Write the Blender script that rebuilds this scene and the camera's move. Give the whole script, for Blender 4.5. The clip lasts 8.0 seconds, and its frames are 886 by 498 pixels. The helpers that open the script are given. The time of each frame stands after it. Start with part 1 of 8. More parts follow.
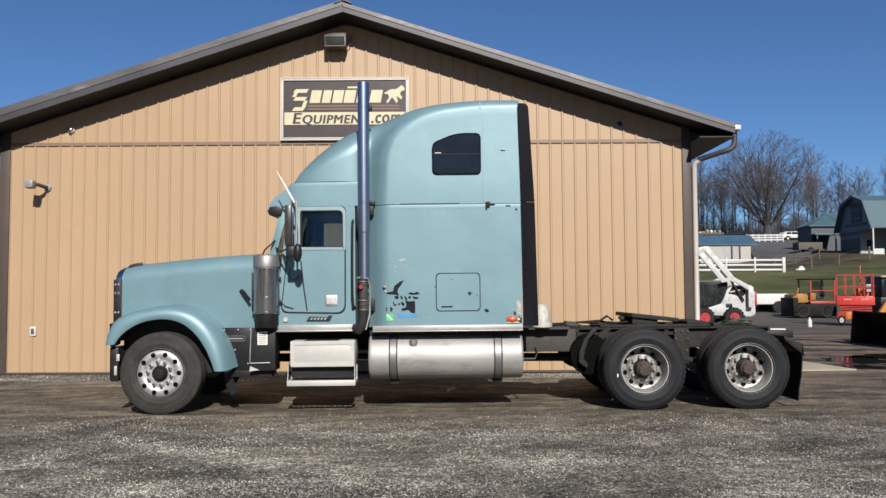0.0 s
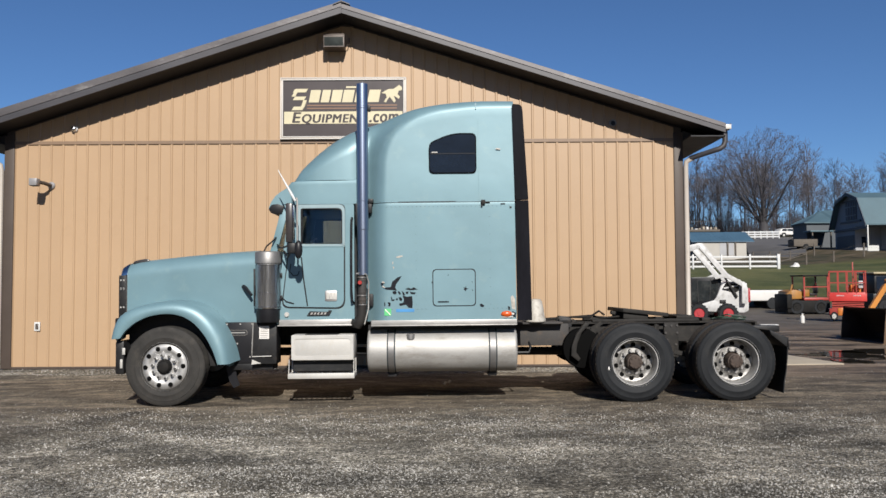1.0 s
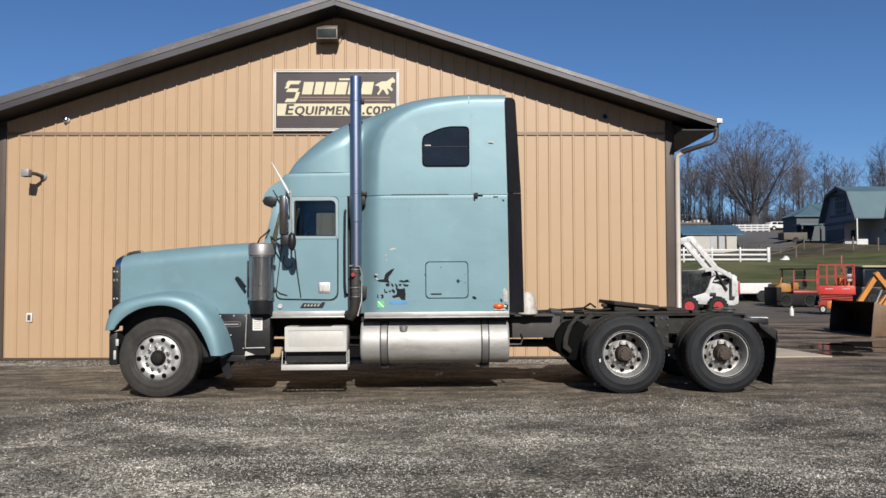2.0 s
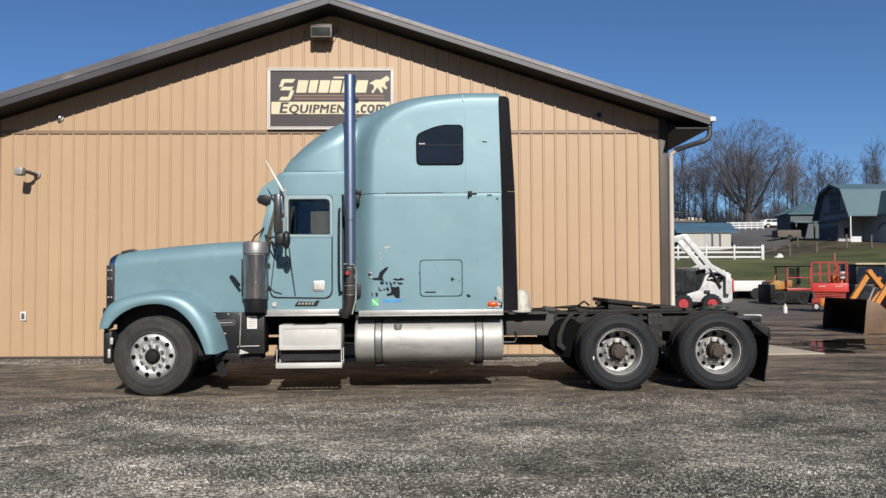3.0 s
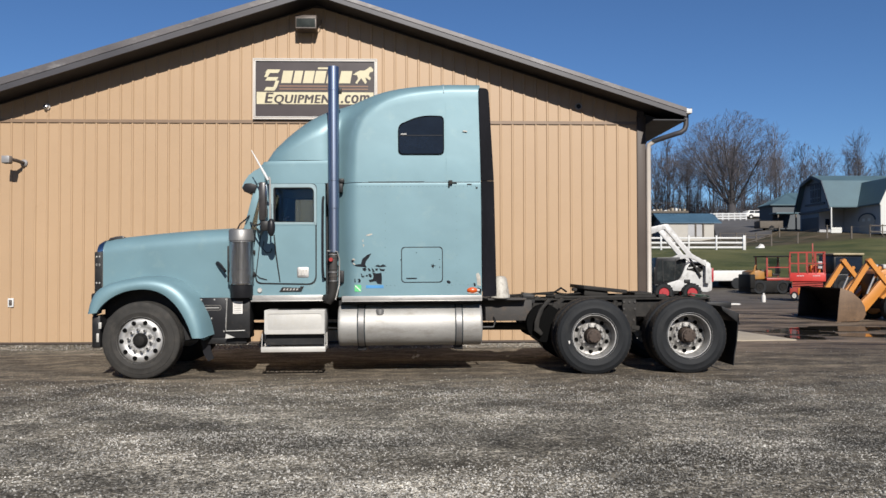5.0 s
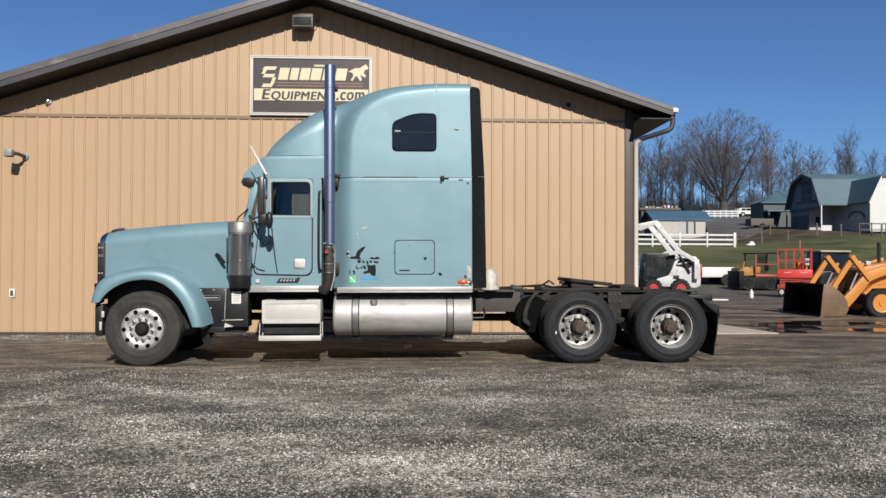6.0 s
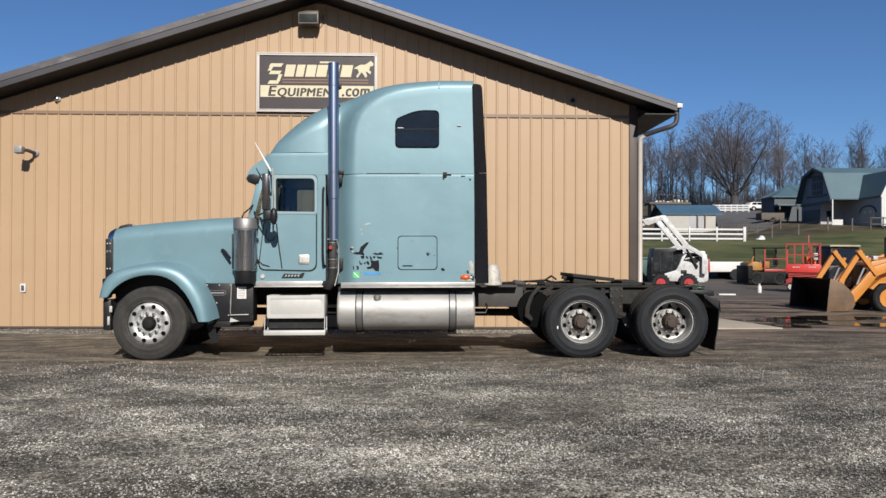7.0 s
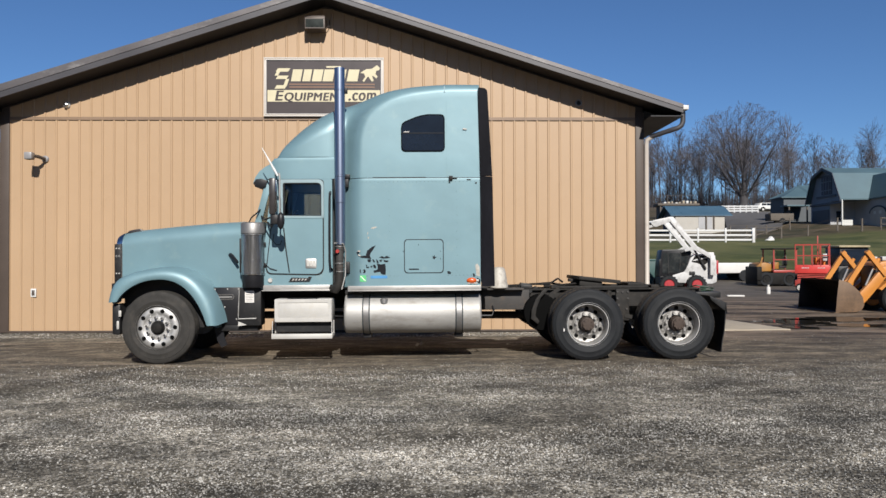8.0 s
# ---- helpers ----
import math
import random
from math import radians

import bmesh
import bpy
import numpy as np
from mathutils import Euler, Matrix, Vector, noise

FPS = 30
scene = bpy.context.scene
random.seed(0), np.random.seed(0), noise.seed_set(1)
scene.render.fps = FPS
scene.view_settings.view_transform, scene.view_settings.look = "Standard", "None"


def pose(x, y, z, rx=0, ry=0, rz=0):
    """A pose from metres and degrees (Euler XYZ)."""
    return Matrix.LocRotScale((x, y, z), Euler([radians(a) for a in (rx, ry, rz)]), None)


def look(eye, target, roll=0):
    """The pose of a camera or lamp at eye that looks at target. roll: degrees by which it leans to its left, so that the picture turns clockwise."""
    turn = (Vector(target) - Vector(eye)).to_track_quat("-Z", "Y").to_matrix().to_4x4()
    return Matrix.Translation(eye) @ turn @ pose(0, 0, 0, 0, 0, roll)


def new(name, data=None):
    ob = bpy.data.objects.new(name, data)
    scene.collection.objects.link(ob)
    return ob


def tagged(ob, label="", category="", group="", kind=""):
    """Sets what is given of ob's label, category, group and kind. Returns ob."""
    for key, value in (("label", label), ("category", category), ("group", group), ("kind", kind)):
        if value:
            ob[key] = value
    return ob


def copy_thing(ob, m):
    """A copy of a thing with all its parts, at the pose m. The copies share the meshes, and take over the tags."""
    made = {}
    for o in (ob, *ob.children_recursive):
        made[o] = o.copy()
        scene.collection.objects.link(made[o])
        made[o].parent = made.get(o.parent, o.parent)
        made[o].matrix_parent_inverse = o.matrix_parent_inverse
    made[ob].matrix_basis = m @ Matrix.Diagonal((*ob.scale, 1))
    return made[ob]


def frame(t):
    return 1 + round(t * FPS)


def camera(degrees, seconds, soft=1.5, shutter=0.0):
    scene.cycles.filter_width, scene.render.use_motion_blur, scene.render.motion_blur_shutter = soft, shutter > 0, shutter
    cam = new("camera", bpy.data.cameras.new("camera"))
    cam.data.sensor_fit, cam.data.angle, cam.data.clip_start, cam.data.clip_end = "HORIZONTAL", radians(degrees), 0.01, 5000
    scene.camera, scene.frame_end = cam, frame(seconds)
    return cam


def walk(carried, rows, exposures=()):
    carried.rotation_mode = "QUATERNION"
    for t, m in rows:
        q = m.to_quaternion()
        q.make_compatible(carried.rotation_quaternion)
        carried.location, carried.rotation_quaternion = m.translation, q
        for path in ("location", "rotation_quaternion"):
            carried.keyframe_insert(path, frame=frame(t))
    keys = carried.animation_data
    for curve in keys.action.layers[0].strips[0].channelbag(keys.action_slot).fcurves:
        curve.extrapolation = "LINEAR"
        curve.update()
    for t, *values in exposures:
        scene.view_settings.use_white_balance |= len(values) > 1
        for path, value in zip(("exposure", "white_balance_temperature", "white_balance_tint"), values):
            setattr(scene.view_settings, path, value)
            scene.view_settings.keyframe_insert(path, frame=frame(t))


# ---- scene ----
cam = camera(57.0, 8.0)
PATH = [
    (0, (3.653, -10.414, 1.566), (3.643, -8.416, 1.667), -0.3),
    (0.5, (3.692, -10.653, 1.542), (3.685, -8.656, 1.646), -0.3),
    (1, (3.663, -10.728, 1.55), (3.66, -8.731, 1.643), -0.3),
    (1.5, (3.646, -10.784, 1.548), (3.652, -8.785, 1.628), -0.3),
    (1.7, (3.641, -10.787, 1.557), (3.652, -8.788, 1.632), -0.2),
    (2.8, (3.657, -10.816, 1.551), (3.686, -8.818, 1.622), -0.2),
    (3, (3.655, -10.818, 1.559), (3.685, -8.82, 1.627), -0.2),
    (3.5, (3.656, -10.813, 1.561), (3.688, -8.814, 1.624), -0.3),
    (4, (3.65, -10.805, 1.56), (3.687, -8.806, 1.614), -0.4),
    (4.5, (3.641, -10.893, 1.551), (3.689, -8.894, 1.6), -0.3),
    (5, (3.721, -11.144, 1.511), (3.785, -9.146, 1.555), -0.1),
    (5.2, (3.748, -11.243, 1.495), (3.82, -9.245, 1.537), -0.1),
    (6.3, (3.724, -11.642, 1.462), (3.803, -9.644, 1.491), 0.3),
    (6.5, (3.754, -11.677, 1.475), (3.825, -9.678, 1.5), 0.3),
    (7, (3.835, -11.677, 1.481), (3.89, -9.678, 1.501), 0.2),
    (7.5, (3.864, -11.734, 1.498), (3.908, -9.735, 1.518), 0.1),
    (8, (3.868, -11.727, 1.492), (3.902, -9.727, 1.518), -0.1),
]
walk(cam, [(t, look(eye, target, roll)) for t, eye, target, roll in PATH])

# ---- light ----
SUN_DIR = Vector((-0.16, 1.0, -0.68)).normalized()      # the way the sunlight travels
world = bpy.data.worlds.new("sky")
scene.world = world
world.use_nodes = True
wn, wl = world.node_tree.nodes, world.node_tree.links
sky = wn.new("ShaderNodeTexSky")
sky.sky_type, sky.sun_disc = "NISHITA", False
sky.sun_elevation = math.asin(-SUN_DIR.z)
sky.sun_rotation = math.atan2(-SUN_DIR.x, -SUN_DIR.y)
sky.altitude, sky.air_density, sky.dust_density, sky.ozone_density = 1500, 1.0, 0.0, 5.0
hue = wn.new("ShaderNodeMix")                            # cold, very clear winter air
hue.data_type, hue.blend_type = "RGBA", "MULTIPLY"
hue.inputs[0].default_value = 1.0
hue.inputs[7].default_value = (0.81, 1.0, 1.19, 1)
wl.new(sky.outputs["Color"], hue.inputs[6])
wl.new(hue.outputs[2], wn["Background"].inputs["Color"])
wn["Background"].inputs["Strength"].default_value = 0.0535
sun = new("sun", bpy.data.lights.new("sun", "SUN"))
sun.data.energy, sun.data.angle, sun.data.color = 5.0, radians(0.55), (1.0, 0.955, 0.89)
sun.matrix_world = look((0, 0, 40), Vector((0, 0, 40)) + SUN_DIR)
scene.view_settings.exposure = 0.43


# ---- materials ----
def nodes_of(m):
    m.use_nodes = True
    return m.node_tree.nodes, m.node_tree.links, m.node_tree.nodes["Principled BSDF"]


def noise_at(n, l, vec, scale, detail=4.0, rough=0.55):
    t = n.new("ShaderNodeTexNoise")
    t.inputs["Scale"].default_value, t.inputs["Detail"].default_value, t.inputs["Roughness"].default_value = scale, detail, rough
    l.new(vec, t.inputs["Vector"])
    return t.outputs["Fac"]


def ramp(n, l, fac, a, b, ca=(0, 0, 0, 1), cb=(1, 1, 1, 1)):
    r = n.new("ShaderNodeValToRGB")
    r.color_ramp.elements[0].position, r.color_ramp.elements[1].position = a, b
    r.color_ramp.elements[0].color, r.color_ramp.elements[1].color = ca, cb
    l.new(fac, r.inputs["Fac"])
    return r.outputs["Color"]


def mixed(n, l, fac, a, b, blend="MIX"):
    m = n.new("ShaderNodeMix")
    m.data_type, m.blend_type = "RGBA", blend
    for key, v in ((0, fac), (6, a), (7, b)):
        if isinstance(v, (int, float)):
            m.inputs[key].default_value = v
        elif isinstance(v, (tuple, list)):
            m.inputs[key].default_value = (*v[:3], 1)
        else:
            l.new(v, m.inputs[key])
    return m.outputs[2]


def mat(name, col, rough=0.5, metal=0.0, var=0.12, scale=2.0, grain=40.0, bump=0.0, dirt=None, dirt_amount=0.0, coat=0.0,
        stretch=(1, 1, 1), rvar=0.15, per_piece=0.0, spec=0.5, wave=0.0):
    """A surface with a broad and a fine variation of colour and gloss, optional dirt blotches and relief."""
    m = bpy.data.materials.new(name)
    n, l, p = nodes_of(m)
    tc = n.new("ShaderNodeTexCoord")
    mp = n.new("ShaderNodeMapping")
    mp.inputs["Scale"].default_value = stretch
    l.new(tc.outputs["Object"], mp.inputs["Vector"])
    v = mp.outputs["Vector"]
    broad, fine = noise_at(n, l, v, scale), noise_at(n, l, v, grain, 3)
    lo, hi = [c * (1 - var) for c in col], [min(1, c * (1 + var)) for c in col]
    c = mixed(n, l, ramp(n, l, broad, 0.3, 0.7), lo, hi)
    c = mixed(n, l, ramp(n, l, fine, 0.3, 0.7), c, mixed(n, l, 1.0, c, (1 + var, 1 + var, 1 + var), "MULTIPLY"))
    if per_piece:
        oi = n.new("ShaderNodeObjectInfo")
        k = n.new("ShaderNodeMapRange")
        k.inputs[3].default_value, k.inputs[4].default_value = 1 - per_piece, 1 + per_piece
        l.new(oi.outputs["Random"], k.inputs[0])
        hsv = n.new("ShaderNodeHueSaturation")
        l.new(c, hsv.inputs["Color"]), l.new(k.outputs[0], hsv.inputs["Value"])
        c = hsv.outputs["Color"]
    if dirt:
        blot = ramp(n, l, noise_at(n, l, v, scale * 2.3, 8, 0.7), 0.62 - 0.3 * dirt_amount, 0.8 - 0.2 * dirt_amount)
        c = mixed(n, l, blot, c, dirt)
    l.new(c, p.inputs["Base Color"])
    rr = n.new("ShaderNodeMapRange")
    rr.inputs[3].default_value, rr.inputs[4].default_value = max(0.02, rough * (1 - rvar)), min(1, rough * (1 + rvar))
    l.new(broad, rr.inputs[0])
    l.new(rr.outputs[0], p.inputs["Roughness"])
    p.inputs["Metallic"].default_value = metal
    p.inputs["Coat Weight"].default_value = coat
    p.inputs["Coat Roughness"].default_value = 0.36
    p.inputs["Specular IOR Level"].default_value = spec
    if bump:
        b = n.new("ShaderNodeBump")
        b.inputs["Strength"].default_value, b.inputs["Distance"].default_value = 0.6, bump
        l.new(fine, b.inputs["Height"])
        l.new(b.outputs["Normal"], p.inputs["Normal"])
    if wave:                                 # thin sheet metal is never quite flat
        b = n.new("ShaderNodeBump")
        b.inputs["Strength"].default_value, b.inputs["Distance"].default_value = 0.8, wave
        l.new(noise_at(n, l, v, 2.6, 2, 0.4), b.inputs["Height"])
        for socket in ("Normal", "Coat Normal"):
            l.new(b.outputs["Normal"], p.inputs[socket])
    return m


def glass(name, tint, rough=0.02):
    m = bpy.data.materials.new(name)
    n, l, p = nodes_of(m)
    p.inputs["Base Color"].default_value = (*tint, 1)
    p.inputs["Transmission Weight"].default_value = 1.0
    p.inputs["Roughness"].default_value = rough
    p.inputs["IOR"].default_value = 1.5
    return m


M_PAINT = mat("blue_metallic_paint", (0.1335, 0.2244, 0.2550), 0.49, 0.22, 0.07, 1.3, 220, 0.0, (0.178, 0.266, 0.278), 0.2, coat=0.17, wave=0.005)
M_PAINT_CHIP = mat("dark_scraped_paint", (0.008, 0.009, 0.012), 0.7, 0, 0.3, 6, 60, spec=0.15)
M_SIDING = mat("tan_painted_steel_siding", (0.3534, 0.2389, 0.1426), 0.45, 0.0, 0.035, 0.7, 60, 0.0, (0.3275, 0.2162, 0.1245), 0.12, per_piece=0.02)
M_BROWN = mat("dark_brown_steel_trim", (0.0491, 0.0393, 0.036), 0.42, 0.0, 0.12, 1.2, 50)
M_FASCIA = mat("weathered_brown_fascia_metal", (0.05, 0.0475, 0.051), 0.42, 0.12, 0.16, 1.6, 60, stretch=(0.4, 1, 1))
# near-black with a blue cast: the overhang's shade is put into the colour
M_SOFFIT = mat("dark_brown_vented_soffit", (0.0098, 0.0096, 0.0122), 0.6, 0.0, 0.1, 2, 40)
M_TRIMGREY = mat("taupe_corner_trim_steel", (0.062, 0.048, 0.04), 0.5, 0, 0.08, 2, 50, spec=0.25)
M_WHITE = mat("white_painted_metal", (0.512, 0.499, 0.472), 0.4, 0, 0.05, 2, 40, 0, (0.44, 0.4, 0.352), 0.15)
M_WHITEPLASTIC = mat("white_plastic", (0.525, 0.525, 0.512), 0.35, 0, 0.04, 3, 50)
M_CHROME = mat("polished_chrome", (0.54, 0.54, 0.549), 0.14, 1.0, 0.06, 3, 60, rvar=0.5)
M_ALU = mat("brushed_aluminium", (0.318, 0.310, 0.294), 0.57, 0.48, 0.16, 2.5, 90, 0.0004, (0.25, 0.232, 0.205), 0.4, stretch=(0.5, 1, 1.6), wave=0.004)
# dusty chrome; upright streaks in the colour imitate reflected surroundings
M_CANISTER = mat("dusty_streaked_chrome", (0.42, 0.42, 0.43), 0.16, 0.97, 0.3, 3.0, 30, 0.0, (0.27, 0.27, 0.27), 0.35, stretch=(9, 9, 0.35), rvar=0.6)
M_STRAP = mat("plain_dull_steel_strap", (0.33, 0.32, 0.31), 0.45, 0.8, 0.08, 2, 60)
M_STRAP_DARK = mat("dull_dark_steel_band", (0.205, 0.2, 0.195), 0.5, 0.65, 0.15, 4, 60)
M_SIGN_FRAME = mat("pale_tan_sign_frame", (0.40, 0.355, 0.31), 0.5, 0, 0.06, 3, 40)
M_FLASH = mat("tan_brown_flashing", (0.1769, 0.1179, 0.0753), 0.45, 0, 0.1, 1.5, 50)
M_TAR = mat("tar_black_machine_steel", (0.0068, 0.00637, 0.00595), 0.7, 0, 0.4, 4, 40, 0.001, (0.017, 0.0136, 0.011), 0.3, spec=0.2)
M_DRIP = mat("worn_grey_brown_drip_edge", (0.095, 0.087, 0.087), 0.4, 0.3, 0.2, 1.6, 60, 0.0, (0.24, 0.23, 0.222), 0.28, stretch=(0.4, 1, 1))
M_SILL = mat("scuffed_dented_aluminium_strip", (0.3315, 0.3220, 0.3060), 0.48, 0.55, 0.16, 5, 60, 0.0008, (0.195, 0.18, 0.1613), 0.3, stretch=(0.5, 1, 2))
M_GRIMY = mat("grimy_white_plastic", (0.3668, 0.3472, 0.3079), 0.55, 0, 0.12, 5, 40, 0, (0.1834, 0.1507, 0.1179), 0.5)
M_DOWNSPOUT = mat("beige_painted_downspout", (0.393, 0.3504, 0.3046), 0.45, 0, 0.05, 2, 40, 0, (0.2948, 0.262, 0.2162), 0.15)
M_HOLE = mat("unlit_wheel_hole", (0.0034, 0.0034, 0.0034), 0.9, 0, 0.1, 4, 40, spec=0.05)
M_DUSTBOX = mat("dusty_rust_brown_chassis_box", (0.036, 0.033, 0.031), 0.75, 0.05, 0.3, 3, 50, 0.001, (0.0786, 0.0557, 0.0393), 0.35)
M_SEAL = mat("faded_grey_rubber_seal", (0.021, 0.0275, 0.0308), 0.7, 0, 0.2, 5, 40)
M_ALU_DULL = mat("dull_scuffed_aluminium", (0.415, 0.404, 0.378), 0.55, 0.22, 0.07, 4, 60, 0.0005, (0.41, 0.385, 0.34), 0.35)
M_WHEEL = mat("polished_aluminium_wheel", (0.37, 0.365, 0.355), 0.5, 0.65, 0.14, 6, 70, 0, (0.26, 0.235, 0.21), 0.3)
# brake dust, plus a darker base that paints in the dish's shading
M_WHEEL_DULL = mat("brake_dusted_aluminium_disc", (0.27, 0.262, 0.25), 0.5, 0.6, 0.25, 9, 70, 0.0006, (0.05, 0.044, 0.038), 0.55)
M_STACK = mat("blued_exhaust_steel", (0.27, 0.315, 0.41), 0.36, 1.0, 0.06, 1.5, 40, stretch=(1, 1, 0.3))
M_RUBBER = mat("worn_black_tyre_rubber", (0.0105, 0.0115, 0.013), 0.66, 0, 0.25, 3, 60, 0.0012, (0.0205, 0.0205, 0.0205), 0.35, spec=0.22)
M_TREAD = mat("dusty_brown_tread_rubber", (0.036, 0.03, 0.025), 0.8, 0, 0.25, 5, 60, spec=0.2)
M_RUBBER_DUSTY = mat("dusty_grey_tyre_rubber", (0.027, 0.0255, 0.0235), 0.75, 0, 0.25, 3, 60, 0.0012, (0.05, 0.045, 0.039), 0.4, spec=0.2)
M_BLACK = mat("black_painted_steel", (0.0118, 0.0118, 0.0124), 0.5, 0, 0.3, 4, 40, 0.0006, (0.0393, 0.0328, 0.0275), 0.25, spec=0.3)
M_GREASE = mat("greasy_dusty_chassis_steel", (0.017, 0.0157, 0.0144), 0.7, 0.1, 0.35, 5, 50, 0.001, (0.0426, 0.036, 0.0295), 0.3, spec=0.25)
M_BLACKPLASTIC = mat("black_plastic", (0.0102, 0.0102, 0.0119), 0.4, 0, 0.2, 2, 70, spec=0.25)
M_FAIRING = mat("faded_black_rubber_fairing", (0.0055, 0.0055, 0.0075), 0.45, 0, 0.4, 1.4, 30, 0, (0.014, 0.015, 0.018), 0.12, spec=0.05, stretch=(2, 2, 0.4))
M_RUST = mat("rusty_hub_steel", (0.0491, 0.0341, 0.0262), 0.75, 0.2, 0.3, 12, 80, 0.001, (0.0328, 0.0262, 0.0229), 0.4)
M_TINT = mat("dark_tinted_window_glass", (0.0068, 0.0119, 0.0221), 0.05, 0, 0.2, 3, 30, spec=0.6)
M_GLASS = glass("clear_window_glass", (0.40, 0.49, 0.52))
M_MIRRORBACK = mat("glossy_brown_black_mirror_back", (0.03, 0.027, 0.027), 0.3, 0.0, 0.3, 4, 40)
M_TRIMBLUE = mat("pale_bright_blue_trim", (0.26, 0.345, 0.365), 0.38, 0.35, 0.06, 3, 60, coat=0.3)
M_ORANGE = mat("amber_marker_plastic", (0.4585, 0.0721, 0.00983), 0.3, 0, 0.1, 20, 90)
M_RED = mat("red_reflector_plastic", (0.2751, 0.0197, 0.0164), 0.4, 0, 0.1, 20, 90)
M_PAPER = mat("white_label_paper", (0.6, 0.576, 0.544), 0.6, 0, 0.05, 8, 60)
M_GREENLABEL = mat("green_label", (0.0786, 0.393, 0.1441), 0.5, 0, 0.1, 8, 60)
M_BLUELABEL = mat("blue_label", (0.0459, 0.1965, 0.4061), 0.5, 0, 0.1, 8, 60)
M_SEAT = mat("grey_cab_upholstery", (0.12, 0.118, 0.105), 0.85, 0, 0.15, 4, 60, 0.001)
M_SIGN_DARK = mat("dark_brown_sign_face", (0.0328, 0.0236, 0.0236), 0.4, 0, 0.12, 2, 40)
M_SIGN_CREAM = mat("cream_sign_paint", (0.4847, 0.4323, 0.2882), 0.45, 0, 0.05, 3, 40)
M_SIGN_TAN = mat("brown_sign_stripe", (0.1703, 0.0917, 0.0557), 0.45, 0, 0.05, 3, 40)
M_CONCRETE = mat("pale_concrete", (0.2882, 0.2456, 0.1867), 0.85, 0, 0.12, 1.5, 50, 0.001, (0.1703, 0.1507, 0.131), 0.25)


# ---- mesh tools ----
YARD_SLOPE = 0.0055


def smooth01(a, b, v):
    t = min(1, max(0, (v - a) / (b - a)))
    return t * t * (3 - 2 * t)


HILL = ((30, 0), (38, 0.15), (41, 0.75), (44, 1.5), (54, 2.85), (68, 4.7), (80, 5.6), (128, 9.7), (140, 11.4), (230, 15.0), (500, 20.0), (3000, 20.0))

HILL_SHED = ((30, 0), (38, 0.15), (41, 0.75), (44, 1.5), (54, 2.85), (66, 3.55), (82, 4.45), (89, 4.7), (97, 7.0), (128, 9.7), (140, 11.4), (230, 15.0), (500, 20.0), (3000, 20.0))


def ground_z(x, y):
    z = YARD_SLOPE * min(9, max(-6, x)) * (1 - smooth01(2.6, 4.6, y)) * (1 - smooth01(4, 40, -y))
    # added unseen ridge behind the camera: darkens reflections and holds back skylight
    if y < -45:
        z += 44 * smooth01(45, 190, -y)
    if y > HILL[0][0]:
        low = 1 - smooth01(38.6, 42.5, x)     # the bank is lower in front of the shed
        for rows, share in ((HILL, 1 - low), (HILL_SHED, low)):
            for (y0, z0), (y1, z1) in zip(rows, rows[1:]):
                if y0 < y <= y1:
                    z += share * (z0 + (z1 - z0) * (y - y0) / (y1 - y0))
    return z


def part(name, bm, material, parent=None, label="", flat=False, angle=35):
    """Links a bmesh as one mesh object under a thing or a part."""
    me = bpy.data.meshes.new(name)
    bmesh.ops.recalc_face_normals(bm, faces=bm.faces)
    if not flat:
        lim = radians(angle)
        for f in bm.faces:
            f.smooth = True
        for e in bm.edges:
            e.smooth = len(e.link_faces) == 2 and e.calc_face_angle(3.2) < lim
    bm.to_mesh(me)
    bm.free()
    me.materials.append(material)
    ob = new(name, me)
    ob.parent = parent
    if label:
        ob["label"] = label
    return ob


def pieces(name, bm, material, parent=None, label=""):
    """Links each loose piece of a bmesh as a part of its own."""
    left = set(bm.verts)
    while left:
        seed = min(left, key=lambda v: v.index)
        found, todo = {seed}, [seed]
        while todo:
            for e in todo.pop().link_edges:
                for v in e.verts:
                    if v not in found:
                        found.add(v)
                        todo.append(v)
        left -= found
        one, twin = bmesh.new(), {}
        for v in sorted(found, key=lambda v: v.index):
            twin[v] = one.verts.new(v.co)
        for f in bm.faces:
            if f.verts[0] in found:
                one.faces.new([twin[v] for v in f.verts])
        part(name, one, material, parent, label)
    bm.free()


def again(ob, parent, m):
    """One more piece on the same mesh."""
    o = new(ob.name.split(".")[0], ob.data)
    o.parent, o.matrix_basis = parent, m
    return o


def thing(name, label, category, group="", m=None, kind=""):
    e = tagged(new(name), label, category, group, kind)
    e.empty_display_size = 0.2
    if m is not None:
        e.matrix_basis = m
    return e


def box(bm, x0, x1, y0, y1, z0, z1, bevel=0.0, segs=2):
    r = bmesh.ops.create_cube(bm, size=1, matrix=Matrix.Translation(((x0 + x1) / 2, (y0 + y1) / 2, (z0 + z1) / 2)) @ Matrix.Diagonal((x1 - x0, y1 - y0, z1 - z0, 1)))
    if bevel:
        es = list({e for v in r["verts"] for e in v.link_edges})
        bmesh.ops.bevel(bm, geom=es, offset=bevel, segments=segs, affect="EDGES", profile=0.5)
    return bm


def boxes(*rows, bevel=0.0):
    bm = bmesh.new()
    for r in rows:
        box(bm, *r, bevel=bevel)
    return bm


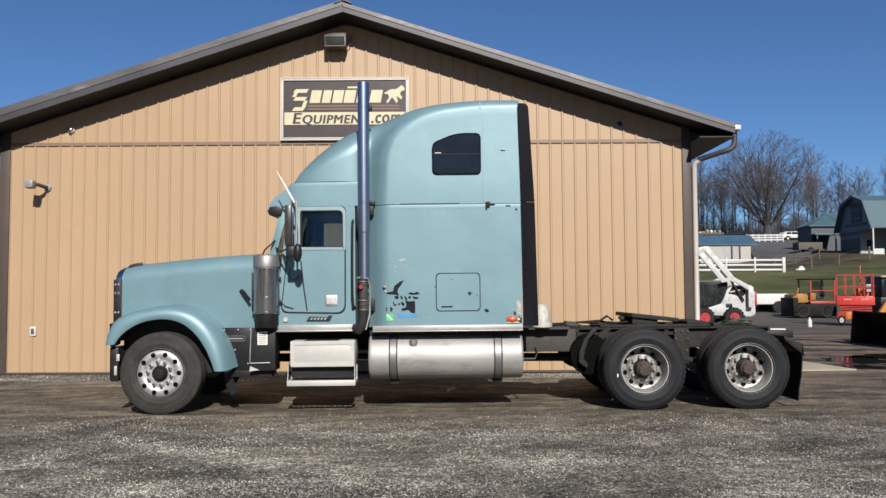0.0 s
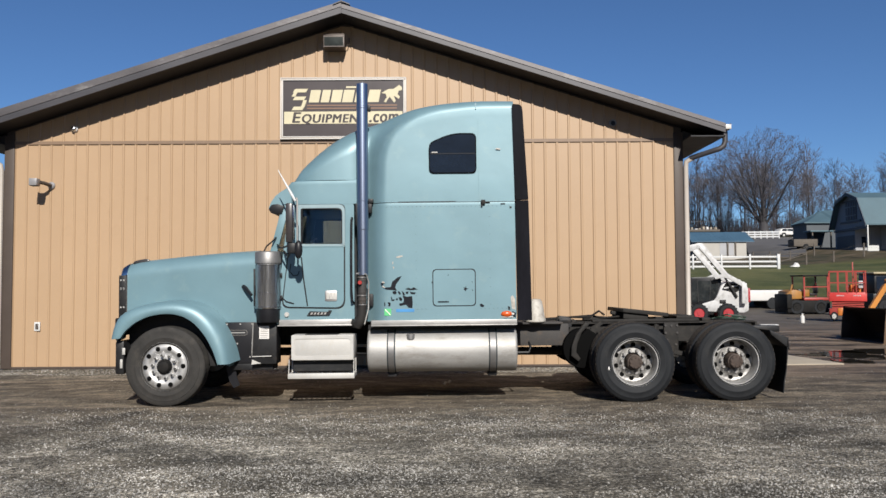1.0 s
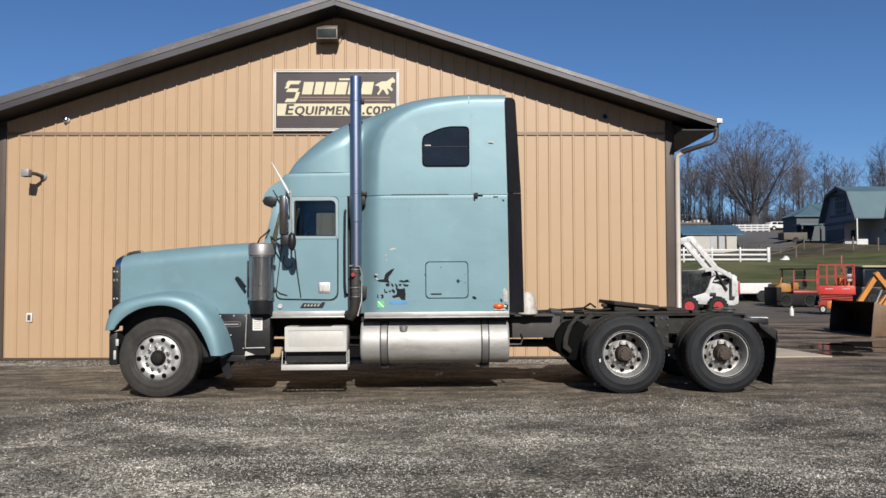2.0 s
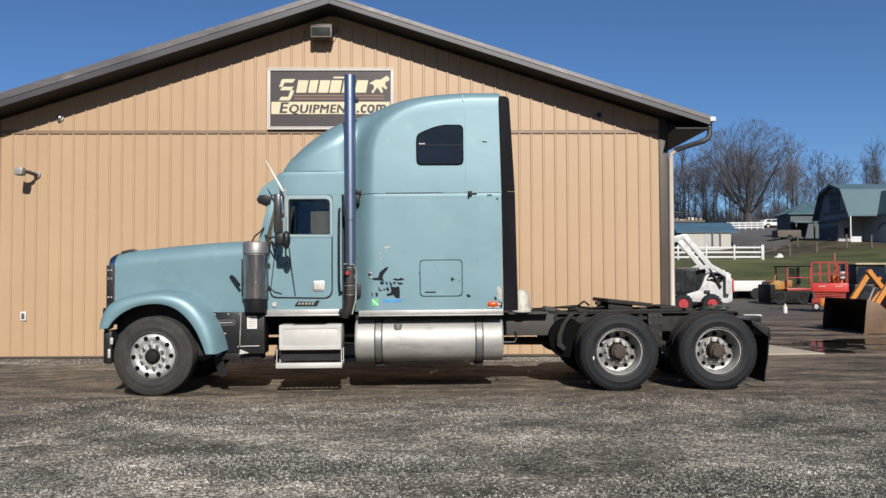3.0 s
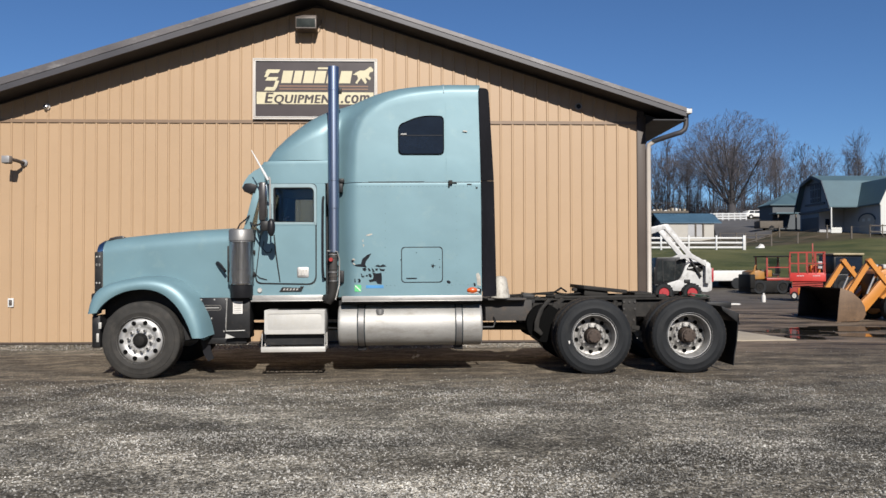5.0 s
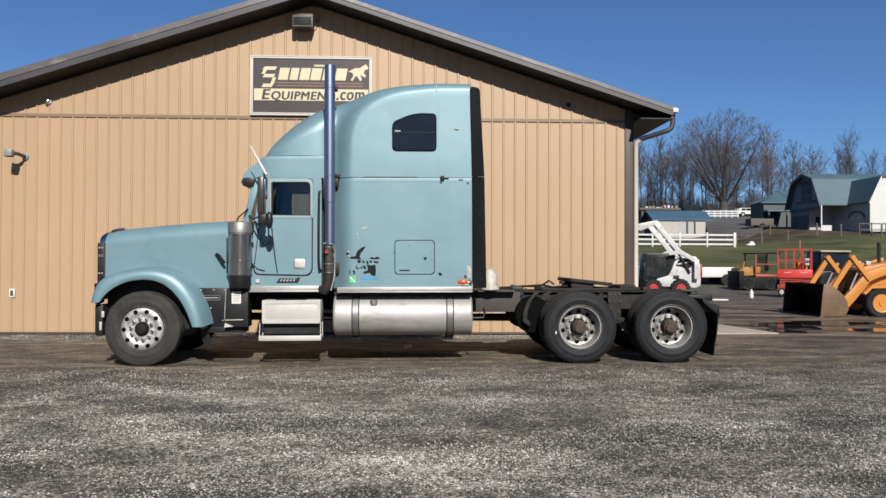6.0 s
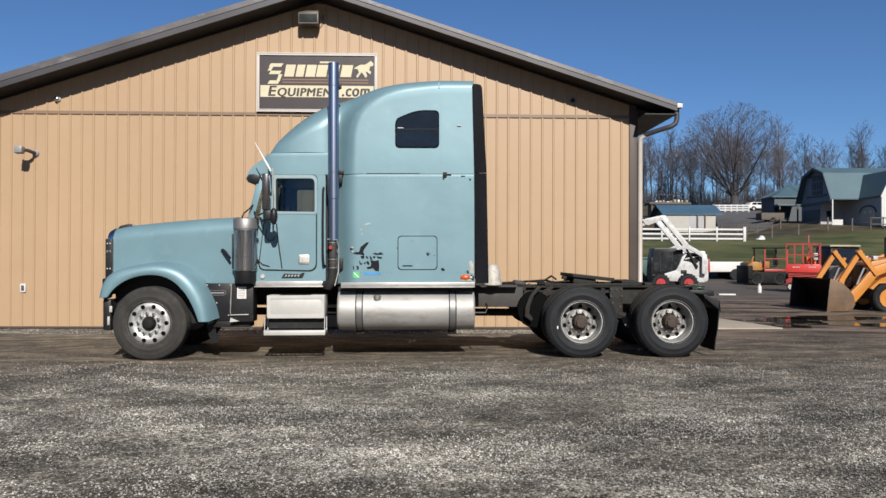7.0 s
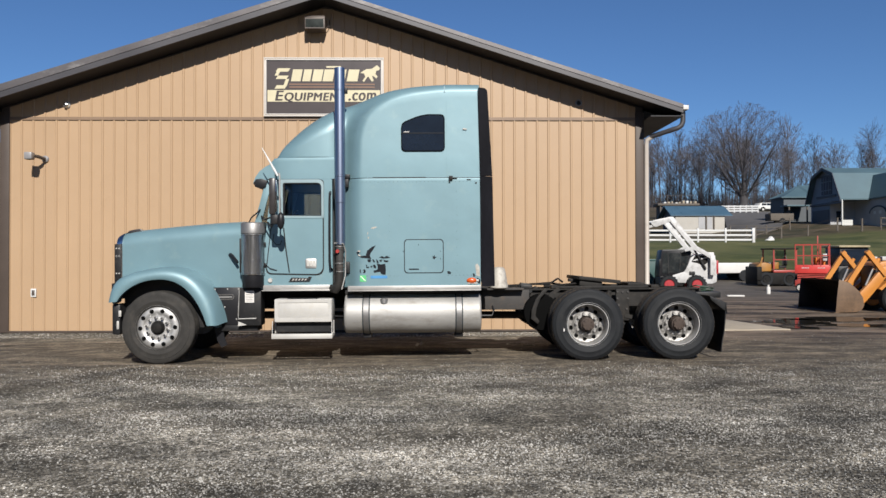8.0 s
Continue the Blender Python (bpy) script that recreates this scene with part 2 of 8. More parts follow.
def lathe(bm, profile, seg=32, axis="Y", at=(0, 0, 0), closed=False):
    """Turns (radius, along) pairs about an axis."""
    rings = []
    for r, a in profile:
        ring = []
        for i in range(seg):
            t = 2 * math.pi * i / seg
            c, s = r * math.cos(t), r * math.sin(t)
            p = {"Y": (c, a, s), "X": (a, c, s), "Z": (c, s, a)}[axis]
            ring.append(bm.verts.new(Vector(p) + Vector(at)))
        rings.append(ring)
    pairs = list(zip(rings, rings[1:])) + ([(rings[-1], rings[0])] if closed else [])
    for a, b in pairs:
        for i in range(seg):
            j = (i + 1) % seg
            bm.faces.new((a[i], a[j], b[j], b[i]))
    if not closed:
        for ring, r in ((rings[0], profile[0][0]), (rings[-1], profile[-1][0])):
            if r > 1e-5:
                bm.faces.new(ring)
    return bm


def tube(bm, pts, rad, seg=8, caps=True):
    """A round bar along points; rad is one radius or one for each point."""
    pts = [Vector(p) for p in pts]
    rads = rad if isinstance(rad, (list, tuple)) else [rad] * len(pts)
    rings, up = [], None
    for i, p in enumerate(pts):
        d = (pts[min(i + 1, len(pts) - 1)] - pts[max(i - 1, 0)]).normalized()
        if up is None:
            up = d.orthogonal().normalized()
        up = (up - d * up.dot(d)).normalized()
        side = d.cross(up)
        rings.append([bm.verts.new(p + rads[i] * (math.cos(2 * math.pi * k / seg) * up + math.sin(2 * math.pi * k / seg) * side)) for k in range(seg)])
    for a, b in zip(rings, rings[1:]):
        for k in range(seg):
            j = (k + 1) % seg
            bm.faces.new((a[k], a[j], b[j], b[k]))
    if caps:
        bm.faces.new(rings[0]), bm.faces.new(rings[-1])
    return bm


def bar(bm, a, b, w, h=None):
    """A square-edged bar from a to b."""
    h = h or w
    a, b = Vector(a), Vector(b)
    d = b - a
    q = d.to_track_quat("X", "Z").to_matrix().to_4x4()
    bmesh.ops.create_cube(bm, size=1, matrix=Matrix.Translation((a + b) / 2) @ q @ Matrix.Diagonal((d.length, w, h, 1)))
    return bm


def slab(bm, poly, y0, y1, bevel=0.0, plane="XZ"):
    """A flat outline given a thickness. plane XZ: the outline is (x, z), the thickness runs in y; XY: thickness in z; YZ: in x."""
    def at(p, q):
        return {"XZ": (p[0], q, p[1]), "XY": (p[0], p[1], q), "YZ": (q, p[0], p[1])}[plane]
    a, b = [bm.verts.new(at(p, y0)) for p in poly], [bm.verts.new(at(p, y1)) for p in poly]
    fs = [bm.faces.new(a), bm.faces.new(b)]
    k = len(poly)
    for i in range(k):
        fs.append(bm.faces.new((a[i], a[(i + 1) % k], b[(i + 1) % k], b[i])))
    if bevel:
        bmesh.ops.recalc_face_normals(bm, faces=fs)
        es = list({e for f in fs[:2] for e in f.edges})
        bmesh.ops.bevel(bm, geom=es, offset=bevel, segments=2, affect="EDGES", profile=0.5)
    return bm


def rounded(x0, x1, z0, z1, r, k=5):
    """A rectangle's outline with round corners."""
    out = []
    for cx, cz, a0 in ((x1 - r, z1 - r, 0), (x0 + r, z1 - r, 90), (x0 + r, z0 + r, 180), (x1 - r, z0 + r, 270)):
        for i in range(k + 1):
            a = radians(a0 + 90 * i / k)
            out.append((cx + r * math.cos(a), cz + r * math.sin(a)))
    return out


def round_poly(poly, r, k=4):
    """Any outline with its corners rounded; r is one radius or one for each corner."""
    out, n = [], len(poly)
    for i in range(n):
        p, a, b = Vector(poly[i]), Vector(poly[i - 1]), Vector(poly[(i + 1) % n])
        ri = r[i] if isinstance(r, (list, tuple)) else r
        u, w = a - p, b - p
        ri = min(ri, u.length * 0.49, w.length * 0.49)
        u, w = p + u.normalized() * ri, p + w.normalized() * ri
        for j in range(k + 1):
            t = j / k
            out.append(tuple(u * (1 - t) ** 2 + p * 2 * t * (1 - t) + w * t ** 2))
    return out


def ring_panel(bm, outer, inner, y0, y1, plane="XZ"):
    """A plate with a hole: both outlines have the same number of points, in the same order."""
    def at(p, q):
        return {"XZ": (p[0], q, p[1]), "YZ": (q, p[0], p[1])}[plane]
    k = len(outer)
    o0, o1 = [bm.verts.new(at(p, y0)) for p in outer], [bm.verts.new(at(p, y1)) for p in outer]
    i0, i1 = [bm.verts.new(at(p, y0)) for p in inner], [bm.verts.new(at(p, y1)) for p in inner]
    for a in range(k):
        b = (a + 1) % k
        for q in ((o0[a], o0[b], i0[b], i0[a]), (o1[a], i1[a], i1[b], o1[b]), (o0[a], o1[a], o1[b], o0[b]), (i0[a], i0[b], i1[b], i1[a])):
            bm.faces.new(q)
    return bm


def grown(poly, d):
    """The outline moved outward by about d from its middle."""
    xs, zs = [p[0] for p in poly], [p[1] for p in poly]
    fx, fz = 1 + 2 * d / (max(xs) - min(xs)), 1 + 2 * d / (max(zs) - min(zs))
    mx, mz = (max(xs) + min(xs)) / 2, (max(zs) + min(zs)) / 2
    return [(mx + (p[0] - mx) * fx, mz + (p[1] - mz) * fz) for p in poly]


def along(rows, x):
    """Straight steps through (x, value) rows."""
    if x <= rows[0][0]:
        return rows[0][1]
    for (a, va), (b, vb) in zip(rows, rows[1:]):
        if x <= b:
            return va + (vb - va) * (x - a) / (b - a)
    return rows[-1][1]


def curve_through(rows, x):
    """Smooth values through (x, value) rows (Catmull-Rom)."""
    if x <= rows[0][0]:
        return rows[0][1]
    if x >= rows[-1][0]:
        return rows[-1][1]
    for i in range(len(rows) - 1):
        x0, v0 = rows[i]
        x1, v1 = rows[i + 1]
        if x <= x1:
            xm, vm = rows[max(i - 1, 0)]
            xp, vp = rows[min(i + 2, len(rows) - 1)]
            t, h = (x - x0) / (x1 - x0), x1 - x0
            m0 = (v1 - vm) / (x1 - xm) * h
            m1 = (vp - v0) / (xp - x0) * h
            return (2 * t**3 - 3 * t**2 + 1) * v0 + (t**3 - 2 * t**2 + t) * m0 + (-2 * t**3 + 3 * t**2) * v1 + (t**3 - t**2) * m1


def loft(bm, sections, caps=True):
    rings = [[bm.verts.new(p) for p in s] for s in sections]
    k = len(rings[0])
    for a, b in zip(rings, rings[1:]):
        for i in range(k):
            j = (i + 1) % k
            bm.faces.new((a[i], a[j], b[j], b[i]))
    if caps:
        bm.faces.new(rings[0]), bm.faces.new(rings[-1])
    return bm


# ---- ground ----
def spread(lo, hi, fine_lo, fine_hi, step, grow=1.28):
    vals = list(np.arange(fine_lo, fine_hi + 1e-6, step))
    s, v = step, fine_lo
    while v > lo:
        s *= grow
        v = max(lo, v - s)
        vals.insert(0, v)
    s, v = step, fine_hi
    while v < hi:
        s *= grow
        v = min(hi, v + s)
        vals.append(v)
    return vals


def worn_patches(n, l, pos):
    """Wheel-worn dark and pale patches of the yard, drawn out along the wheel tracks: a factor about 1."""
    out = None
    for sx, sy, a, b, lo, hi in ((0.85, 1.15, 0.38, 0.62, 0.52, 1.27), (0.16, 0.45, 0.36, 0.62, 0.92, 1.2), (1.4, 2.2, 0.38, 0.60, 0.70, 1.24)):
        mp = n.new("ShaderNodeMapping")
        mp.inputs["Scale"].default_value = (sx, sy, 0)
        l.new(pos, mp.inputs["Vector"])
        f = ramp(n, l, noise_at(n, l, mp.outputs["Vector"], 1.0, 8, 0.7), a, b, (lo, lo, lo, 1), (hi, hi, hi, 1))
        out = f if out is None else mixed(n, l, 1.0, out, f, "MULTIPLY")
    # the factor falls steadily to 0.68 towards the east
    sep = n.new("ShaderNodeSeparateXYZ")
    l.new(pos, sep.inputs[0])
    k = n.new("ShaderNodeMapRange")
    k.inputs[1].default_value, k.inputs[2].default_value, k.inputs[3].default_value, k.inputs[4].default_value = 3.5, 9.0, 1.0, 0.68
    l.new(sep.outputs[0], k.inputs[0])
    return mixed(n, l, 1.0, out, k.outputs[0], "MULTIPLY")


def ground_material():
    m = bpy.data.materials.new("gravel_yard_and_grass_hill")
    n, l, p = nodes_of(m)
    pos = n.new("ShaderNodeNewGeometry").outputs["Position"]
    sep = n.new("ShaderNodeSeparateXYZ")
    l.new(pos, sep.inputs[0])
    def mapped(sx, sy):
        mp = n.new("ShaderNodeMapping")
        mp.inputs["Scale"].default_value = (sx, sy, 1)
        l.new(pos, mp.inputs["Vector"])
        return mp.outputs["Vector"]
    def line(axis, a, b, wobble=0.0, wscale=0.5):
        """0 before a, 1 past b along an axis, with an uneven border."""
        k = n.new("ShaderNodeMapRange")
        k.inputs[1].default_value, k.inputs[2].default_value = a, b
        src = sep.outputs[axis]
        if wobble:
            add = n.new("ShaderNodeMath")
            add.operation = "MULTIPLY_ADD"
            add.inputs[1].default_value = wobble
            l.new(noise_at(n, l, pos, wscale), add.inputs[0]), l.new(src, add.inputs[2])
            src = add.outputs[0]
        l.new(src, k.inputs[0])
        return k.outputs[0]
    # stones of two sizes
    vor = n.new("ShaderNodeTexVoronoi")
    vor.inputs["Scale"].default_value = 36
    l.new(pos, vor.inputs["Vector"])
    vor2 = n.new("ShaderNodeTexVoronoi")
    vor2.inputs["Scale"].default_value = 78
    l.new(pos, vor2.inputs["Vector"])
    cell = n.new("ShaderNodeSeparateColor")
    l.new(vor.outputs["Color"], cell.inputs[0])
    cell2 = n.new("ShaderNodeSeparateColor")
    l.new(vor2.outputs["Color"], cell2.inputs[0])
    fines = mixed(n, l, ramp(n, l, cell2.outputs[0], 0.1, 0.95), (0.0236, 0.0203, 0.0151), (0.0983, 0.0865, 0.0655))
    stones = mixed(n, l, ramp(n, l, cell.outputs[1], 0.1, 0.9), (0.131, 0.1166, 0.0917), (0.4716, 0.4356, 0.3701))
    small = mixed(n, l, ramp(n, l, cell2.outputs[1], 0.25, 1.0), (0.0917, 0.0819, 0.0655), (0.5109, 0.4716, 0.3996))
    broken = noise_at(n, l, mapped(0.6, 0.95), 1.0, 8, 0.72)        # long wheel-worn patches
    tracks = noise_at(n, l, mapped(0.2, 0.75), 1.0, 8, 0.68)          # bands along the wheel tracks
    both = n.new("ShaderNodeMath")
    both.operation = "MULTIPLY"
    l.new(ramp(n, l, broken, 0.35, 0.55), both.inputs[0]), l.new(ramp(n, l, tracks, 0.33, 0.53), both.inputs[1])
    patch = both.outputs[0]
    def where(fac, a, b):
        few = n.new("ShaderNodeMath")
        few.operation = "MULTIPLY"
        l.new(ramp(n, l, fac, a, b), few.inputs[0]), l.new(patch, few.inputs[1])
        return few.outputs[0]
    gravel = mixed(n, l, where(cell2.outputs[2], 0.42, 0.5), fines, small)
    gravel = mixed(n, l, where(cell.outputs[0], 0.56, 0.60), gravel, stones)
    rare = ramp(n, l, cell.outputs[2], 0.90, 0.91)                  # single pale chips everywhere
    gravel = mixed(n, l, rare, gravel, (0.2751, 0.2555, 0.2194))
    dusty = ramp(n, l, noise_at(n, l, mapped(0.35, 0.8), 1.3, 5), 0.45, 0.75)
    gravel = mixed(n, l, mixed(n, l, 0.35, (0, 0, 0), dusty), gravel, (0.1114, 0.095, 0.0734))
    gravel = mixed(n, l, 1.0, gravel, worn_patches(n, l, pos), "MULTIPLY")
    grit = ramp(n, l, noise_at(n, l, pos, 48, 2), 0.36, 0.64, (0.44, 0.438, 0.43, 1), (1.29, 1.275, 1.24, 1))
    gravel = mixed(n, l, 1.0, gravel, grit, "MULTIPLY")
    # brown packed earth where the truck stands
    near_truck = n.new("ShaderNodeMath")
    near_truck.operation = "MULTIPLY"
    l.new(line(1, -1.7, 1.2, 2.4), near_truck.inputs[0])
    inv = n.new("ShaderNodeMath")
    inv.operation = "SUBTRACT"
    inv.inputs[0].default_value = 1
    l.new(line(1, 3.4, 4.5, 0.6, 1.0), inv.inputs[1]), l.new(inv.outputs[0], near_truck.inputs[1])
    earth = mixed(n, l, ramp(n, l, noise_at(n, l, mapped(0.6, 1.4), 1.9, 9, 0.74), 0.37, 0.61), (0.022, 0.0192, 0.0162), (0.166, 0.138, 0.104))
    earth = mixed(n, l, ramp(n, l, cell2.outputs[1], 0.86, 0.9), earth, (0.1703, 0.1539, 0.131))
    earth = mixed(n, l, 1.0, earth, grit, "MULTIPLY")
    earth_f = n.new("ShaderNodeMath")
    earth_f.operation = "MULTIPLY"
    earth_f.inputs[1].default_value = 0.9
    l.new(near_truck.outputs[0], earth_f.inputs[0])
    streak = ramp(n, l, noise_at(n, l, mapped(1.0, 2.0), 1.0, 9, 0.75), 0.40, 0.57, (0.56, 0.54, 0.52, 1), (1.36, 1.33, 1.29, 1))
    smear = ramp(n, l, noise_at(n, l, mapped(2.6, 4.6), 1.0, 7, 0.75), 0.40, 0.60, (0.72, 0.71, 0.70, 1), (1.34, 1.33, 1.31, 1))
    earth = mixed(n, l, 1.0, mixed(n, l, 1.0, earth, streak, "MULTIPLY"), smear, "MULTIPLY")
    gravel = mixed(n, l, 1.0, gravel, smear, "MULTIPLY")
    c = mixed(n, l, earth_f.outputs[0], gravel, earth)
    # dark damp asphalt beside the building
    dx, dy = line(0, 8.6, 10.0, 1.2), line(1, 2.4, 5.0, 2.0)
    damp = n.new("ShaderNodeMath")
    damp.operation = "MULTIPLY"
    l.new(dx, damp.inputs[0]), l.new(dy, damp.inputs[1])
    wet = mixed(n, l, ramp(n, l, noise_at(n, l, mapped(0.34, 1.0), 1.1, 9, 0.72), 0.42, 0.58), (0.026, 0.0188, 0.0135), (0.187, 0.14, 0.099))
    c = mixed(n, l, damp.outputs[0], c, wet)
    dry = line(1, 16, 24, 3.0)
    c = mixed(n, l, dry, c, mixed(n, l, ramp(n, l, noise_at(n, l, pos, 0.5, 6), 0.3, 0.7), (0.0557, 0.0459, 0.0367), (0.1114, 0.0969, 0.0799)))
    grass = mixed(n, l, ramp(n, l, noise_at(n, l, mapped(0.16, 0.3), 1.0, 10, 0.72), 0.37, 0.63), (0.027, 0.038, 0.010), (0.102, 0.098, 0.037))
    g = line(1, 39.4, 40.4, 1.5, 0.3)
    c = mixed(n, l, g, c, grass)
    soil = line(1, 63.5, 66.0, 3.0, 0.25)
    c = mixed(n, l, soil, c, mixed(n, l, ramp(n, l, noise_at(n, l, pos, 0.4, 7), 0.35, 0.65), (0.028, 0.0275, 0.012), (0.088, 0.066, 0.041)))
    wood = line(1, 128, 140, 6, 0.1)
    # dull brown-green cover of the added southern ridge
    south = line(1, -46, -60, 8, 0.1)
    c = mixed(n, l, south, c, mixed(n, l, ramp(n, l, noise_at(n, l, pos, 0.12, 8, 0.7), 0.35, 0.65), (0.0229, 0.0229, 0.0131), (0.0655, 0.0557, 0.0393)))
    c = mixed(n, l, wood, c, (0.0786, 0.0622, 0.0459))
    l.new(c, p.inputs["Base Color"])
    rr = n.new("ShaderNodeMapRange")
    rr.inputs[3].default_value, rr.inputs[4].default_value = 0.92, 0.74
    l.new(damp.outputs[0], rr.inputs[0])
    l.new(rr.outputs[0], p.inputs["Roughness"])
    p.inputs["Specular IOR Level"].default_value = 0.25
    b = n.new("ShaderNodeBump")
    b.inputs["Strength"].default_value, b.inputs["Distance"].default_value = 0.7, 0.012
    hgt = mixed(n, l, 0.5, ramp(n, l, vor.outputs["Distance"], 0.0, 0.6, (1, 1, 1, 1), (0, 0, 0, 1)), ramp(n, l, noise_at(n, l, pos, 14, 6), 0.2, 0.8))
    l.new(hgt, b.inputs["Height"])
    l.new(b.outputs["Normal"], p.inputs["Normal"])
    return m


def build_ground():
    xs, ys = spread(-3000, 3000, -14, 26, 0.5), spread(-3000, 3000, -13, 30, 0.5, 1.12)
    bm = bmesh.new()
    grid = []
    for y in ys:
        row = []
        for x in xs:
            z = ground_z(x, y)
            if -14 < x < 26 and -13 < y < 30:
                z += 0.010 * noise.noise((x * 0.55, y * 0.9, 0.3)) * (1 if not (-1.5 < x < 9.2 and -0.6 < y < 3.2) else 0.3)
            row.append(bm.verts.new((x, y, z)))
        grid.append(row)
    for a, b in zip(grid, grid[1:]):
        for i in range(len(a) - 1):
            bm.faces.new((a[i], a[i + 1], b[i + 1], b[i]))
    ob = part("ground", bm, ground_material())
    tagged(ob, "grey gravel yard rising to a grassy hillside", "ground", kind="structure")


build_ground()


# ---- building ----
WX0, WX1, WY = -4.87, 8.30, 5.06          # the gable wall
APEX_X, PITCH = 1.745, 0.321
FY = WY - 0.62                            # front of the roof overhang
EAVE_X = 8.95                             # end of the roof at the eave
ROOF_APEX = 6.93                          # top of the roof at the gable


def roof_z(x):
    return ROOF_APEX - PITCH * abs(x - APEX_X)


def siding_profile(x0, count, pitch):
    """Points (x, depth) of ribbed steel: a rib each pitch."""
    out = []
    for i in range(count):
        c = x0 + i * pitch
        for dx, d in ((-0.026, 0), (-0.012, -0.019), (0.012, -0.019), (0.026, 0)):
            out.append((c + dx, d))
    return out


def siding_panel(prof, z0, tops):
    bm = bmesh.new()
    t = 0.003
    fr = [(bm.verts.new((x, d, z0)), bm.verts.new((x, d, zt))) for (x, d), zt in zip(prof, tops)]
    bk = [(bm.verts.new((x, d + t, z0)), bm.verts.new((x, d + t, zt))) for (x, d), zt in zip(prof, tops)]
    for i in range(len(fr) - 1):
        bm.faces.new((fr[i][0], fr[i + 1][0], fr[i + 1][1], fr[i][1]))
        bm.faces.new((bk[i][0], bk[i][1], bk[i + 1][1], bk[i + 1][0]))
        bm.faces.new((fr[i][1], fr[i + 1][1], bk[i + 1][1], bk[i][1]))
        bm.faces.new((fr[i][0], bk[i][0], bk[i + 1][0], fr[i + 1][0]))
    for k in (0, -1):
        bm.faces.new((fr[k][0], fr[k][1], bk[k][1], bk[k][0]))
    return bm


def build_building():
    # wall core, sides and back
    bm = bmesh.new()
    slab(bm, [(WX0, 0), (WX1, 0), (WX1, roof_z(WX1) - 0.13), (APEX_X, ROOF_APEX - 0.13), (WX0, roof_z(WX0) - 0.13)], WY + 0.03, WY + 0.2)
    wall = tagged(part("wall_south", bm, M_BROWN, flat=True), "tan ribbed steel gable wall of a pole building", "wall", kind="structure")
    for nm, xa, xb in (("wall_east", WX1 - 0.17, WX1), ("wall_west", WX0, WX0 + 0.17)):
        bm = boxes((xa, xb, WY + 0.2, WY + 18, 0, roof_z(WX1) - 0.13))
        tagged(part(nm, bm, M_SIDING, flat=True), "tan steel side wall of the pole building", "wall", kind="structure")
    bm = bmesh.new()
    slab(bm, [(WX0, 0), (WX1, 0), (WX1, roof_z(WX1) - 0.13), (APEX_X, ROOF_APEX - 0.13), (WX0, roof_z(WX0) - 0.13)], WY + 18, WY + 18.2)
    tagged(part("wall_north", bm, M_SIDING, flat=True), "tan steel back wall of the pole building", "wall", kind="structure")
    # roof: two slopes, ribbed steel edge seen from below only
    W_EAVE = 2 * APEX_X - EAVE_X
    for nm, xe, dz in (("roof_east", EAVE_X, -0.06), ("roof_west", W_EAVE, -0.02)):
        bm = bmesh.new()
        slab(bm, [(APEX_X, ROOF_APEX + dz), (xe, roof_z(xe) + dz), (xe, roof_z(xe) + dz - 0.05), (APEX_X, ROOF_APEX + dz - 0.05)], FY + 0.02, WY + 18.4)
        tagged(part(nm, bm, M_BROWN, flat=True), "brown ribbed steel roof slope", "roof", kind="structure")
    for sgn, xe in ((1, EAVE_X), (-1, W_EAVE)):
        # rake fascia in two steps: a lower face and a proud drip edge above
        for nm, top, low, y0, y1, m in (("rake_drip_edge", 0.02 if sgn < 0 else -0.028, -0.085 if sgn < 0 else -0.11, FY - 0.012, FY + 0.03, M_DRIP), ("rake_fascia", -0.085 if sgn < 0 else -0.11, -0.205, FY, FY + 0.03, M_FASCIA)):
            bm = bmesh.new()
            slab(bm, [(APEX_X, ROOF_APEX + top), (xe, roof_z(xe) + top + (0.05 if top > 0 else 0)), (xe, roof_z(xe) + low), (APEX_X, ROOF_APEX + low)], y0, y1, 0.004)
            tagged(part(nm, bm, m, flat=True), "weathered brown metal rake trim along the roof edge", "trim", kind="structure")
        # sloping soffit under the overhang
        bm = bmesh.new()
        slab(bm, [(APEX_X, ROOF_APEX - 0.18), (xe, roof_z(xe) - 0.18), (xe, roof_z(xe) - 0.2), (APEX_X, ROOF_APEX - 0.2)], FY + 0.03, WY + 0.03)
        tagged(part("rake_soffit", bm, M_SOFFIT, flat=True), "blue-black soffit under the gable overhang", "soffit", kind="structure")
        # eave: level soffit, fascia
        xw = WX1 if sgn > 0 else WX0
        zb = roof_z(xe) - 0.27
        lo, hi = min(xw, xe), max(xw, xe)
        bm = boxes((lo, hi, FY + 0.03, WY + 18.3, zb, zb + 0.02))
        tagged(part("eave_soffit", bm, M_SOFFIT, flat=True), "blue-black level soffit under the eave", "soffit", kind="structure")
        bm = boxes((xe - 0.03 if sgn > 0 else xe, xe if sgn > 0 else xe + 0.03, FY + 0.03, WY + 18.3, zb, roof_z(xe) - 0.02))
        tagged(part("eave_fascia", bm, M_FASCIA, flat=True), "brown metal eave fascia", "trim", kind="structure")
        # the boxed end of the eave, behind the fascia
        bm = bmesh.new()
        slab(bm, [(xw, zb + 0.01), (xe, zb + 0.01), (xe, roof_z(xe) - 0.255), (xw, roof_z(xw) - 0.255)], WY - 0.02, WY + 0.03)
        tagged(part("eave_return", bm, M_SOFFIT, flat=True), "blue-black end board of the eave box", "trim", kind="structure")
        # gutter with a white end cap, elbow and downspout
        gx = xe if sgn > 0 else xe - 0.12
        g = thing("rain_gutter", "brown eave gutter with white end cap and beige downspout", "gutter", "gutters", kind="structure")
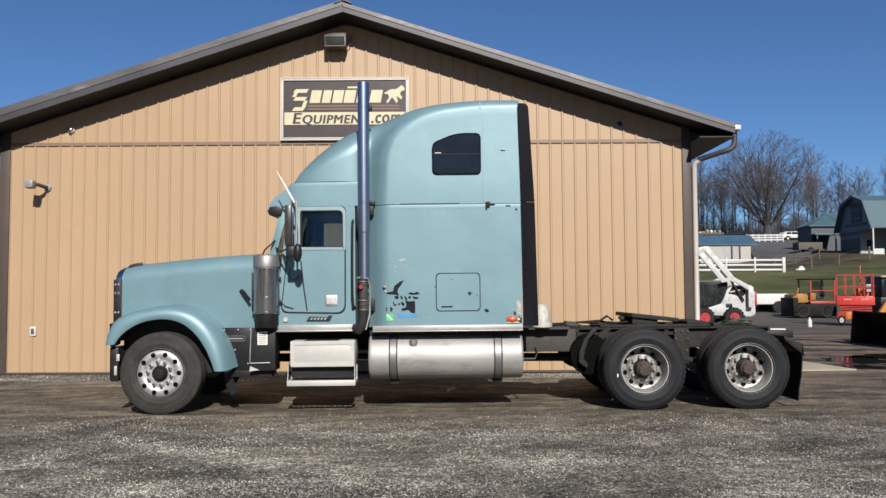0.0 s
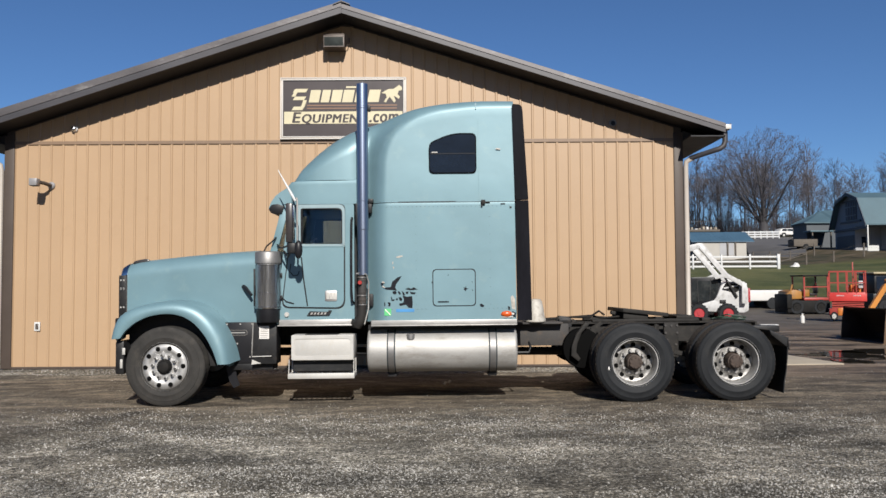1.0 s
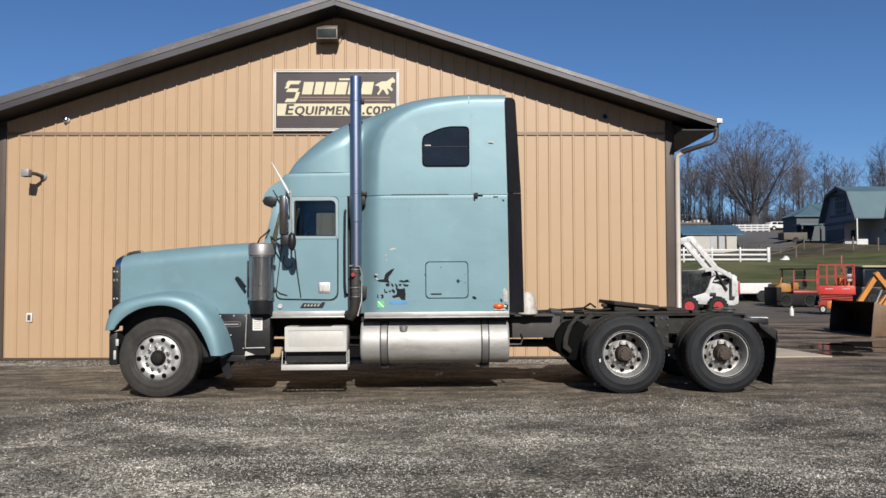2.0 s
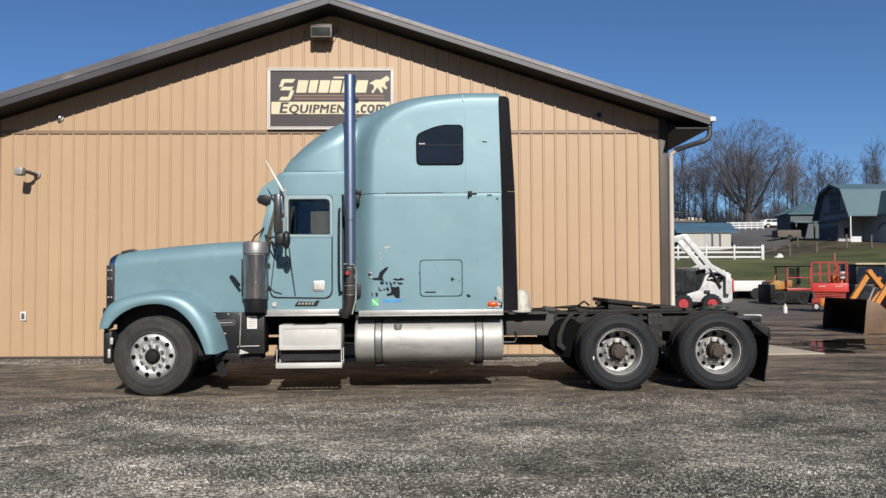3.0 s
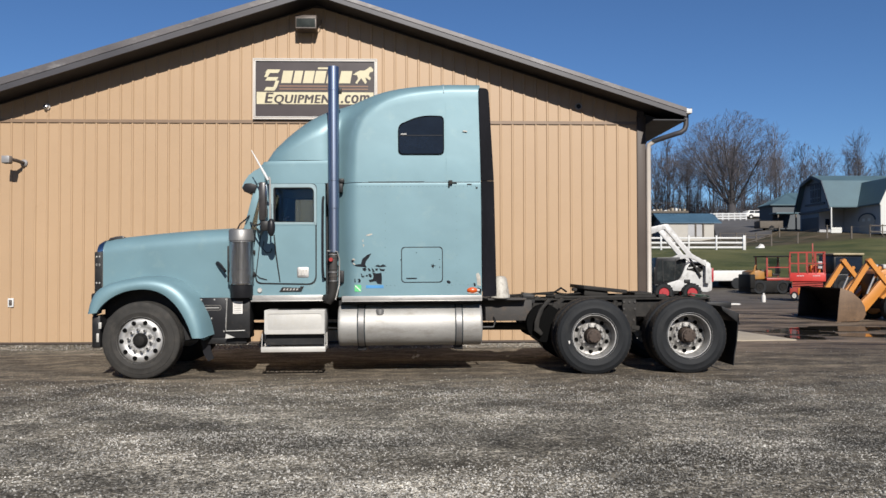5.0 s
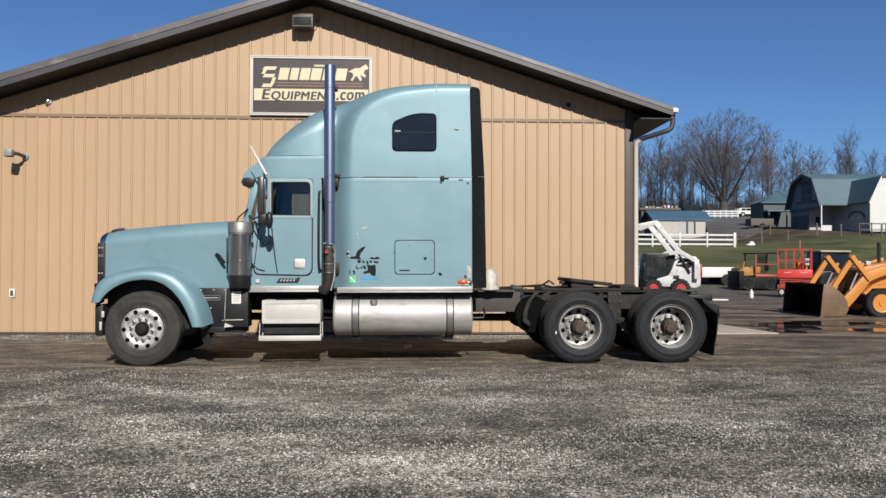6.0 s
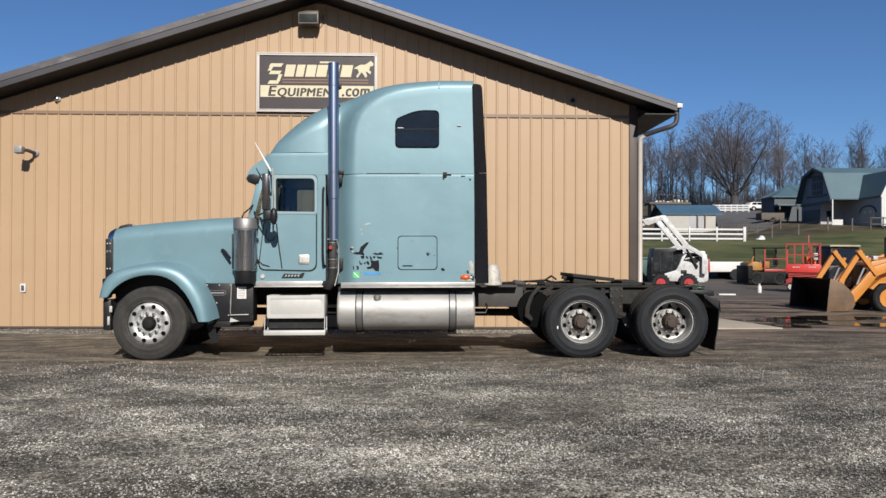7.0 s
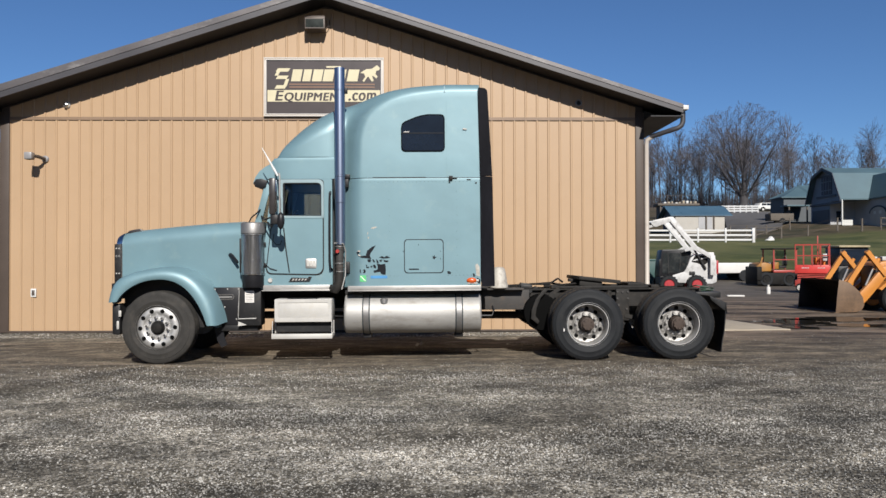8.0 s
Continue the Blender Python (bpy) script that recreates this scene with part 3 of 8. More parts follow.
        bm = bmesh.new()
        prof = [(gx, -0.10), (gx + 0.12, -0.085), (gx + 0.12, 0.02), (gx + 0.112, 0.02), (gx + 0.112, -0.075), (gx + 0.006, -0.09), (gx + 0.006, 0.02), (gx, 0.02)]
        slab(bm, [(a, roof_z(xe) - 0.04 + b) for a, b in prof], FY + 0.06, WY + 18.3)
        part("trough", bm, M_FASCIA, g, flat=True)
        bm = boxes((gx, gx + 0.12, FY + 0.045, FY + 0.06, roof_z(xe) - 0.125, roof_z(xe) - 0.04), bevel=0.003)
        part("end_cap", bm, M_WHITE, g, "white gutter end cap")
        bm = bmesh.new()
        xs = xw + sgn * 0.055
        tube(bm, [(xe + sgn * 0.05, FY + 0.2, zb + 0.12), (xe + sgn * 0.05, FY + 0.2, zb - 0.07), (xe + sgn * 0.02, FY + 0.2, zb - 0.15), (xe - sgn * 0.05, FY + 0.21, zb - 0.205), (xe - sgn * 0.16, FY + 0.24, zb - 0.235), (xw + sgn * 0.25, WY - 0.14, zb - 0.30), (xw + sgn * 0.13, WY - 0.08, zb - 0.34)], 0.05, 12)
        part("elbow", bm, M_FASCIA, g, "dark bent outlet pipe")
        bm = bmesh.new()
        tube(bm, [(xw + sgn * 0.17, WY - 0.09, zb - 0.33), (xs + sgn * 0.01, WY - 0.06, zb - 0.40), (xs, WY - 0.05, zb - 0.5), (xs, WY - 0.05, 0.22), (xs, WY - 0.12, 0.1)], 0.049, 10)
        part("downspout", bm, M_DOWNSPOUT, g, "beige steel downspout")
    # ridge cap
    bm = bmesh.new()
    slab(bm, [(APEX_X - 0.16, ROOF_APEX - 0.06), (APEX_X, ROOF_APEX + 0.004), (APEX_X + 0.16, ROOF_APEX - 0.06), (APEX_X + 0.16, ROOF_APEX - 0.038), (APEX_X, ROOF_APEX + 0.03), (APEX_X - 0.16, ROOF_APEX - 0.038)], FY - 0.035, WY + 18.4)
    tagged(part("ridge_cap", bm, M_FASCIA, flat=True), "brown folded metal ridge cap", "trim", kind="structure")
    # corner trims, middle flashing and base trim
    for x0, x1 in ((WX0 - 0.012, -4.69), (8.135, WX1 + 0.012)):
        bm = boxes((x0, x1, WY - 0.032, WY + 0.22, 0.02, roof_z(WX1) - 0.3), bevel=0.006)
        tagged(part("corner_trim", bm, M_TRIMGREY), "taupe folded steel corner trim", "trim", kind="structure")
    bm = boxes((-4.69, 8.135, WY - 0.026, WY + 0.03, 4.36, 4.375), (-4.69, 8.135, WY - 0.018, WY + 0.03, 4.375, 4.425))
    tagged(part("flashing", bm, M_FLASH, flat=True), "tan-brown flashing between upper and lower siding", "trim", kind="structure")
    bm = boxes((-4.69, 8.135, WY - 0.028, WY + 0.03, 0.015, 0.055))
    tagged(part("base_trim", bm, M_TRIMGREY, flat=True), "brown steel trim along the wall base", "trim", kind="structure")
    return wall


WALL = build_building()


def build_siding(wall):
    """Ribbed steel sheets three feet wide, each a piece of its own."""
    pitch, per = 0.2345, 4
    first = 5.633 - 44 * pitch
    lower = None
    for k in range(14):
        x0 = first + k * per * pitch
        prof = siding_profile(0, per, pitch) + [(per * pitch - 0.026, 0)]
        prof = [(x, d + WY - 0.001 * (k % 2)) for x, d in prof]
        keep = [(x, d) for x, d in prof if -4.69 <= x + x0 <= 8.136]
        if len(keep) < 3:
            continue
        if len(keep) < len(prof):            # cut sheets end under the corner trims
            if keep[-1][0] + x0 > 7:
                keep.append((8.14 - x0, WY))
            else:
                keep.insert(0, (-4.695 - x0, WY))
        if len(keep) == len(prof) and k % 2 == 0:
            if lower is None:
                lower = part("siding_panel", siding_panel(prof, 0.05, [4.365] * len(prof)), M_SIDING, wall, flat=True)
                lower.matrix_basis = Matrix.Translation((x0, 0, 0))
            else:
                again(lower, wall, Matrix.Translation((x0, 0, 0)))
        else:
            o = part("siding_panel", siding_panel(keep, 0.05, [4.365] * len(keep)), M_SIDING, wall, flat=True)
            o.matrix_basis = Matrix.Translation((x0, 0, 0))
        tops = [roof_z(x + x0) - 0.24 for x, d in keep]
        row = [(q, t) for q, t in zip(keep, tops) if t > 4.44]
        if len(row) > 2:
            o = part("siding_panel", siding_panel([q for q, t in row], 4.42, [t for q, t in row]), M_SIDING, wall, flat=True)
            o.matrix_basis = Matrix.Translation((x0, 0, 0))


# ---- the truck ----
YC = 1.22                     # middle of the truck; its lit side lies at y = 0
TRUCK = thing("semi_truck", "light blue sleeper-cab semi tractor with scraped paint, parked on gravel", "truck", m=pose(0, 0, 0.0, 0, -0.315, 0))
HX1, HX2 = 6.165, 7.485       # drive axles
HUB_Z = 0.515


def body_section(x, hw, z0, z1, r, k=8):
    """A closed section across the truck: flat bottom, upright sides, rounded shoulders."""
    pts = [(x, YC - hw, z0), (x, YC - hw, z1 - r * 0.85 - 0.04)]
    for i in range(k + 1):
        a = math.pi - math.pi / 2 * i / k
        pts.append((x, YC - hw + r + r * math.cos(a), z1 - r * 0.85 + r * 0.85 * math.sin(a)))
    for i in range(k + 1):
        a = math.pi / 2 - math.pi / 2 * i / k
        pts.append((x, YC + hw - r + r * math.cos(a), z1 - r * 0.85 + r * 0.85 * math.sin(a)))
    pts += [(x, YC + hw, z1 - r * 0.85 - 0.04), (x, YC + hw, z0)]
    return pts


def truck_sleeper():
    # wide sleeper box with rounded front corners, below and above the seam
    hw = ((2.54, 0.90), (2.60, 0.918), (2.66, 0.962), (2.72, 1.02), (2.78, 1.078), (2.84, 1.122), (2.90, 1.138), (2.96, 1.14), (4.62, 1.14))
    bm = bmesh.new()
    loft(bm, [body_section(x, curve_through(hw, x), 1.08, 2.652, 0.002, 3) for x in (2.60, 2.63, 2.66, 2.69, 2.72, 2.76, 2.80, 2.84, 2.88, 2.92, 2.96, 3.0, 3.4, 3.8, 4.2, 4.62)])
    part("sleeper_body", bm, M_PAINT, TRUCK, angle=22)
    top = ((1.64, 2.995), (1.72, 3.15), (1.82, 3.275), (2.0, 3.44), (2.22, 3.605), (2.46, 3.735), (2.75, 3.84), (3.12, 3.935), (3.58, 4.01), (4.11, 4.045), (4.62, 4.04))
    wid = ((1.64, 0.84), (1.72, 0.92), (1.87, 0.99), (2.1, 1.014), (2.36, 1.012), (2.46, 1.002), (2.53, 0.978), (2.60, 0.938), (2.67, 0.905), (2.8, 0.90), (4.62, 0.90))
    rad = ((1.64, 0.20), (1.9, 0.30), (2.4, 0.36), (2.9, 0.33), (3.14, 0.24), (3.58, 0.17), (4.09, 0.14), (4.62, 0.13))
    lip = ((2.66, 2.60), (3.2, 2.61), (3.4, 2.65), (3.55, 2.72), (3.68, 2.83), (3.8, 2.98), (3.9, 3.15), (4.0, 3.35), (4.1, 3.6))   # height, where the wide shell begins
    xs = [1.64, 1.67, 1.71, 1.76, 1.82, 1.89, 1.97, 2.06, 2.16, 2.27, 2.38, 2.49, 2.56] + [2.60 + 0.03 * i for i in range(16)] + [3.15, 3.25, 3.35, 3.5, 3.65, 3.8, 4.0, 4.2, 4.4, 4.62]
    bm = bmesh.new()
    secs = []
    for x in xs:
        z0 = 2.985 if x < 2.5 else 2.661
        zt = max(curve_through(top, x), z0 + 0.02)
        r = min(along(rad, x), (zt - z0) * 0.95)
        w0 = curve_through(wid, x)

        def half(z):
            return w0 + (0.24 * smooth01(-0.06, 0.30, x - along(lip, z)) if x > 2.52 else 0) - 0.03 * smooth01(2.7, 3.9, z)
        left = []
        for i in range(15):
            z = z0 + (zt - r - z0) * i / 14
            left.append((half(z), z))
        for i in range(1, 9):
            a = math.pi / 2 * i / 8
            z = zt - r + r * math.sin(a)
            left.append((half(min(z, zt - r * 0.6)) - r * (1 - math.cos(a)) * 1.3, z))
        secs.append([(x, YC - w, z) for w, z in left] + [(x, YC + w, z) for w, z in reversed(left)])
    loft(bm, secs)
    part("roof_fairing", bm, M_PAINT, TRUCK, "tall swept sleeper roof fairing, light blue", angle=50)
    # seam between the two shells
    bm = boxes((2.99, 4.622, YC - 1.1395, YC + 1.1395, 2.646, 2.670))
    part("seam", bm, M_SEAL, TRUCK, flat=True)
    # black side extender at the back edge, in two lengths
    for y, d in ((0.076, 0.022), (2.342, 0.022)):
        bm = bmesh.new()
        slab(bm, round_poly([(4.60, 3.965), (4.735, 3.955), (4.80, 2.675), (4.618, 2.675)], [0.02, 0.07, 0.01, 0.01]), y - 0.008, y + d, 0.004)
        part("side_extender", bm, M_FAIRING, TRUCK, "scuffed black rubber side extender", flat=True)
        bm = bmesh.new()
        slab(bm, round_poly([(4.618, 2.670), (4.80, 2.670), (4.825, 1.08), (4.632, 1.08)], 0.012), y - 0.008, y + d, 0.004)
        part("side_extender", bm, M_FAIRING, TRUCK, "scuffed black rubber side extender", flat=True)
        bm = boxes((4.632, 4.70, y + 0.016, y + 0.04, 1.08, 3.9))
        part("extender_hinge", bm, M_BLACK, TRUCK)
    # upper window: rubber frame and dark pane with a slider bar
    win = round_poly([(3.487, 3.045), (4.112, 3.043), (4.112, 3.572), (3.79, 3.578), (3.487, 3.45)], [0.07, 0.07, 0.07, 0.14, 0.07], 5)
    bm = bmesh.new()
    ring_panel(bm, grown(win, 0.004), grown(win, -0.008), 0.070, 0.13)
    w = part("sleeper_window", bm, M_HOLE, TRUCK, "black rubber window frame")
    bm = bmesh.new()
    slab(bm, win, 0.077, 0.13)
    part("pane", bm, M_TINT, w, "dark tinted glass", flat=True)
    bm = boxes((3.48, 4.095, 0.072, 0.077, 3.30, 3.310))
    part("slider_bar", bm, M_BLACKPLASTIC, w)
    bm = boxes((3.52, 3.60, 0.068, 0.077, 3.316, 3.330))
    part("latch", bm, M_ALU, w, "small bright latch")
    # luggage hatch with its seal and lock
    hat = rounded(3.518, 4.083, 1.279, 1.764, 0.05)
    bm = bmesh.new()
    ring_panel(bm, grown(hat, 0.004), grown(hat, -0.0085), 0.0765, 0.085)
    seal = part("hatch", bm, M_BLACKPLASTIC, TRUCK, "luggage hatch with dark rubber seal")
    bm = bmesh.new()
    slab(bm, grown(hat, -0.0075), 0.0755, 0.085)
    part("hatch_panel", bm, M_PAINT, seal, flat=True)
    bm = bmesh.new()
    lathe(bm, [(0.010, 0.066), (0.012, 0.0755)], 12, "Y", (3.94, 0, 1.50))
    part("lock", bm, M_BLACK, seal)
    bm = boxes((3.584, 3.727, 0.0725, 0.0755, 1.325, 1.343))
    part("scrape", bm, M_PAINT_CHIP, seal)
    # vertical joint of the side panel behind the window
    bm = bmesh.new()
    loft(bm, [[(4.142, y - 0.007, z), (4.152, y - 0.007, z), (4.152, y + 0.02, z), (4.142, y + 0.02, z)] for z, y in [(2.68 + 0.1 * i, YC - 1.14 + 0.03 * smooth01(2.7, 3.9, 2.68 + 0.1 * i)) for i in range(12)]])
    part("panel_joint", bm, M_PAINT, TRUCK)
    bm = bmesh.new()
    bar(bm, (4.115, 0.107, 3.90), (4.115, 0.155, 3.995), 0.014, 0.02)
    bar(bm, (4.115, 0.155, 3.995), (4.115, 0.25, 4.04), 0.014, 0.02)
    part("roof_bracket", bm, M_TRIMBLUE, TRUCK)
    # bracket and drip catch on the seam
    bm = boxes((4.17, 4.225, 0.04, 0.085, 2.625, 2.68), (4.215, 4.29, 0.055, 0.075, 2.645, 2.655), (4.17, 4.19, 0.05, 0.085, 2.59, 2.63), bevel=0.004)
    part("seam_latch", bm, M_GREASE, TRUCK)
    bm = boxes((4.43, 4.49, 0.07, 0.082, 2.622, 2.634), (4.55, 4.575, 0.07, 0.082, 2.57, 2.59))
    pieces("seam_clip", bm, M_BLACK, TRUCK)
    # aluminium sill under the sleeper
    bm = boxes((2.70, 4.625, 0.066, 0.16, 1.028, 1.098), (2.70, 4.625, 0.06, 0.09, 1.02, 1.032), bevel=0.004)
    part("sleeper_sill", bm, M_SILL, TRUCK, "dented aluminium sill strip")
    # amber marker lamp
    bm = bmesh.new()
    bmesh.ops.create_uvsphere(bm, u_segments=16, v_segments=8, radius=1, matrix=Matrix.Translation((4.49, 0.078, 1.165)) @ Matrix.Diagonal((0.076, 0.034, 0.042, 1)))
    mk = part("marker_lamp", bm, M_ORANGE, TRUCK, "amber marker lamp")
    bm = boxes((4.425, 4.575, 0.066, 0.09, 1.118, 1.132), (4.55, 4.59, 0.064, 0.088, 1.15, 1.18), bevel=0.003)
    part("lamp_base", bm, M_ALU_DULL, mk)
    # rows of rivets
    bm = bmesh.new()
    for z in (2.60, 1.24):
        for i in range(30):
            x = 2.92 + i * 0.056
            if z < 2 and 3.45 < x < 4.12:
                continue
            lathe(bm, [(0.0042, 0.0775), (0.0035, 0.081)], 6, "Y", (x, 0, z))
    for x in (3.30, 4.28):
        for i in range(11):
            lathe(bm, [(0.0036, 0.0775), (0.003, 0.081)], 6, "Y", (x, 0, 1.3 + i * 0.116))
    tagged(part("rivets", bm, M_SEAL, TRUCK), kind="stuff")
    # scraped patches, stickers
    ux, uz, uk = 2.383, 1.838, 398.0
    for poly in ([(288, 62), (266, 70), (238, 92), (230, 120), (206, 122), (196, 128), (210, 134), (236, 136), (262, 140), (254, 122), (258, 106), (272, 88)],
                 [(177, 97), (190, 99), (192, 106), (183, 110)], [(306, 132), (322, 124), (336, 130), (352, 122), (371, 134), (350, 137), (330, 138)],
                 [(238, 144), (256, 140), (262, 152), (252, 160), (242, 156)], [(266, 142), (276, 144), (284, 158), (274, 160)], [(288, 140), (300, 150), (306, 166), (294, 164)],
                 [(308, 146), (324, 144), (320, 158), (310, 156)], [(330, 144), (342, 148), (362, 150), (356, 160), (336, 158)], [(230, 172), (236, 172), (238, 186), (250, 184), (248, 193), (234, 193)],
                 [(256, 182), (266, 178), (268, 188), (258, 190)], [(270, 176), (280, 172), (290, 184), (286, 196), (276, 190)],
                 [(292, 166), (316, 172), (342, 168), (345, 200), (343, 232), (322, 229), (310, 214), (278, 220), (273, 208), (296, 202), (299, 186)],
                 [(195, 200), (200, 200), (201, 219), (196, 219)], [(212, 202), (222, 199), (230, 208), (226, 222), (214, 220), (219, 211)],
                 [(445, 95), (457, 97), (457, 102), (445, 101)], [(697, 216), (708, 212), (722, 222), (716, 231), (702, 228)], [(845, 226), (856, 230), (858, 246), (848, 246)], [(868, 252), (888, 262), (886, 288), (872, 280)]):
        bm = bmesh.new()
        slab(bm, [(ux + a / uk, uz - b / uk) for a, b in poly], 0.0775, 0.081)
        part("paint_scrape", bm, M_PAINT_CHIP, TRUCK, flat=True)
    for poly in ([(613, 124), (622, 128), (626, 118), (628, 130), (640, 132), (628, 137), (624, 148), (619, 136)], [(656, 96), (662, 96), (661, 101)], [(657, 138), (663, 139), (661, 146)], [(529, 57), (536, 59), (533, 64)]):
        bm = bmesh.new()
        slab(bm, [(ux + a / uk, uz - b / uk) for a, b in poly], 0.0735, 0.081)
        part("paint_scrape", bm, M_PAINT_CHIP, seal, flat=True)
    for poly in ([(860, 178), (872, 170), (884, 190), (886, 246), (866, 240), (864, 212)], [(183, 112), (196, 116), (202, 124), (190, 122)], [(240, 12), (250, 14), (246, 27)]):
        bm = bmesh.new()
        slab(bm, [(ux + a / uk, uz - b / uk) for a, b in poly], 0.0765, 0.081)
        part("paint_chip", bm, M_GRIMY, TRUCK, flat=True)
    for poly in ([(3.03, 1.93), (3.07, 1.92), (3.13, 1.945), (3.11, 1.955), (3.06, 1.945)], [(2.84, 1.60), (2.88, 1.585), (2.885, 1.60), (2.86, 1.615)], [(4.37, 3.36), (4.43, 3.35), (4.44, 3.365), (4.385, 3.375)],
                 [(2.985, 1.87), (3.0, 1.875), (2.995, 1.84), (2.985, 1.84)]):
        bm = bmesh.new()
        slab(bm, poly, 0.0765, 0.081)
        part("paint_chip", bm, M_GRIMY, TRUCK, flat=True)
    bm = boxes((2.875, 2.965, 0.076, 0.081, 1.16, 1.25))
    part("sticker", bm, M_GREENLABEL, TRUCK, "small green sticker", flat=True)
    bm = bmesh.new()
    bar(bm, (2.885, 0.0752, 1.24), (2.955, 0.0752, 1.17), 0.002, 0.012)
    part("sticker", bm, M_PAPER, TRUCK, flat=True)
    bm = boxes((3.03, 3.27, 0.077, 0.081, 1.205, 1.245))
    part("sticker", bm, M_BLUELABEL, TRUCK, "blue sticker strip", flat=True)


def truck_cab():
    y = 0.2
    door_win = round_poly([(1.755, 2.13), (2.305, 2.125), (2.305, 2.60), (1.755, 2.60)], [0.02, 0.02, 0.07, 0.03], 6)
    door = round_poly([(1.50, 1.285), (2.33, 1.265), (2.335, 2.648), (1.66, 2.648)], [0.10, 0.12, 0.07, 0.06], 6)
    # cab shell: side walls with the window opening, floor, back, roof
    side = round_poly([(1.40, 1.06), (2.465, 1.06), (2.465, 2.66), (1.59, 2.66)], [0.02, 0.02, 0.02, 0.05], 6)
    bm = bmesh.new()
    ring_panel(bm, side, door_win, y + 0.012, y + 0.05)
    ring_panel(bm, side, door_win, 2 * YC - y - 0.05, 2 * YC - y - 0.012)
    box(bm, 1.42, 2.46, y + 0.05, 2 * YC - y - 0.05, 1.06, 1.12)
    box(bm, 2.42, 2.46, y + 0.05, 2 * YC - y - 0.05, 1.12, 2.62)
    box(bm, 1.60, 2.46, y + 0.05, 2 * YC - y - 0.05, 2.62, 2.66)
    box(bm, 1.40, 1.44, y + 0.05, 2 * YC - y - 0.05, 1.12, 2.04)
    cab = part("cab", bm, M_PAINT, TRUCK, "light blue cab shell", flat=True)
    # roof cap over the cab, up to the fairing
    bm = bmesh.new()
    loft(bm, [body_section(x, w, 2.662, zt, 0.02, 3) for x, w, zt in ((1.50, 0.93, 2.80), (1.56, 0.975, 2.90), (1.62, 0.99, 2.965), (1.70, 1.003, 2.978), (2.0, 1.003, 2.985), (2.58, 1.003, 2.99))])
    part("cab_roof", bm, M_PAINT, TRUCK)
    # door skin, gap, window frame, glass
    bm = bmesh.new()
    ring_panel(bm, grown(door, 0.012), grown(door, -0.004), y + 0.004, y + 0.02)
    part("door_gap", bm, M_BLACK, TRUCK, flat=True)
    bm = bmesh.new()
    ring_panel(bm, grown(door, -0.006), door_win, y - 0.006, y + 0.03)
    d = part("door", bm, M_PAINT, TRUCK, "light blue cab door")
    bm = boxes((1.665, 2.32, y - 0.012, y - 0.004, 2.085, 2.095))
    part("belt_line", bm, M_PAINT, d)
    bm = bmesh.new()
    ring_panel(bm, grown(door_win, 0.005), grown(door_win, -0.006), y - 0.008, y + 0.02)
    part("window_seal", bm, M_BLACKPLASTIC, d)
    bm = bmesh.new()
    slab(bm, door_win, y + 0.006, y + 0.012)
    for v in bm.verts:                       # the glass leans in towards the roof
        v.co.y += 0.09 * (v.co.z - 2.12)
    g = part("pane", bm, M_GLASS, d, flat=True)
    g.visible_shadow = False
    bm = bmesh.new()
    slab(bm, door_win, 2 * YC - y - 0.03, 2 * YC - y - 0.024)
    g = part("pane", bm, M_GLASS, cab, "far door glass", flat=True)
    g.visible_shadow = False
    bm = bmesh.new()
    ring_panel(bm, round_poly([(1.70, 2.085), (2.345, 2.08), (2.345, 2.655), (1.70, 2.655)], [0.02, 0.02, 0.09, 0.03], 6), grown(door_win, 0.004), y - 0.011, y)
    bmesh.ops.bevel(bm, geom=bm.edges[:], offset=0.003, segments=1, affect="EDGES")
    part("window_surround", bm, M_TRIMBLUE, d, "pale bright window surround")
    bm = boxes((1.745, 1.775, y - 0.004, y + 0.02, 2.12, 2.60))
    part("vent_window_post", bm, M_BLACKPLASTIC, d)
    # small lower view window and door badge
    bm = bmesh.new()
    slab(bm, rounded(2.075, 2.235, 1.355, 1.50, 0.02), y - 0.012, y, 0.003)
    b = part("door_badge", bm, M_STRAP, d, "chrome-framed square door badge")
    for i in range(3):
        bm = boxes((2.095 + i * 0.045, 2.13 + i * 0.045, y - 0.016, y - 0.01, 1.385, 1.47))
        part("badge_bar", bm, M_ALU_DULL, b)
    # name strip below the door, drawn as slanted bars
    bm = bmesh.new()
    slab(bm, [(1.83, 1.165), (2.13, 1.165), (2.165, 1.235), (2.12, 1.235), (2.11, 1.215), (1.87, 1.225)], y - 0.004, y + 0.013)
    nm = part("name_strip", bm, M_BLACK, TRUCK, "dark name strip with bars", flat=True)
    for i in range(5):
        bm = bmesh.new()
        slab(bm, [(1.875 + i * 0.045, 1.18), (1.90 + i * 0.045, 1.18), (1.915 + i * 0.045, 1.208), (1.89 + i * 0.045, 1.208)], y - 0.007, y - 0.003)
        part("bar", bm, M_ALU, nm, flat=True)
    bm = bmesh.new()
    lathe(bm, [(0.03, y - 0.012), (0.034, y + 0.012)], 14, "Y", (1.56, 0, 1.185))
    part("cap", bm, M_ALU_DULL, TRUCK)
    # aluminium sill below the cab
    bm = boxes((1.46, 2.43, y - 0.012, y + 0.08, 1.035, 1.115), (1.44, 2.43, y - 0.03, y + 0.04, 1.028, 1.045), bevel=0.004)
    part("cab_sill", bm, M_SILL, TRUCK, "scuffed aluminium sill strip")
    # windscreen pillar, glass and rubber
    bm = bmesh.new()
    for yy in (y + 0.015, 2 * YC - y - 0.055):
        slab(bm, [(1.335, 2.03), (1.43, 2.02), (1.60, 2.66), (1.505, 2.68)], yy, yy + 0.04, 0.005)
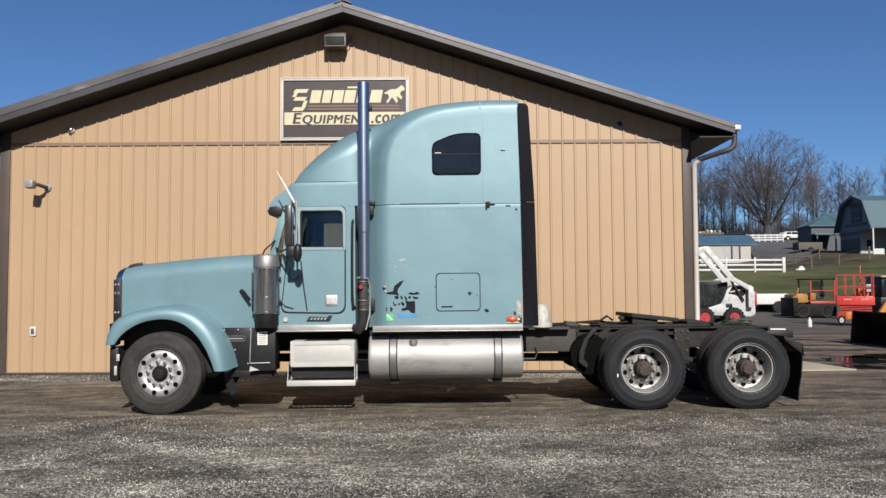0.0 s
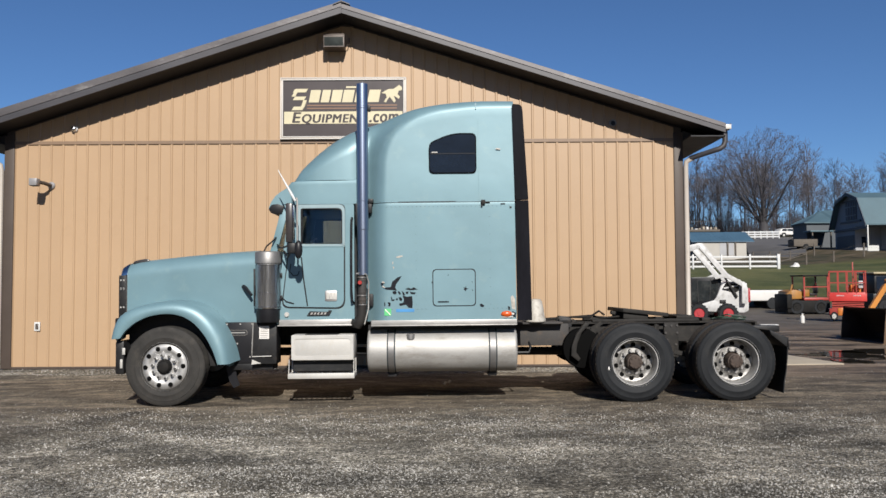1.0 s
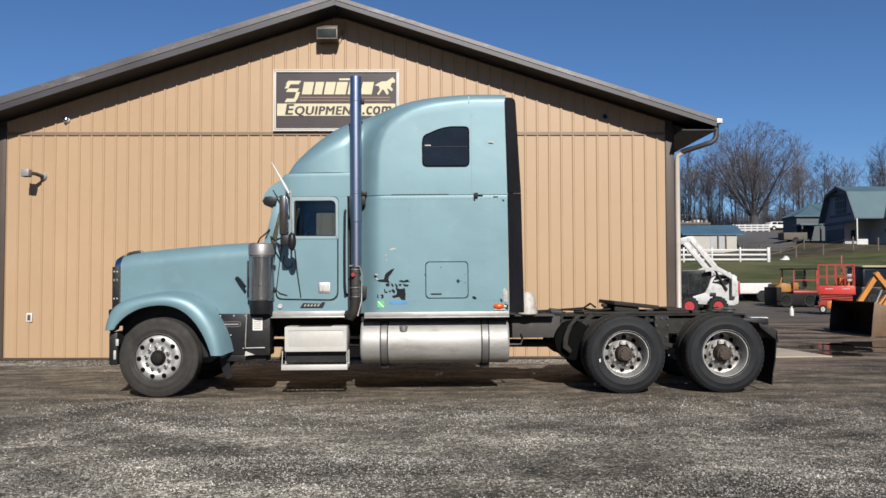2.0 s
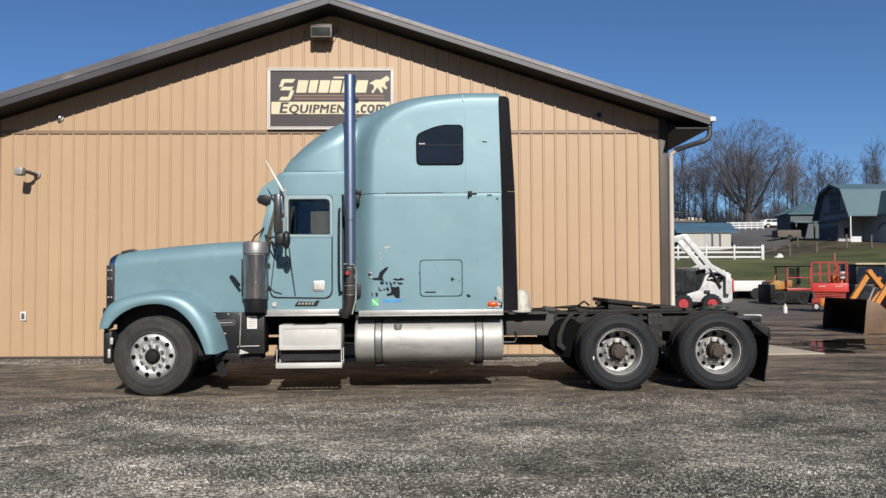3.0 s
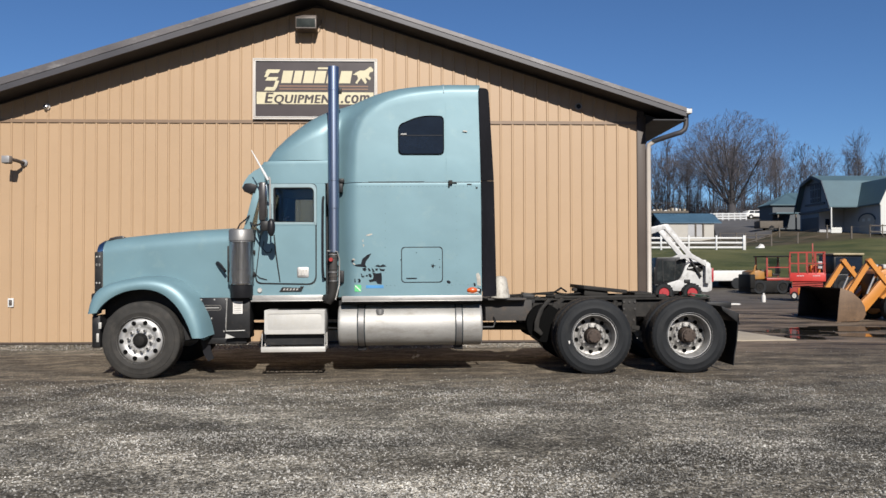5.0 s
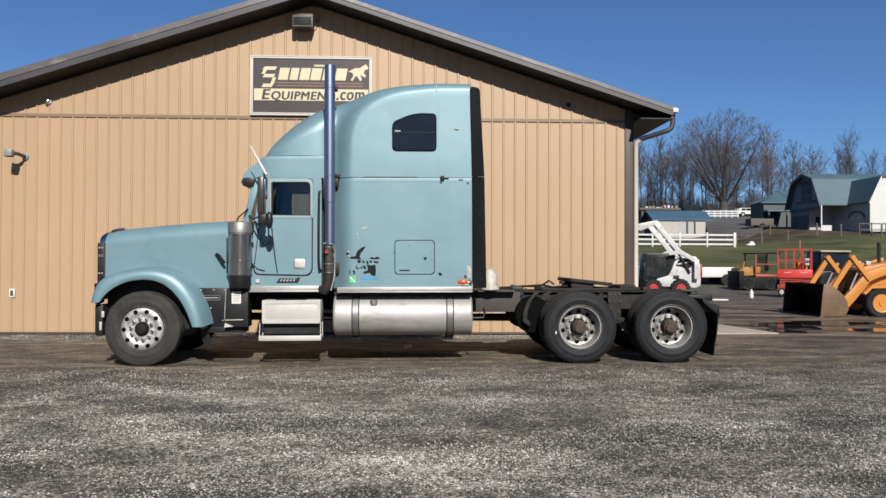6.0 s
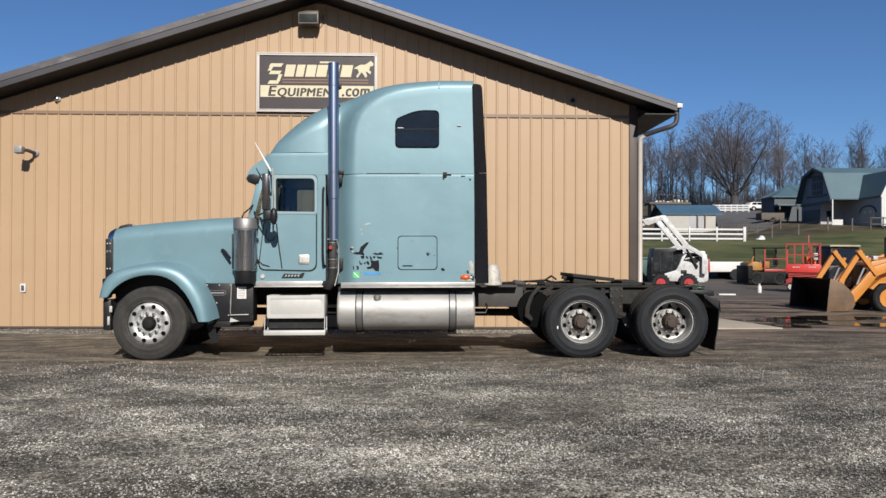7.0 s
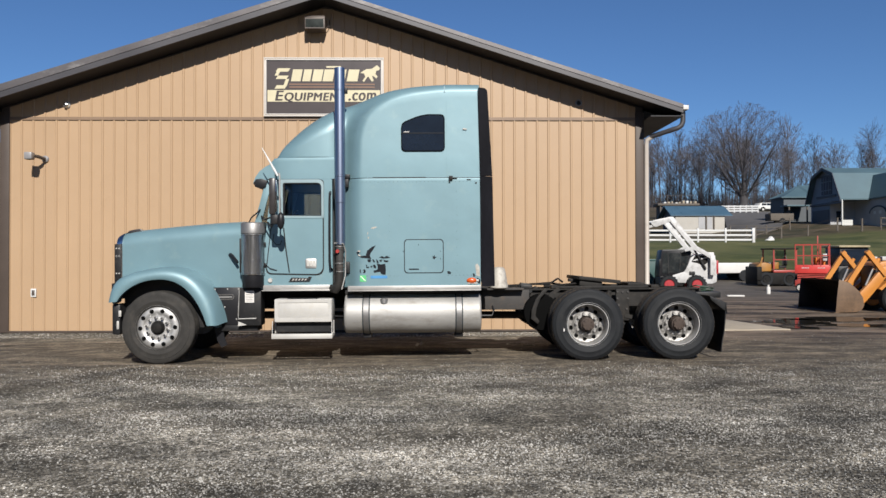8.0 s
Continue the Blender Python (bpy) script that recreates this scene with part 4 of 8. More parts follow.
    slab(bm, [(1.33, 2.03), (1.50, 2.02), (1.67, 2.66), (1.50, 2.68)], 2 * YC - y - 0.105, 2 * YC - y - 0.06, 0.005)
    pieces("pillar", bm, M_PAINT, TRUCK)
    bm = bmesh.new()
    slab(bm, [(1.345, 2.04), (1.36, 2.04), (1.53, 2.68), (1.515, 2.68)], y + 0.05, 2 * YC - y - 0.05)
    g = part("windscreen", bm, M_GLASS, TRUCK, "wide windscreen glass", flat=True)
    g.visible_shadow = False
    bm = boxes((1.30, 1.43, y + 0.06, 2 * YC - y - 0.06, 1.98, 2.045), bevel=0.02)
    part("cowl", bm, M_PAINT, TRUCK)
    # sun visor jutting forward over the windscreen
    bm = bmesh.new()
    loft(bm, [[(1.60, YC - w, 2.90), (1.47 - s, YC - w, 2.83), (1.385 - s, YC - w, 2.74), (1.335 - s, YC - w, 2.60), (1.36 - s, YC - w, 2.585), (1.42 - s, YC - w, 2.69), (1.51 - s, YC - w, 2.775), (1.61, YC - w, 2.83)] for s, w in ((-0.03, 1.02), (0.0, 1.0), (0.06, 0.7), (0.09, 0.3), (0.09, -0.3), (0.06, -0.7), (0.0, -1.0), (-0.03, -1.02))])
    part("sun_visor", bm, M_PAINT, TRUCK, "light blue drooping sun visor")
    bm = bmesh.new()
    slab(bm, [(1.318, 2.60), (1.47, 2.59), (1.53, 2.66), (1.63, 2.68), (1.61, 2.88), (1.50, 2.845), (1.41, 2.775), (1.35, 2.69)], y - 0.004, y + 0.02)
    part("visor_end", bm, M_PAINT, TRUCK, flat=True)
    # black slab that draws the dark underside of the visor
    bm = bmesh.new()
    slab(bm, [(1.322, 2.60), (1.36, 2.66), (1.44, 2.668), (1.53, 2.64), (1.50, 2.545), (1.42, 2.528), (1.35, 2.55)], y - 0.012, y + 0.3, 0.006)
    part("visor_edge", bm, M_BLACKPLASTIC, TRUCK)
    # seats and a steering wheel inside
    for yy in (0.5, 1.5):
        bm = boxes((1.95, 2.35, yy, yy + 0.45, 1.45, 1.6), (2.12, 2.32, yy, yy + 0.45, 1.6, 2.10), bevel=0.04)
        part("seat", bm, M_SEAT, cab)
    bm = bmesh.new()
    lathe(bm, [(0.20 + 0.014 * math.cos(a), 0.014 * math.sin(a)) for a in [i * math.pi / 4 for i in range(8)]], 24, "X", (0, 0, 0), closed=True)
    sw = part("steering_wheel", bm, M_BLACKPLASTIC, cab)
    sw.matrix_basis = pose(1.78, 0.72, 2.05, 0, 28, 0)
    bm = boxes((1.44, 1.66, y + 0.08, 2 * YC - y - 0.08, 1.5, 1.98), bevel=0.05)
    part("dashboard", bm, M_BLACKPLASTIC, cab)
    # dark boot between cab and sleeper
    bm = boxes((2.46, 2.62, 0.36, 2.08, 1.1, 2.985))
    part("cab_boot", bm, M_BLACK, TRUCK)
    # grab rail behind the door
    bm = bmesh.new()
    tube(bm, [(2.44, 0.2, 2.47), (2.44, 0.13, 2.44), (2.435, 0.125, 2.0), (2.435, 0.125, 1.5), (2.445, 0.13, 1.36), (2.46, 0.2, 1.33)], 0.016, 10)
    part("grab_rail", bm, M_BLACKPLASTIC, TRUCK)


def truck_mirror():
    y = -0.25
    root = part("mirror", boxes((1.64, 1.732, y - 0.045, y + 0.035, 2.12, 2.63), bevel=0.02), M_MIRRORBACK, TRUCK, "tall black door mirror")
    bm = boxes((1.735, 1.745, y - 0.04, y + 0.03, 2.16, 2.60), bevel=0.004)
    part("mirror_glass", bm, M_CHROME, root)
    bm = bmesh.new()
    tube(bm, [(1.775, y, 2.70), (1.785, y, 2.66), (1.785, y, 2.13), (1.75, y, 2.06)], 0.012, 8)
    part("mirror_bar", bm, M_ALU, root)
    bm = bmesh.new()
    bmesh.ops.create_uvsphere(bm, u_segments=16, v_segments=10, radius=1, matrix=Matrix.Translation((1.80, y - 0.01, 2.03)) @ Matrix.Diagonal((0.055, 0.045, 0.12, 1)))
    part("convex_mirror", bm, M_BLACKPLASTIC, root, "rounded lower convex mirror")
    bm = bmesh.new()
    box(bm, 1.66, 1.77, y - 0.04, y + 0.04, 1.98, 2.12, 0.025)
    tube(bm, [(1.70, y, 2.0), (1.63, -0.05, 1.95), (1.53, 0.19, 2.03)], 0.014, 8)
    tube(bm, [(1.66, y, 2.08), (1.53, 0.0, 2.06), (1.44, 0.19, 2.12)], 0.012, 8)
    tube(bm, [(1.775, y, 2.67), (1.72, 0.0, 2.72), (1.65, 0.2, 2.72)], 0.014, 8)
    pieces("mirror_arm", bm, M_BLACK, root)
    # chrome loop handle under the mirror
    bm = bmesh.new()
    tube(bm, [(1.62, 0.185, 1.86), (1.61, 0.15, 1.76), (1.66, 0.15, 1.70), (1.72, 0.15, 1.71), (1.73, 0.185, 1.76)], 0.006, 8)
    part("door_handle", bm, M_BLACK, TRUCK, "black pull handle")
    # thin black rod on the door, drawn for the mirror bracket's cast shadow
    bm = bmesh.new()
    tube(bm, [(1.76, 0.187, 1.95), (1.79, 0.186, 1.65), (1.84, 0.188, 1.30)], [0.009, 0.009, 0.008], 8)
    part("mirror_strut", bm, M_BLACK, TRUCK)
    # stub antenna on the mirror bracket
    bm = bmesh.new()
    tube(bm, [(1.76, y, 2.66), (1.71, y, 2.75), (1.54, y - 0.01, 3.06)], [0.015, 0.018, 0.005], 8)
    part("antenna", bm, M_WHITEPLASTIC, TRUCK, "white stub antenna on the mirror")
    bm = bmesh.new()
    tube(bm, [(1.25, 0.2, 2.02), (1.30, 0.16, 2.10), (1.38, 0.14, 2.16), (1.42, 0.2, 2.22)], 0.01, 8)
    part("cowl_hose", bm, M_BLACK, TRUCK)


def truck_hood():
    top = ((-0.69, 1.895), (-0.60, 1.93), (0.2, 2.005), (0.7, 2.04), (1.13, 2.06))
    wid = ((-0.69, 0.74), (0.2, 0.82), (1.13, 0.90))
    bm = bmesh.new()
    secs = [body_section(x, along(wid, x), 1.02, along(top, x), 0.24, 8) for x in (-0.69, -0.65, -0.55, -0.2, 0.1, 0.4, 0.7, 0.95, 1.13)]
    loft(bm, secs)
    part("hood", bm, M_PAINT, TRUCK, "long light blue bonnet")
    # grille shell and grille
    bm = bmesh.new()
    loft(bm, [body_section(x, w, 1.15, z, 0.2, 8) for x, w, z in ((-0.785, 0.70, 1.81), (-0.77, 0.735, 1.87), (-0.705, 0.745, 1.905), (-0.68, 0.745, 1.905))])
    gs = part("grille_shell", bm, M_CHROME, TRUCK, "chrome grille surround")
    bm = boxes((-0.795, -0.698, YC - 0.752, YC - 0.70, 1.15, 1.735), bevel=0.006)
    gsp = part("grille_side", bm, M_BLACK, gs)
    for z in (1.67, 1.56, 1.55, 1.30):
        for x in (-0.765, -0.725):
            bm = bmesh.new()
            lathe(bm, [(0.012, YC - 0.757), (0.012, YC - 0.75)], 10, "Y", (x, 0, z))
            part("screw", bm, M_ALU, gsp)
    bm = bmesh.new()
    for i in range(24):
        box(bm, -0.815, -0.785, YC - 0.64 + i * 0.0545, YC - 0.615 + i * 0.0545, 1.16, 1.74)
    part("grille_bars", bm, M_CHROME, gs, flat=True)
    # hood ornament
    bm = bmesh.new()
    slab(bm, [(-0.66, 1.90), (-0.63, 1.935), (-0.55, 1.955), (-0.47, 1.965), (-0.44, 1.95), (-0.42, 1.92)], 0.60, 0.68, 0.008)
    part("hood_ornament", bm, M_MIRRORBACK, TRUCK)
    bm = boxes((-0.60, -0.40, 0.72, 0.82, 1.90, 1.925), bevel=0.01)
    part("hood_latch", bm, M_MIRRORBACK, TRUCK)
    # hood catch near the air cleaner
    bm = bmesh.new()
    tube(bm, [(0.95, 0.35, 1.56), (1.0, 0.28, 1.53), (1.09, 0.2, 1.45)], [0.035, 0.03, 0.018], 8)
    part("hood_mirror", bm, M_BLACKPLASTIC, TRUCK, "small black mirror stalk")
    # dark quarter panel behind the wheel with its slotted badge
    bm = boxes((0.70, 1.12, 0.285, 0.32, 0.535, 1.085), bevel=0.006)
    q = part("quarter_panel", bm, M_BLACKPLASTIC, TRUCK, "black quarter panel behind the front wheel")
    bm = bmesh.new()
    ring_panel(bm, rounded(0.74, 1.02, 0.905, 0.985, 0.038), rounded(0.755, 1.005, 0.92, 0.97, 0.024), 0.276, 0.288)
    part("slot_badge", bm, M_CHROME, q, "chrome oval slot badge")
    bm = boxes((0.775, 0.985, 0.278, 0.288, 0.938, 0.952))
    part("badge_bar", bm, M_ALU, q)
    for x, z in ((0.74, 1.06), (0.92, 1.06), (1.08, 1.06), (0.88, 0.8), (1.08, 0.8), (0.9, 0.62), (1.05, 0.62), (0.76, 0.8)):
        bm = bmesh.new()
        lathe(bm, [(0.011, 0.28), (0.012, 0.288)], 8, "Y", (x, 0, z))
        part("screw", bm, M_ALU, q)
    # black box under the air cleaner with a chrome edge and a paper label
    bm = boxes((1.10, 1.425, 0.20, 0.5, 0.53, 1.08), bevel=0.01)
    bx = part("step_box", bm, M_BLACK, TRUCK, "black side box below the air cleaner")
    bm = bmesh.new()
    tube(bm, [(1.115, 0.19, 1.08), (1.10, 0.185, 0.70), (1.10, 0.185, 0.63), (1.36, 0.185, 0.635)], 0.008, 6)
    part("edge_strip", bm, M_ALU, bx)
    bm = bmesh.new()
    slab(bm, [(1.10, 0.59), (1.22, 0.54), (1.09, 0.525)], 0.19, 0.2)
    part("corner_plate", bm, M_ALU_DULL, bx, flat=True)
    bm = boxes((1.195, 1.325, 0.192, 0.199, 0.865, 1.035))
    pp = part("paper_label", bm, M_PAPER, bx, "white paper label with grey lines", flat=True)
    bm = boxes(*[(1.21, 1.31, 0.189, 0.192, 0.885 + i * 0.024, 0.891 + i * 0.024) for i in range(6)])
    part("label_bar", bm, M_SEAT, pp, flat=True)
    # added black block that stands for the shadow below the quarter panel
    bm = boxes((0.80, 1.36, 0.29, 0.6, 0.445, 0.53), bevel=0.006)
    part("lower_rail", bm, M_BLACK, TRUCK)
    # splash flap behind the front wheel
    bm = bmesh.new()
    slab(bm, [(0.70, 0.54), (0.84, 0.54), (0.86, 0.36), (0.90, 0.24), (0.82, 0.2), (0.76, 0.3)], 0.33, 0.345)
    part("splash_flap", bm, M_BLACKPLASTIC, TRUCK, flat=True)
    # bumper end and brackets ahead of the wheel
    bm = boxes((-0.70, -0.58, 0.12, 2.32, 0.42, 0.86), bevel=0.025)
    bp = part("bumper", bm, M_BLACK, TRUCK, "black steel front bumper")
    bm = boxes((-0.63, -0.595, 0.105, 0.12, 0.50, 0.62), (-0.60, -0.56, 0.1, 0.12, 0.68, 0.77), bevel=0.006)
    part("tow_eye", bm, M_ALU_DULL, bp)
    bm = boxes((-0.76, -0.62, 0.25, 0.5, 1.05, 1.16), bevel=0.02)
    part("headlamp_bracket", bm, M_BLACKPLASTIC, TRUCK)
    # headlamps
    for yy in (0.22, 2.02):
        bm = boxes((-0.70, -0.55, yy, yy + 0.2, 1.02, 1.16), bevel=0.02)
        hl = part("headlight", bm, M_CHROME, TRUCK)
        bm = boxes((-0.706, -0.70, yy + 0.02, yy + 0.18, 1.04, 1.14))
        part("lens", bm, M_GLASS, hl)


def truck_fenders():
    inner = [(-0.600, 0.90), (-0.53, 1.00), (-0.40, 1.105), (-0.22, 1.185), (0.0, 1.215), (0.18, 1.19), (0.33, 1.115), (0.46, 0.99), (0.56, 0.84), (0.63, 0.69), (0.68, 0.545)]
    outer = [(-0.735, 0.885), (-0.68, 1.09), (-0.56, 1.235), (-0.30, 1.325), (0.03, 1.365), (0.25, 1.345), (0.44, 1.27), (0.60, 1.13), (0.72, 0.94), (0.795, 0.74), (0.825, 0.545)]
    flange = [(-0.74, 0.92), (-0.69, 1.12), (-0.57, 1.265), (-0.30, 1.355), (0.05, 1.40), (0.29, 1.38), (0.50, 1.31), (0.70, 1.16), (0.84, 0.97), (0.93, 0.77), (0.985, 0.60)]
    for mirror in (False, True):
        def yy(v):
            return 2 * YC - v if mirror else v
        secs = []
        for i, o, f in zip(inner, outer, flange):
            lx, lz = i[0] + (o[0] - i[0]) * 0.22, i[1] + (o[1] - i[1]) * 0.22
            mx, mz = i[0] + (o[0] - i[0]) * 0.72, i[1] + (o[1] - i[1]) * 0.72
            secs.append([(i[0], yy(0.10), i[1]), (i[0], yy(0.035), i[1]), (lx, yy(0.018), lz), (mx, yy(0.03), mz), (o[0], yy(0.085), o[1]),
                         (o[0] * 0.6 + f[0] * 0.4, yy(0.20), o[1] * 0.6 + f[1] * 0.4 + 0.006), (f[0], yy(0.47), f[1]), (f[0] * 0.94, yy(0.47), f[1] - 0.04), (o[0] * 0.96, yy(0.20), o[1] - 0.045), (i[0] * 0.6 + o[0] * 0.4, yy(0.11), i[1] * 0.6 + o[1] * 0.4)])
        bm = bmesh.new()
        # finer steps round the arch
        fine = []
        for a in range(len(secs) - 1):
            for s in range(3):
                t = s / 3
                pm, p0, p1, p2 = secs[max(a - 1, 0)], secs[a], secs[a + 1], secs[min(a + 2, len(secs) - 1)]
                fine.append([tuple(0.5 * (2 * p0[k][c] + (p1[k][c] - pm[k][c]) * t + (2 * pm[k][c] - 5 * p0[k][c] + 4 * p1[k][c] - p2[k][c]) * t * t + (3 * p0[k][c] - pm[k][c] - 3 * p1[k][c] + p2[k][c]) * t ** 3) for c in range(3)) for k in range(len(p0))])
        fine.append(secs[-1])
        loft(bm, fine)
        part("fender", bm, M_PAINT, TRUCK, "light blue flared front fender", angle=50)
    # dark liner over the wheel
    bm = bmesh.new()
    for y0, y1 in ((0.11, 0.75), (1.69, 2.33)):
        slab(bm, [(p[0] * 1.03, p[1] + 0.03) for p in inner] + [(p[0] * 1.09, p[1] + 0.05) for p in reversed(inner)], y0, y1)
    pieces("wheel_liner", bm, M_BLACK, TRUCK)
    bm = boxes((-0.6, 0.62, 0.345, 0.365, 0.5, 1.2), (-0.6, 0.62, 2.075, 2.095, 0.5, 1.2))
    pieces("inner_panel", bm, M_BLACK, TRUCK)


def tyre_mesh(w=0.27, r=0.52, rim=0.312):
    """A tyre from its section: bead, bulged sidewall, shoulder, grooved tread; y from 0 inward."""
    bm = bmesh.new()
    prof = [(rim - 0.01, 0.03), (rim, 0.018), (rim + 0.03, 0.006), (rim + 0.07, 0.001), (rim + 0.076, -0.0015), (rim + 0.086, -0.0015), (rim + 0.092, 0.002), (rim + 0.13, 0.005), (rim + 0.155, 0.008), (rim + 0.16, 0.014), (r - 0.02, 0.022), (r - 0.006, 0.034), (r, 0.05)]
    tread = []
    for k in range(4):
        c = 0.05 + (w - 0.10) * (k + 1) / 5
        tread += [(r, c - 0.007), (r - 0.012, c - 0.005), (r - 0.012, c + 0.005), (r, c + 0.007)]
    prof = prof + tread + [(q, w - a) for q, a in reversed(prof)]
    lathe(bm, prof, 64, "Y", closed=True)
    return bm


def tread_mesh(w=0.27, r=0.52, rows=5, count=52):
    """Worn tread blocks round a drive tyre, in five staggered rows."""
    bm = bmesh.new()
    step = (w - 0.085) / rows
    for k in range(rows):
        for i in range(count):
            a = 2 * math.pi * (i + 0.5 * (k % 2)) / count
            m = Matrix.Rotation(a, 4, "Y") @ Matrix.Translation((0, 0.0425 + step * (k + 0.5), r - 0.0045)) @ Matrix.Rotation(0.35 if k % 2 else -0.35, 4, "Z")
            bmesh.ops.create_cube(bm, size=1, matrix=m @ Matrix.Diagonal((2 * math.pi * r / count * 0.72, step * 0.80, 0.012, 1)))
    return bm


def lug_mesh():
    bm = bmesh.new()
    lathe(bm, [(0.019, -0.05), (0.02, -0.012), (0.025, 0.0)], 6, "Y")
    return bm


def front_wheel(x, y, flip):
    m = pose(x, y, HUB_Z + 0.008, 0, 9, 180 if flip else 0)
    bm = bmesh.new()
    # convex disc; black discs set on it paint the dark of the hand holes
    lathe(bm, [(0.318, 0.0), (0.322, 0.012), (0.316, 0.03), (0.30, 0.028), (0.285, 0.012), (0.262, 0.004), (0.235, 0.000), (0.21, 0.004), (0.19, 0.018), (0.175, 0.020), (0.135, 0.018), (0.115, 0.012), (0.1, 0.014), (0.1, 0.1), (0.30, 0.15), (0.318, 0.1)], 60, "Y", closed=True)
    w = part("wheel", bm, M_WHEEL, TRUCK, "polished aluminium front wheel")
    w.matrix_basis = m
    part("tyre", tyre_mesh(0.285, 0.526, 0.30), M_RUBBER_DUSTY, w, "dusty grey-black tyre")
    hole = None
    for i in range(10):
        a = 2 * math.pi * (i + 0.3) / 10
        mm = Matrix.Translation((0.247 * math.cos(a), 0, 0.247 * math.sin(a)))
        if hole is None:
            bm = bmesh.new()
            lathe(bm, [(0.031, -0.004), (0.029, 0.012), (0.0, 0.012)], 16, "Y")
            hole = part("hand_hole", bm, M_HOLE, w)
            hole.matrix_basis = mm
        else:
            again(hole, w, mm)
    nut = None
    for i in range(10):
        a = 2 * math.pi * i / 10
        mm = Matrix.Translation((0.15 * math.cos(a), 0.012, 0.15 * math.sin(a)))
        if nut is None:
            nut = part("lug_nut", lug_mesh(), M_CHROME, w)
            nut.matrix_basis = mm
        else:
            again(nut, w, mm)
    bm = bmesh.new()
    lathe(bm, [(0.105, 0.03), (0.1, 0.0), (0.085, -0.02), (0.07, -0.05), (0.055, -0.056), (0.0, -0.056)], 24, "Y")
    part("hub", bm, M_TAR, w, "black oily hub cap")
    return w


TREAD = []                    # one tread mesh shared by the drive tyres


def rear_wheel(x, y, flip):
    m = pose(x, y, HUB_Z, 0, 4, 180 if flip else 0)
    bm = bmesh.new()
    # rim lip and barrel
    lathe(bm, [(0.316, 0.004), (0.322, 0.014), (0.316, 0.03), (0.292, 0.03), (0.284, 0.05), (0.279, 0.16), (0.274, 0.235), (0.29, 0.25), (0.305, 0.1)], 60, "Y", closed=True)
    w = part("wheel", bm, M_WHEEL, TRUCK, "dished aluminium dual wheel", angle=28)
    w.matrix_basis = m
    # dusty disc deep inside, toned darker for the shade in the dish
    bm = bmesh.new()
    lathe(bm, [(0.277, 0.18), (0.264, 0.205), (0.235, 0.216), (0.2, 0.21), (0.175, 0.188), (0.12, 0.182), (0.11, 0.22), (0.27, 0.235)], 60, "Y", closed=True)
    part("wheel_disc", bm, M_WHEEL_DULL, w, "brake-dusted wheel disc with the dish's shade in its colour", angle=28)
    part("tyre", tyre_mesh(), M_RUBBER, w, "worn black outer tyre")
    inner = part("tyre", tyre_mesh(), M_RUBBER, w, "worn black inner tyre")
    inner.matrix_basis = Matrix.Translation((0, 0.33, 0))
    if not TREAD:
        tread = part("tread", tread_mesh(), M_TREAD, w, "dusty worn tread blocks", flat=True)
        TREAD.append(tread)
    else:
        again(TREAD[0], w, Matrix())
    again(TREAD[0], w, Matrix.Translation((0, 0.33, 0)))
    hole = nut = None
    for i in range(10):
        a = 2 * math.pi * (i + 0.5) / 10
        mm = Matrix.Translation((0.222 * math.cos(a), 0.213, 0.222 * math.sin(a)))
        if hole is None:
            # black disc on the surface, painting the dark inside a hand hole
            bm = bmesh.new()
            lathe(bm, [(0.031, -0.004), (0.029, 0.012), (0.0, 0.012)], 16, "Y")
            hole = part("hand_hole", bm, M_HOLE, w)
            hole.matrix_basis = mm
        else:
            again(hole, w, mm)
        a = 2 * math.pi * i / 10
        mm = Matrix.Translation((0.15 * math.cos(a), 0.185, 0.15 * math.sin(a)))
        if nut is None:
            nut = part("lug_nut", lug_mesh(), M_STRAP, w)
            nut.matrix_basis = mm
        else:
            again(nut, w, mm)
    bm = bmesh.new()
    lathe(bm, [(0.105, 0.19), (0.098, 0.055), (0.084, 0.05), (0.08, 0.022), (0.045, 0.015), (0.0, 0.015)], 24, "Y")
    for i in range(8):
        a = 2 * math.pi * i / 8
        lathe(bm, [(0.013, 0.008), (0.013, 0.03)], 6, "Y", (0.064 * math.cos(a), 0, 0.064 * math.sin(a)))
    part("hub", bm, M_RUST, w, "rusty bolted axle hub")
    return w


def truck_wheels():
    bm = bmesh.new()
    slab(bm, [(5.80, 0.46), (5.815, 0.47), (5.82, 0.43), (5.805, 0.42)], -0.004, 0.006)
    part("chalk_mark", bm, M_PAPER, TRUCK, flat=True)
    front_wheel(-0.015, 0.03, False)
    front_wheel(-0.015, 2 * YC - 0.03, True)
    for hx in (HX1, HX2):
        rear_wheel(hx, 0.0, False)
        rear_wheel(hx, 2 * YC, True)
    bm = bmesh.new()
    tube(bm, [(0, 0.25, HUB_Z - 0.03), (0, 2.2, HUB_Z - 0.03)], 0.05, 10)
    part("front_axle", bm, M_GREASE, TRUCK)
    for hx in (HX1, HX2):
        bm = bmesh.new()
        tube(bm, [(hx, 0.2, HUB_Z), (hx, 2.24, HUB_Z)], 0.075, 12)
        bmesh.ops.create_uvsphere(bm, u_segments=16, v_segments=10, radius=0.2, matrix=Matrix.Translation((hx, YC, HUB_Z)))
        part("drive_axle", bm, M_GREASE, TRUCK)
        bm = bmesh.new()
        for yy in (0.62, 1.82):
            lathe(bm, [(0.09, 0), (0.115, 0.03), (0.11, 0.10), (0.09, 0.16)], 16, "Z", (hx + 0.3, yy, 0.62))
        pieces("air_spring", bm, M_RUBBER, TRUCK)


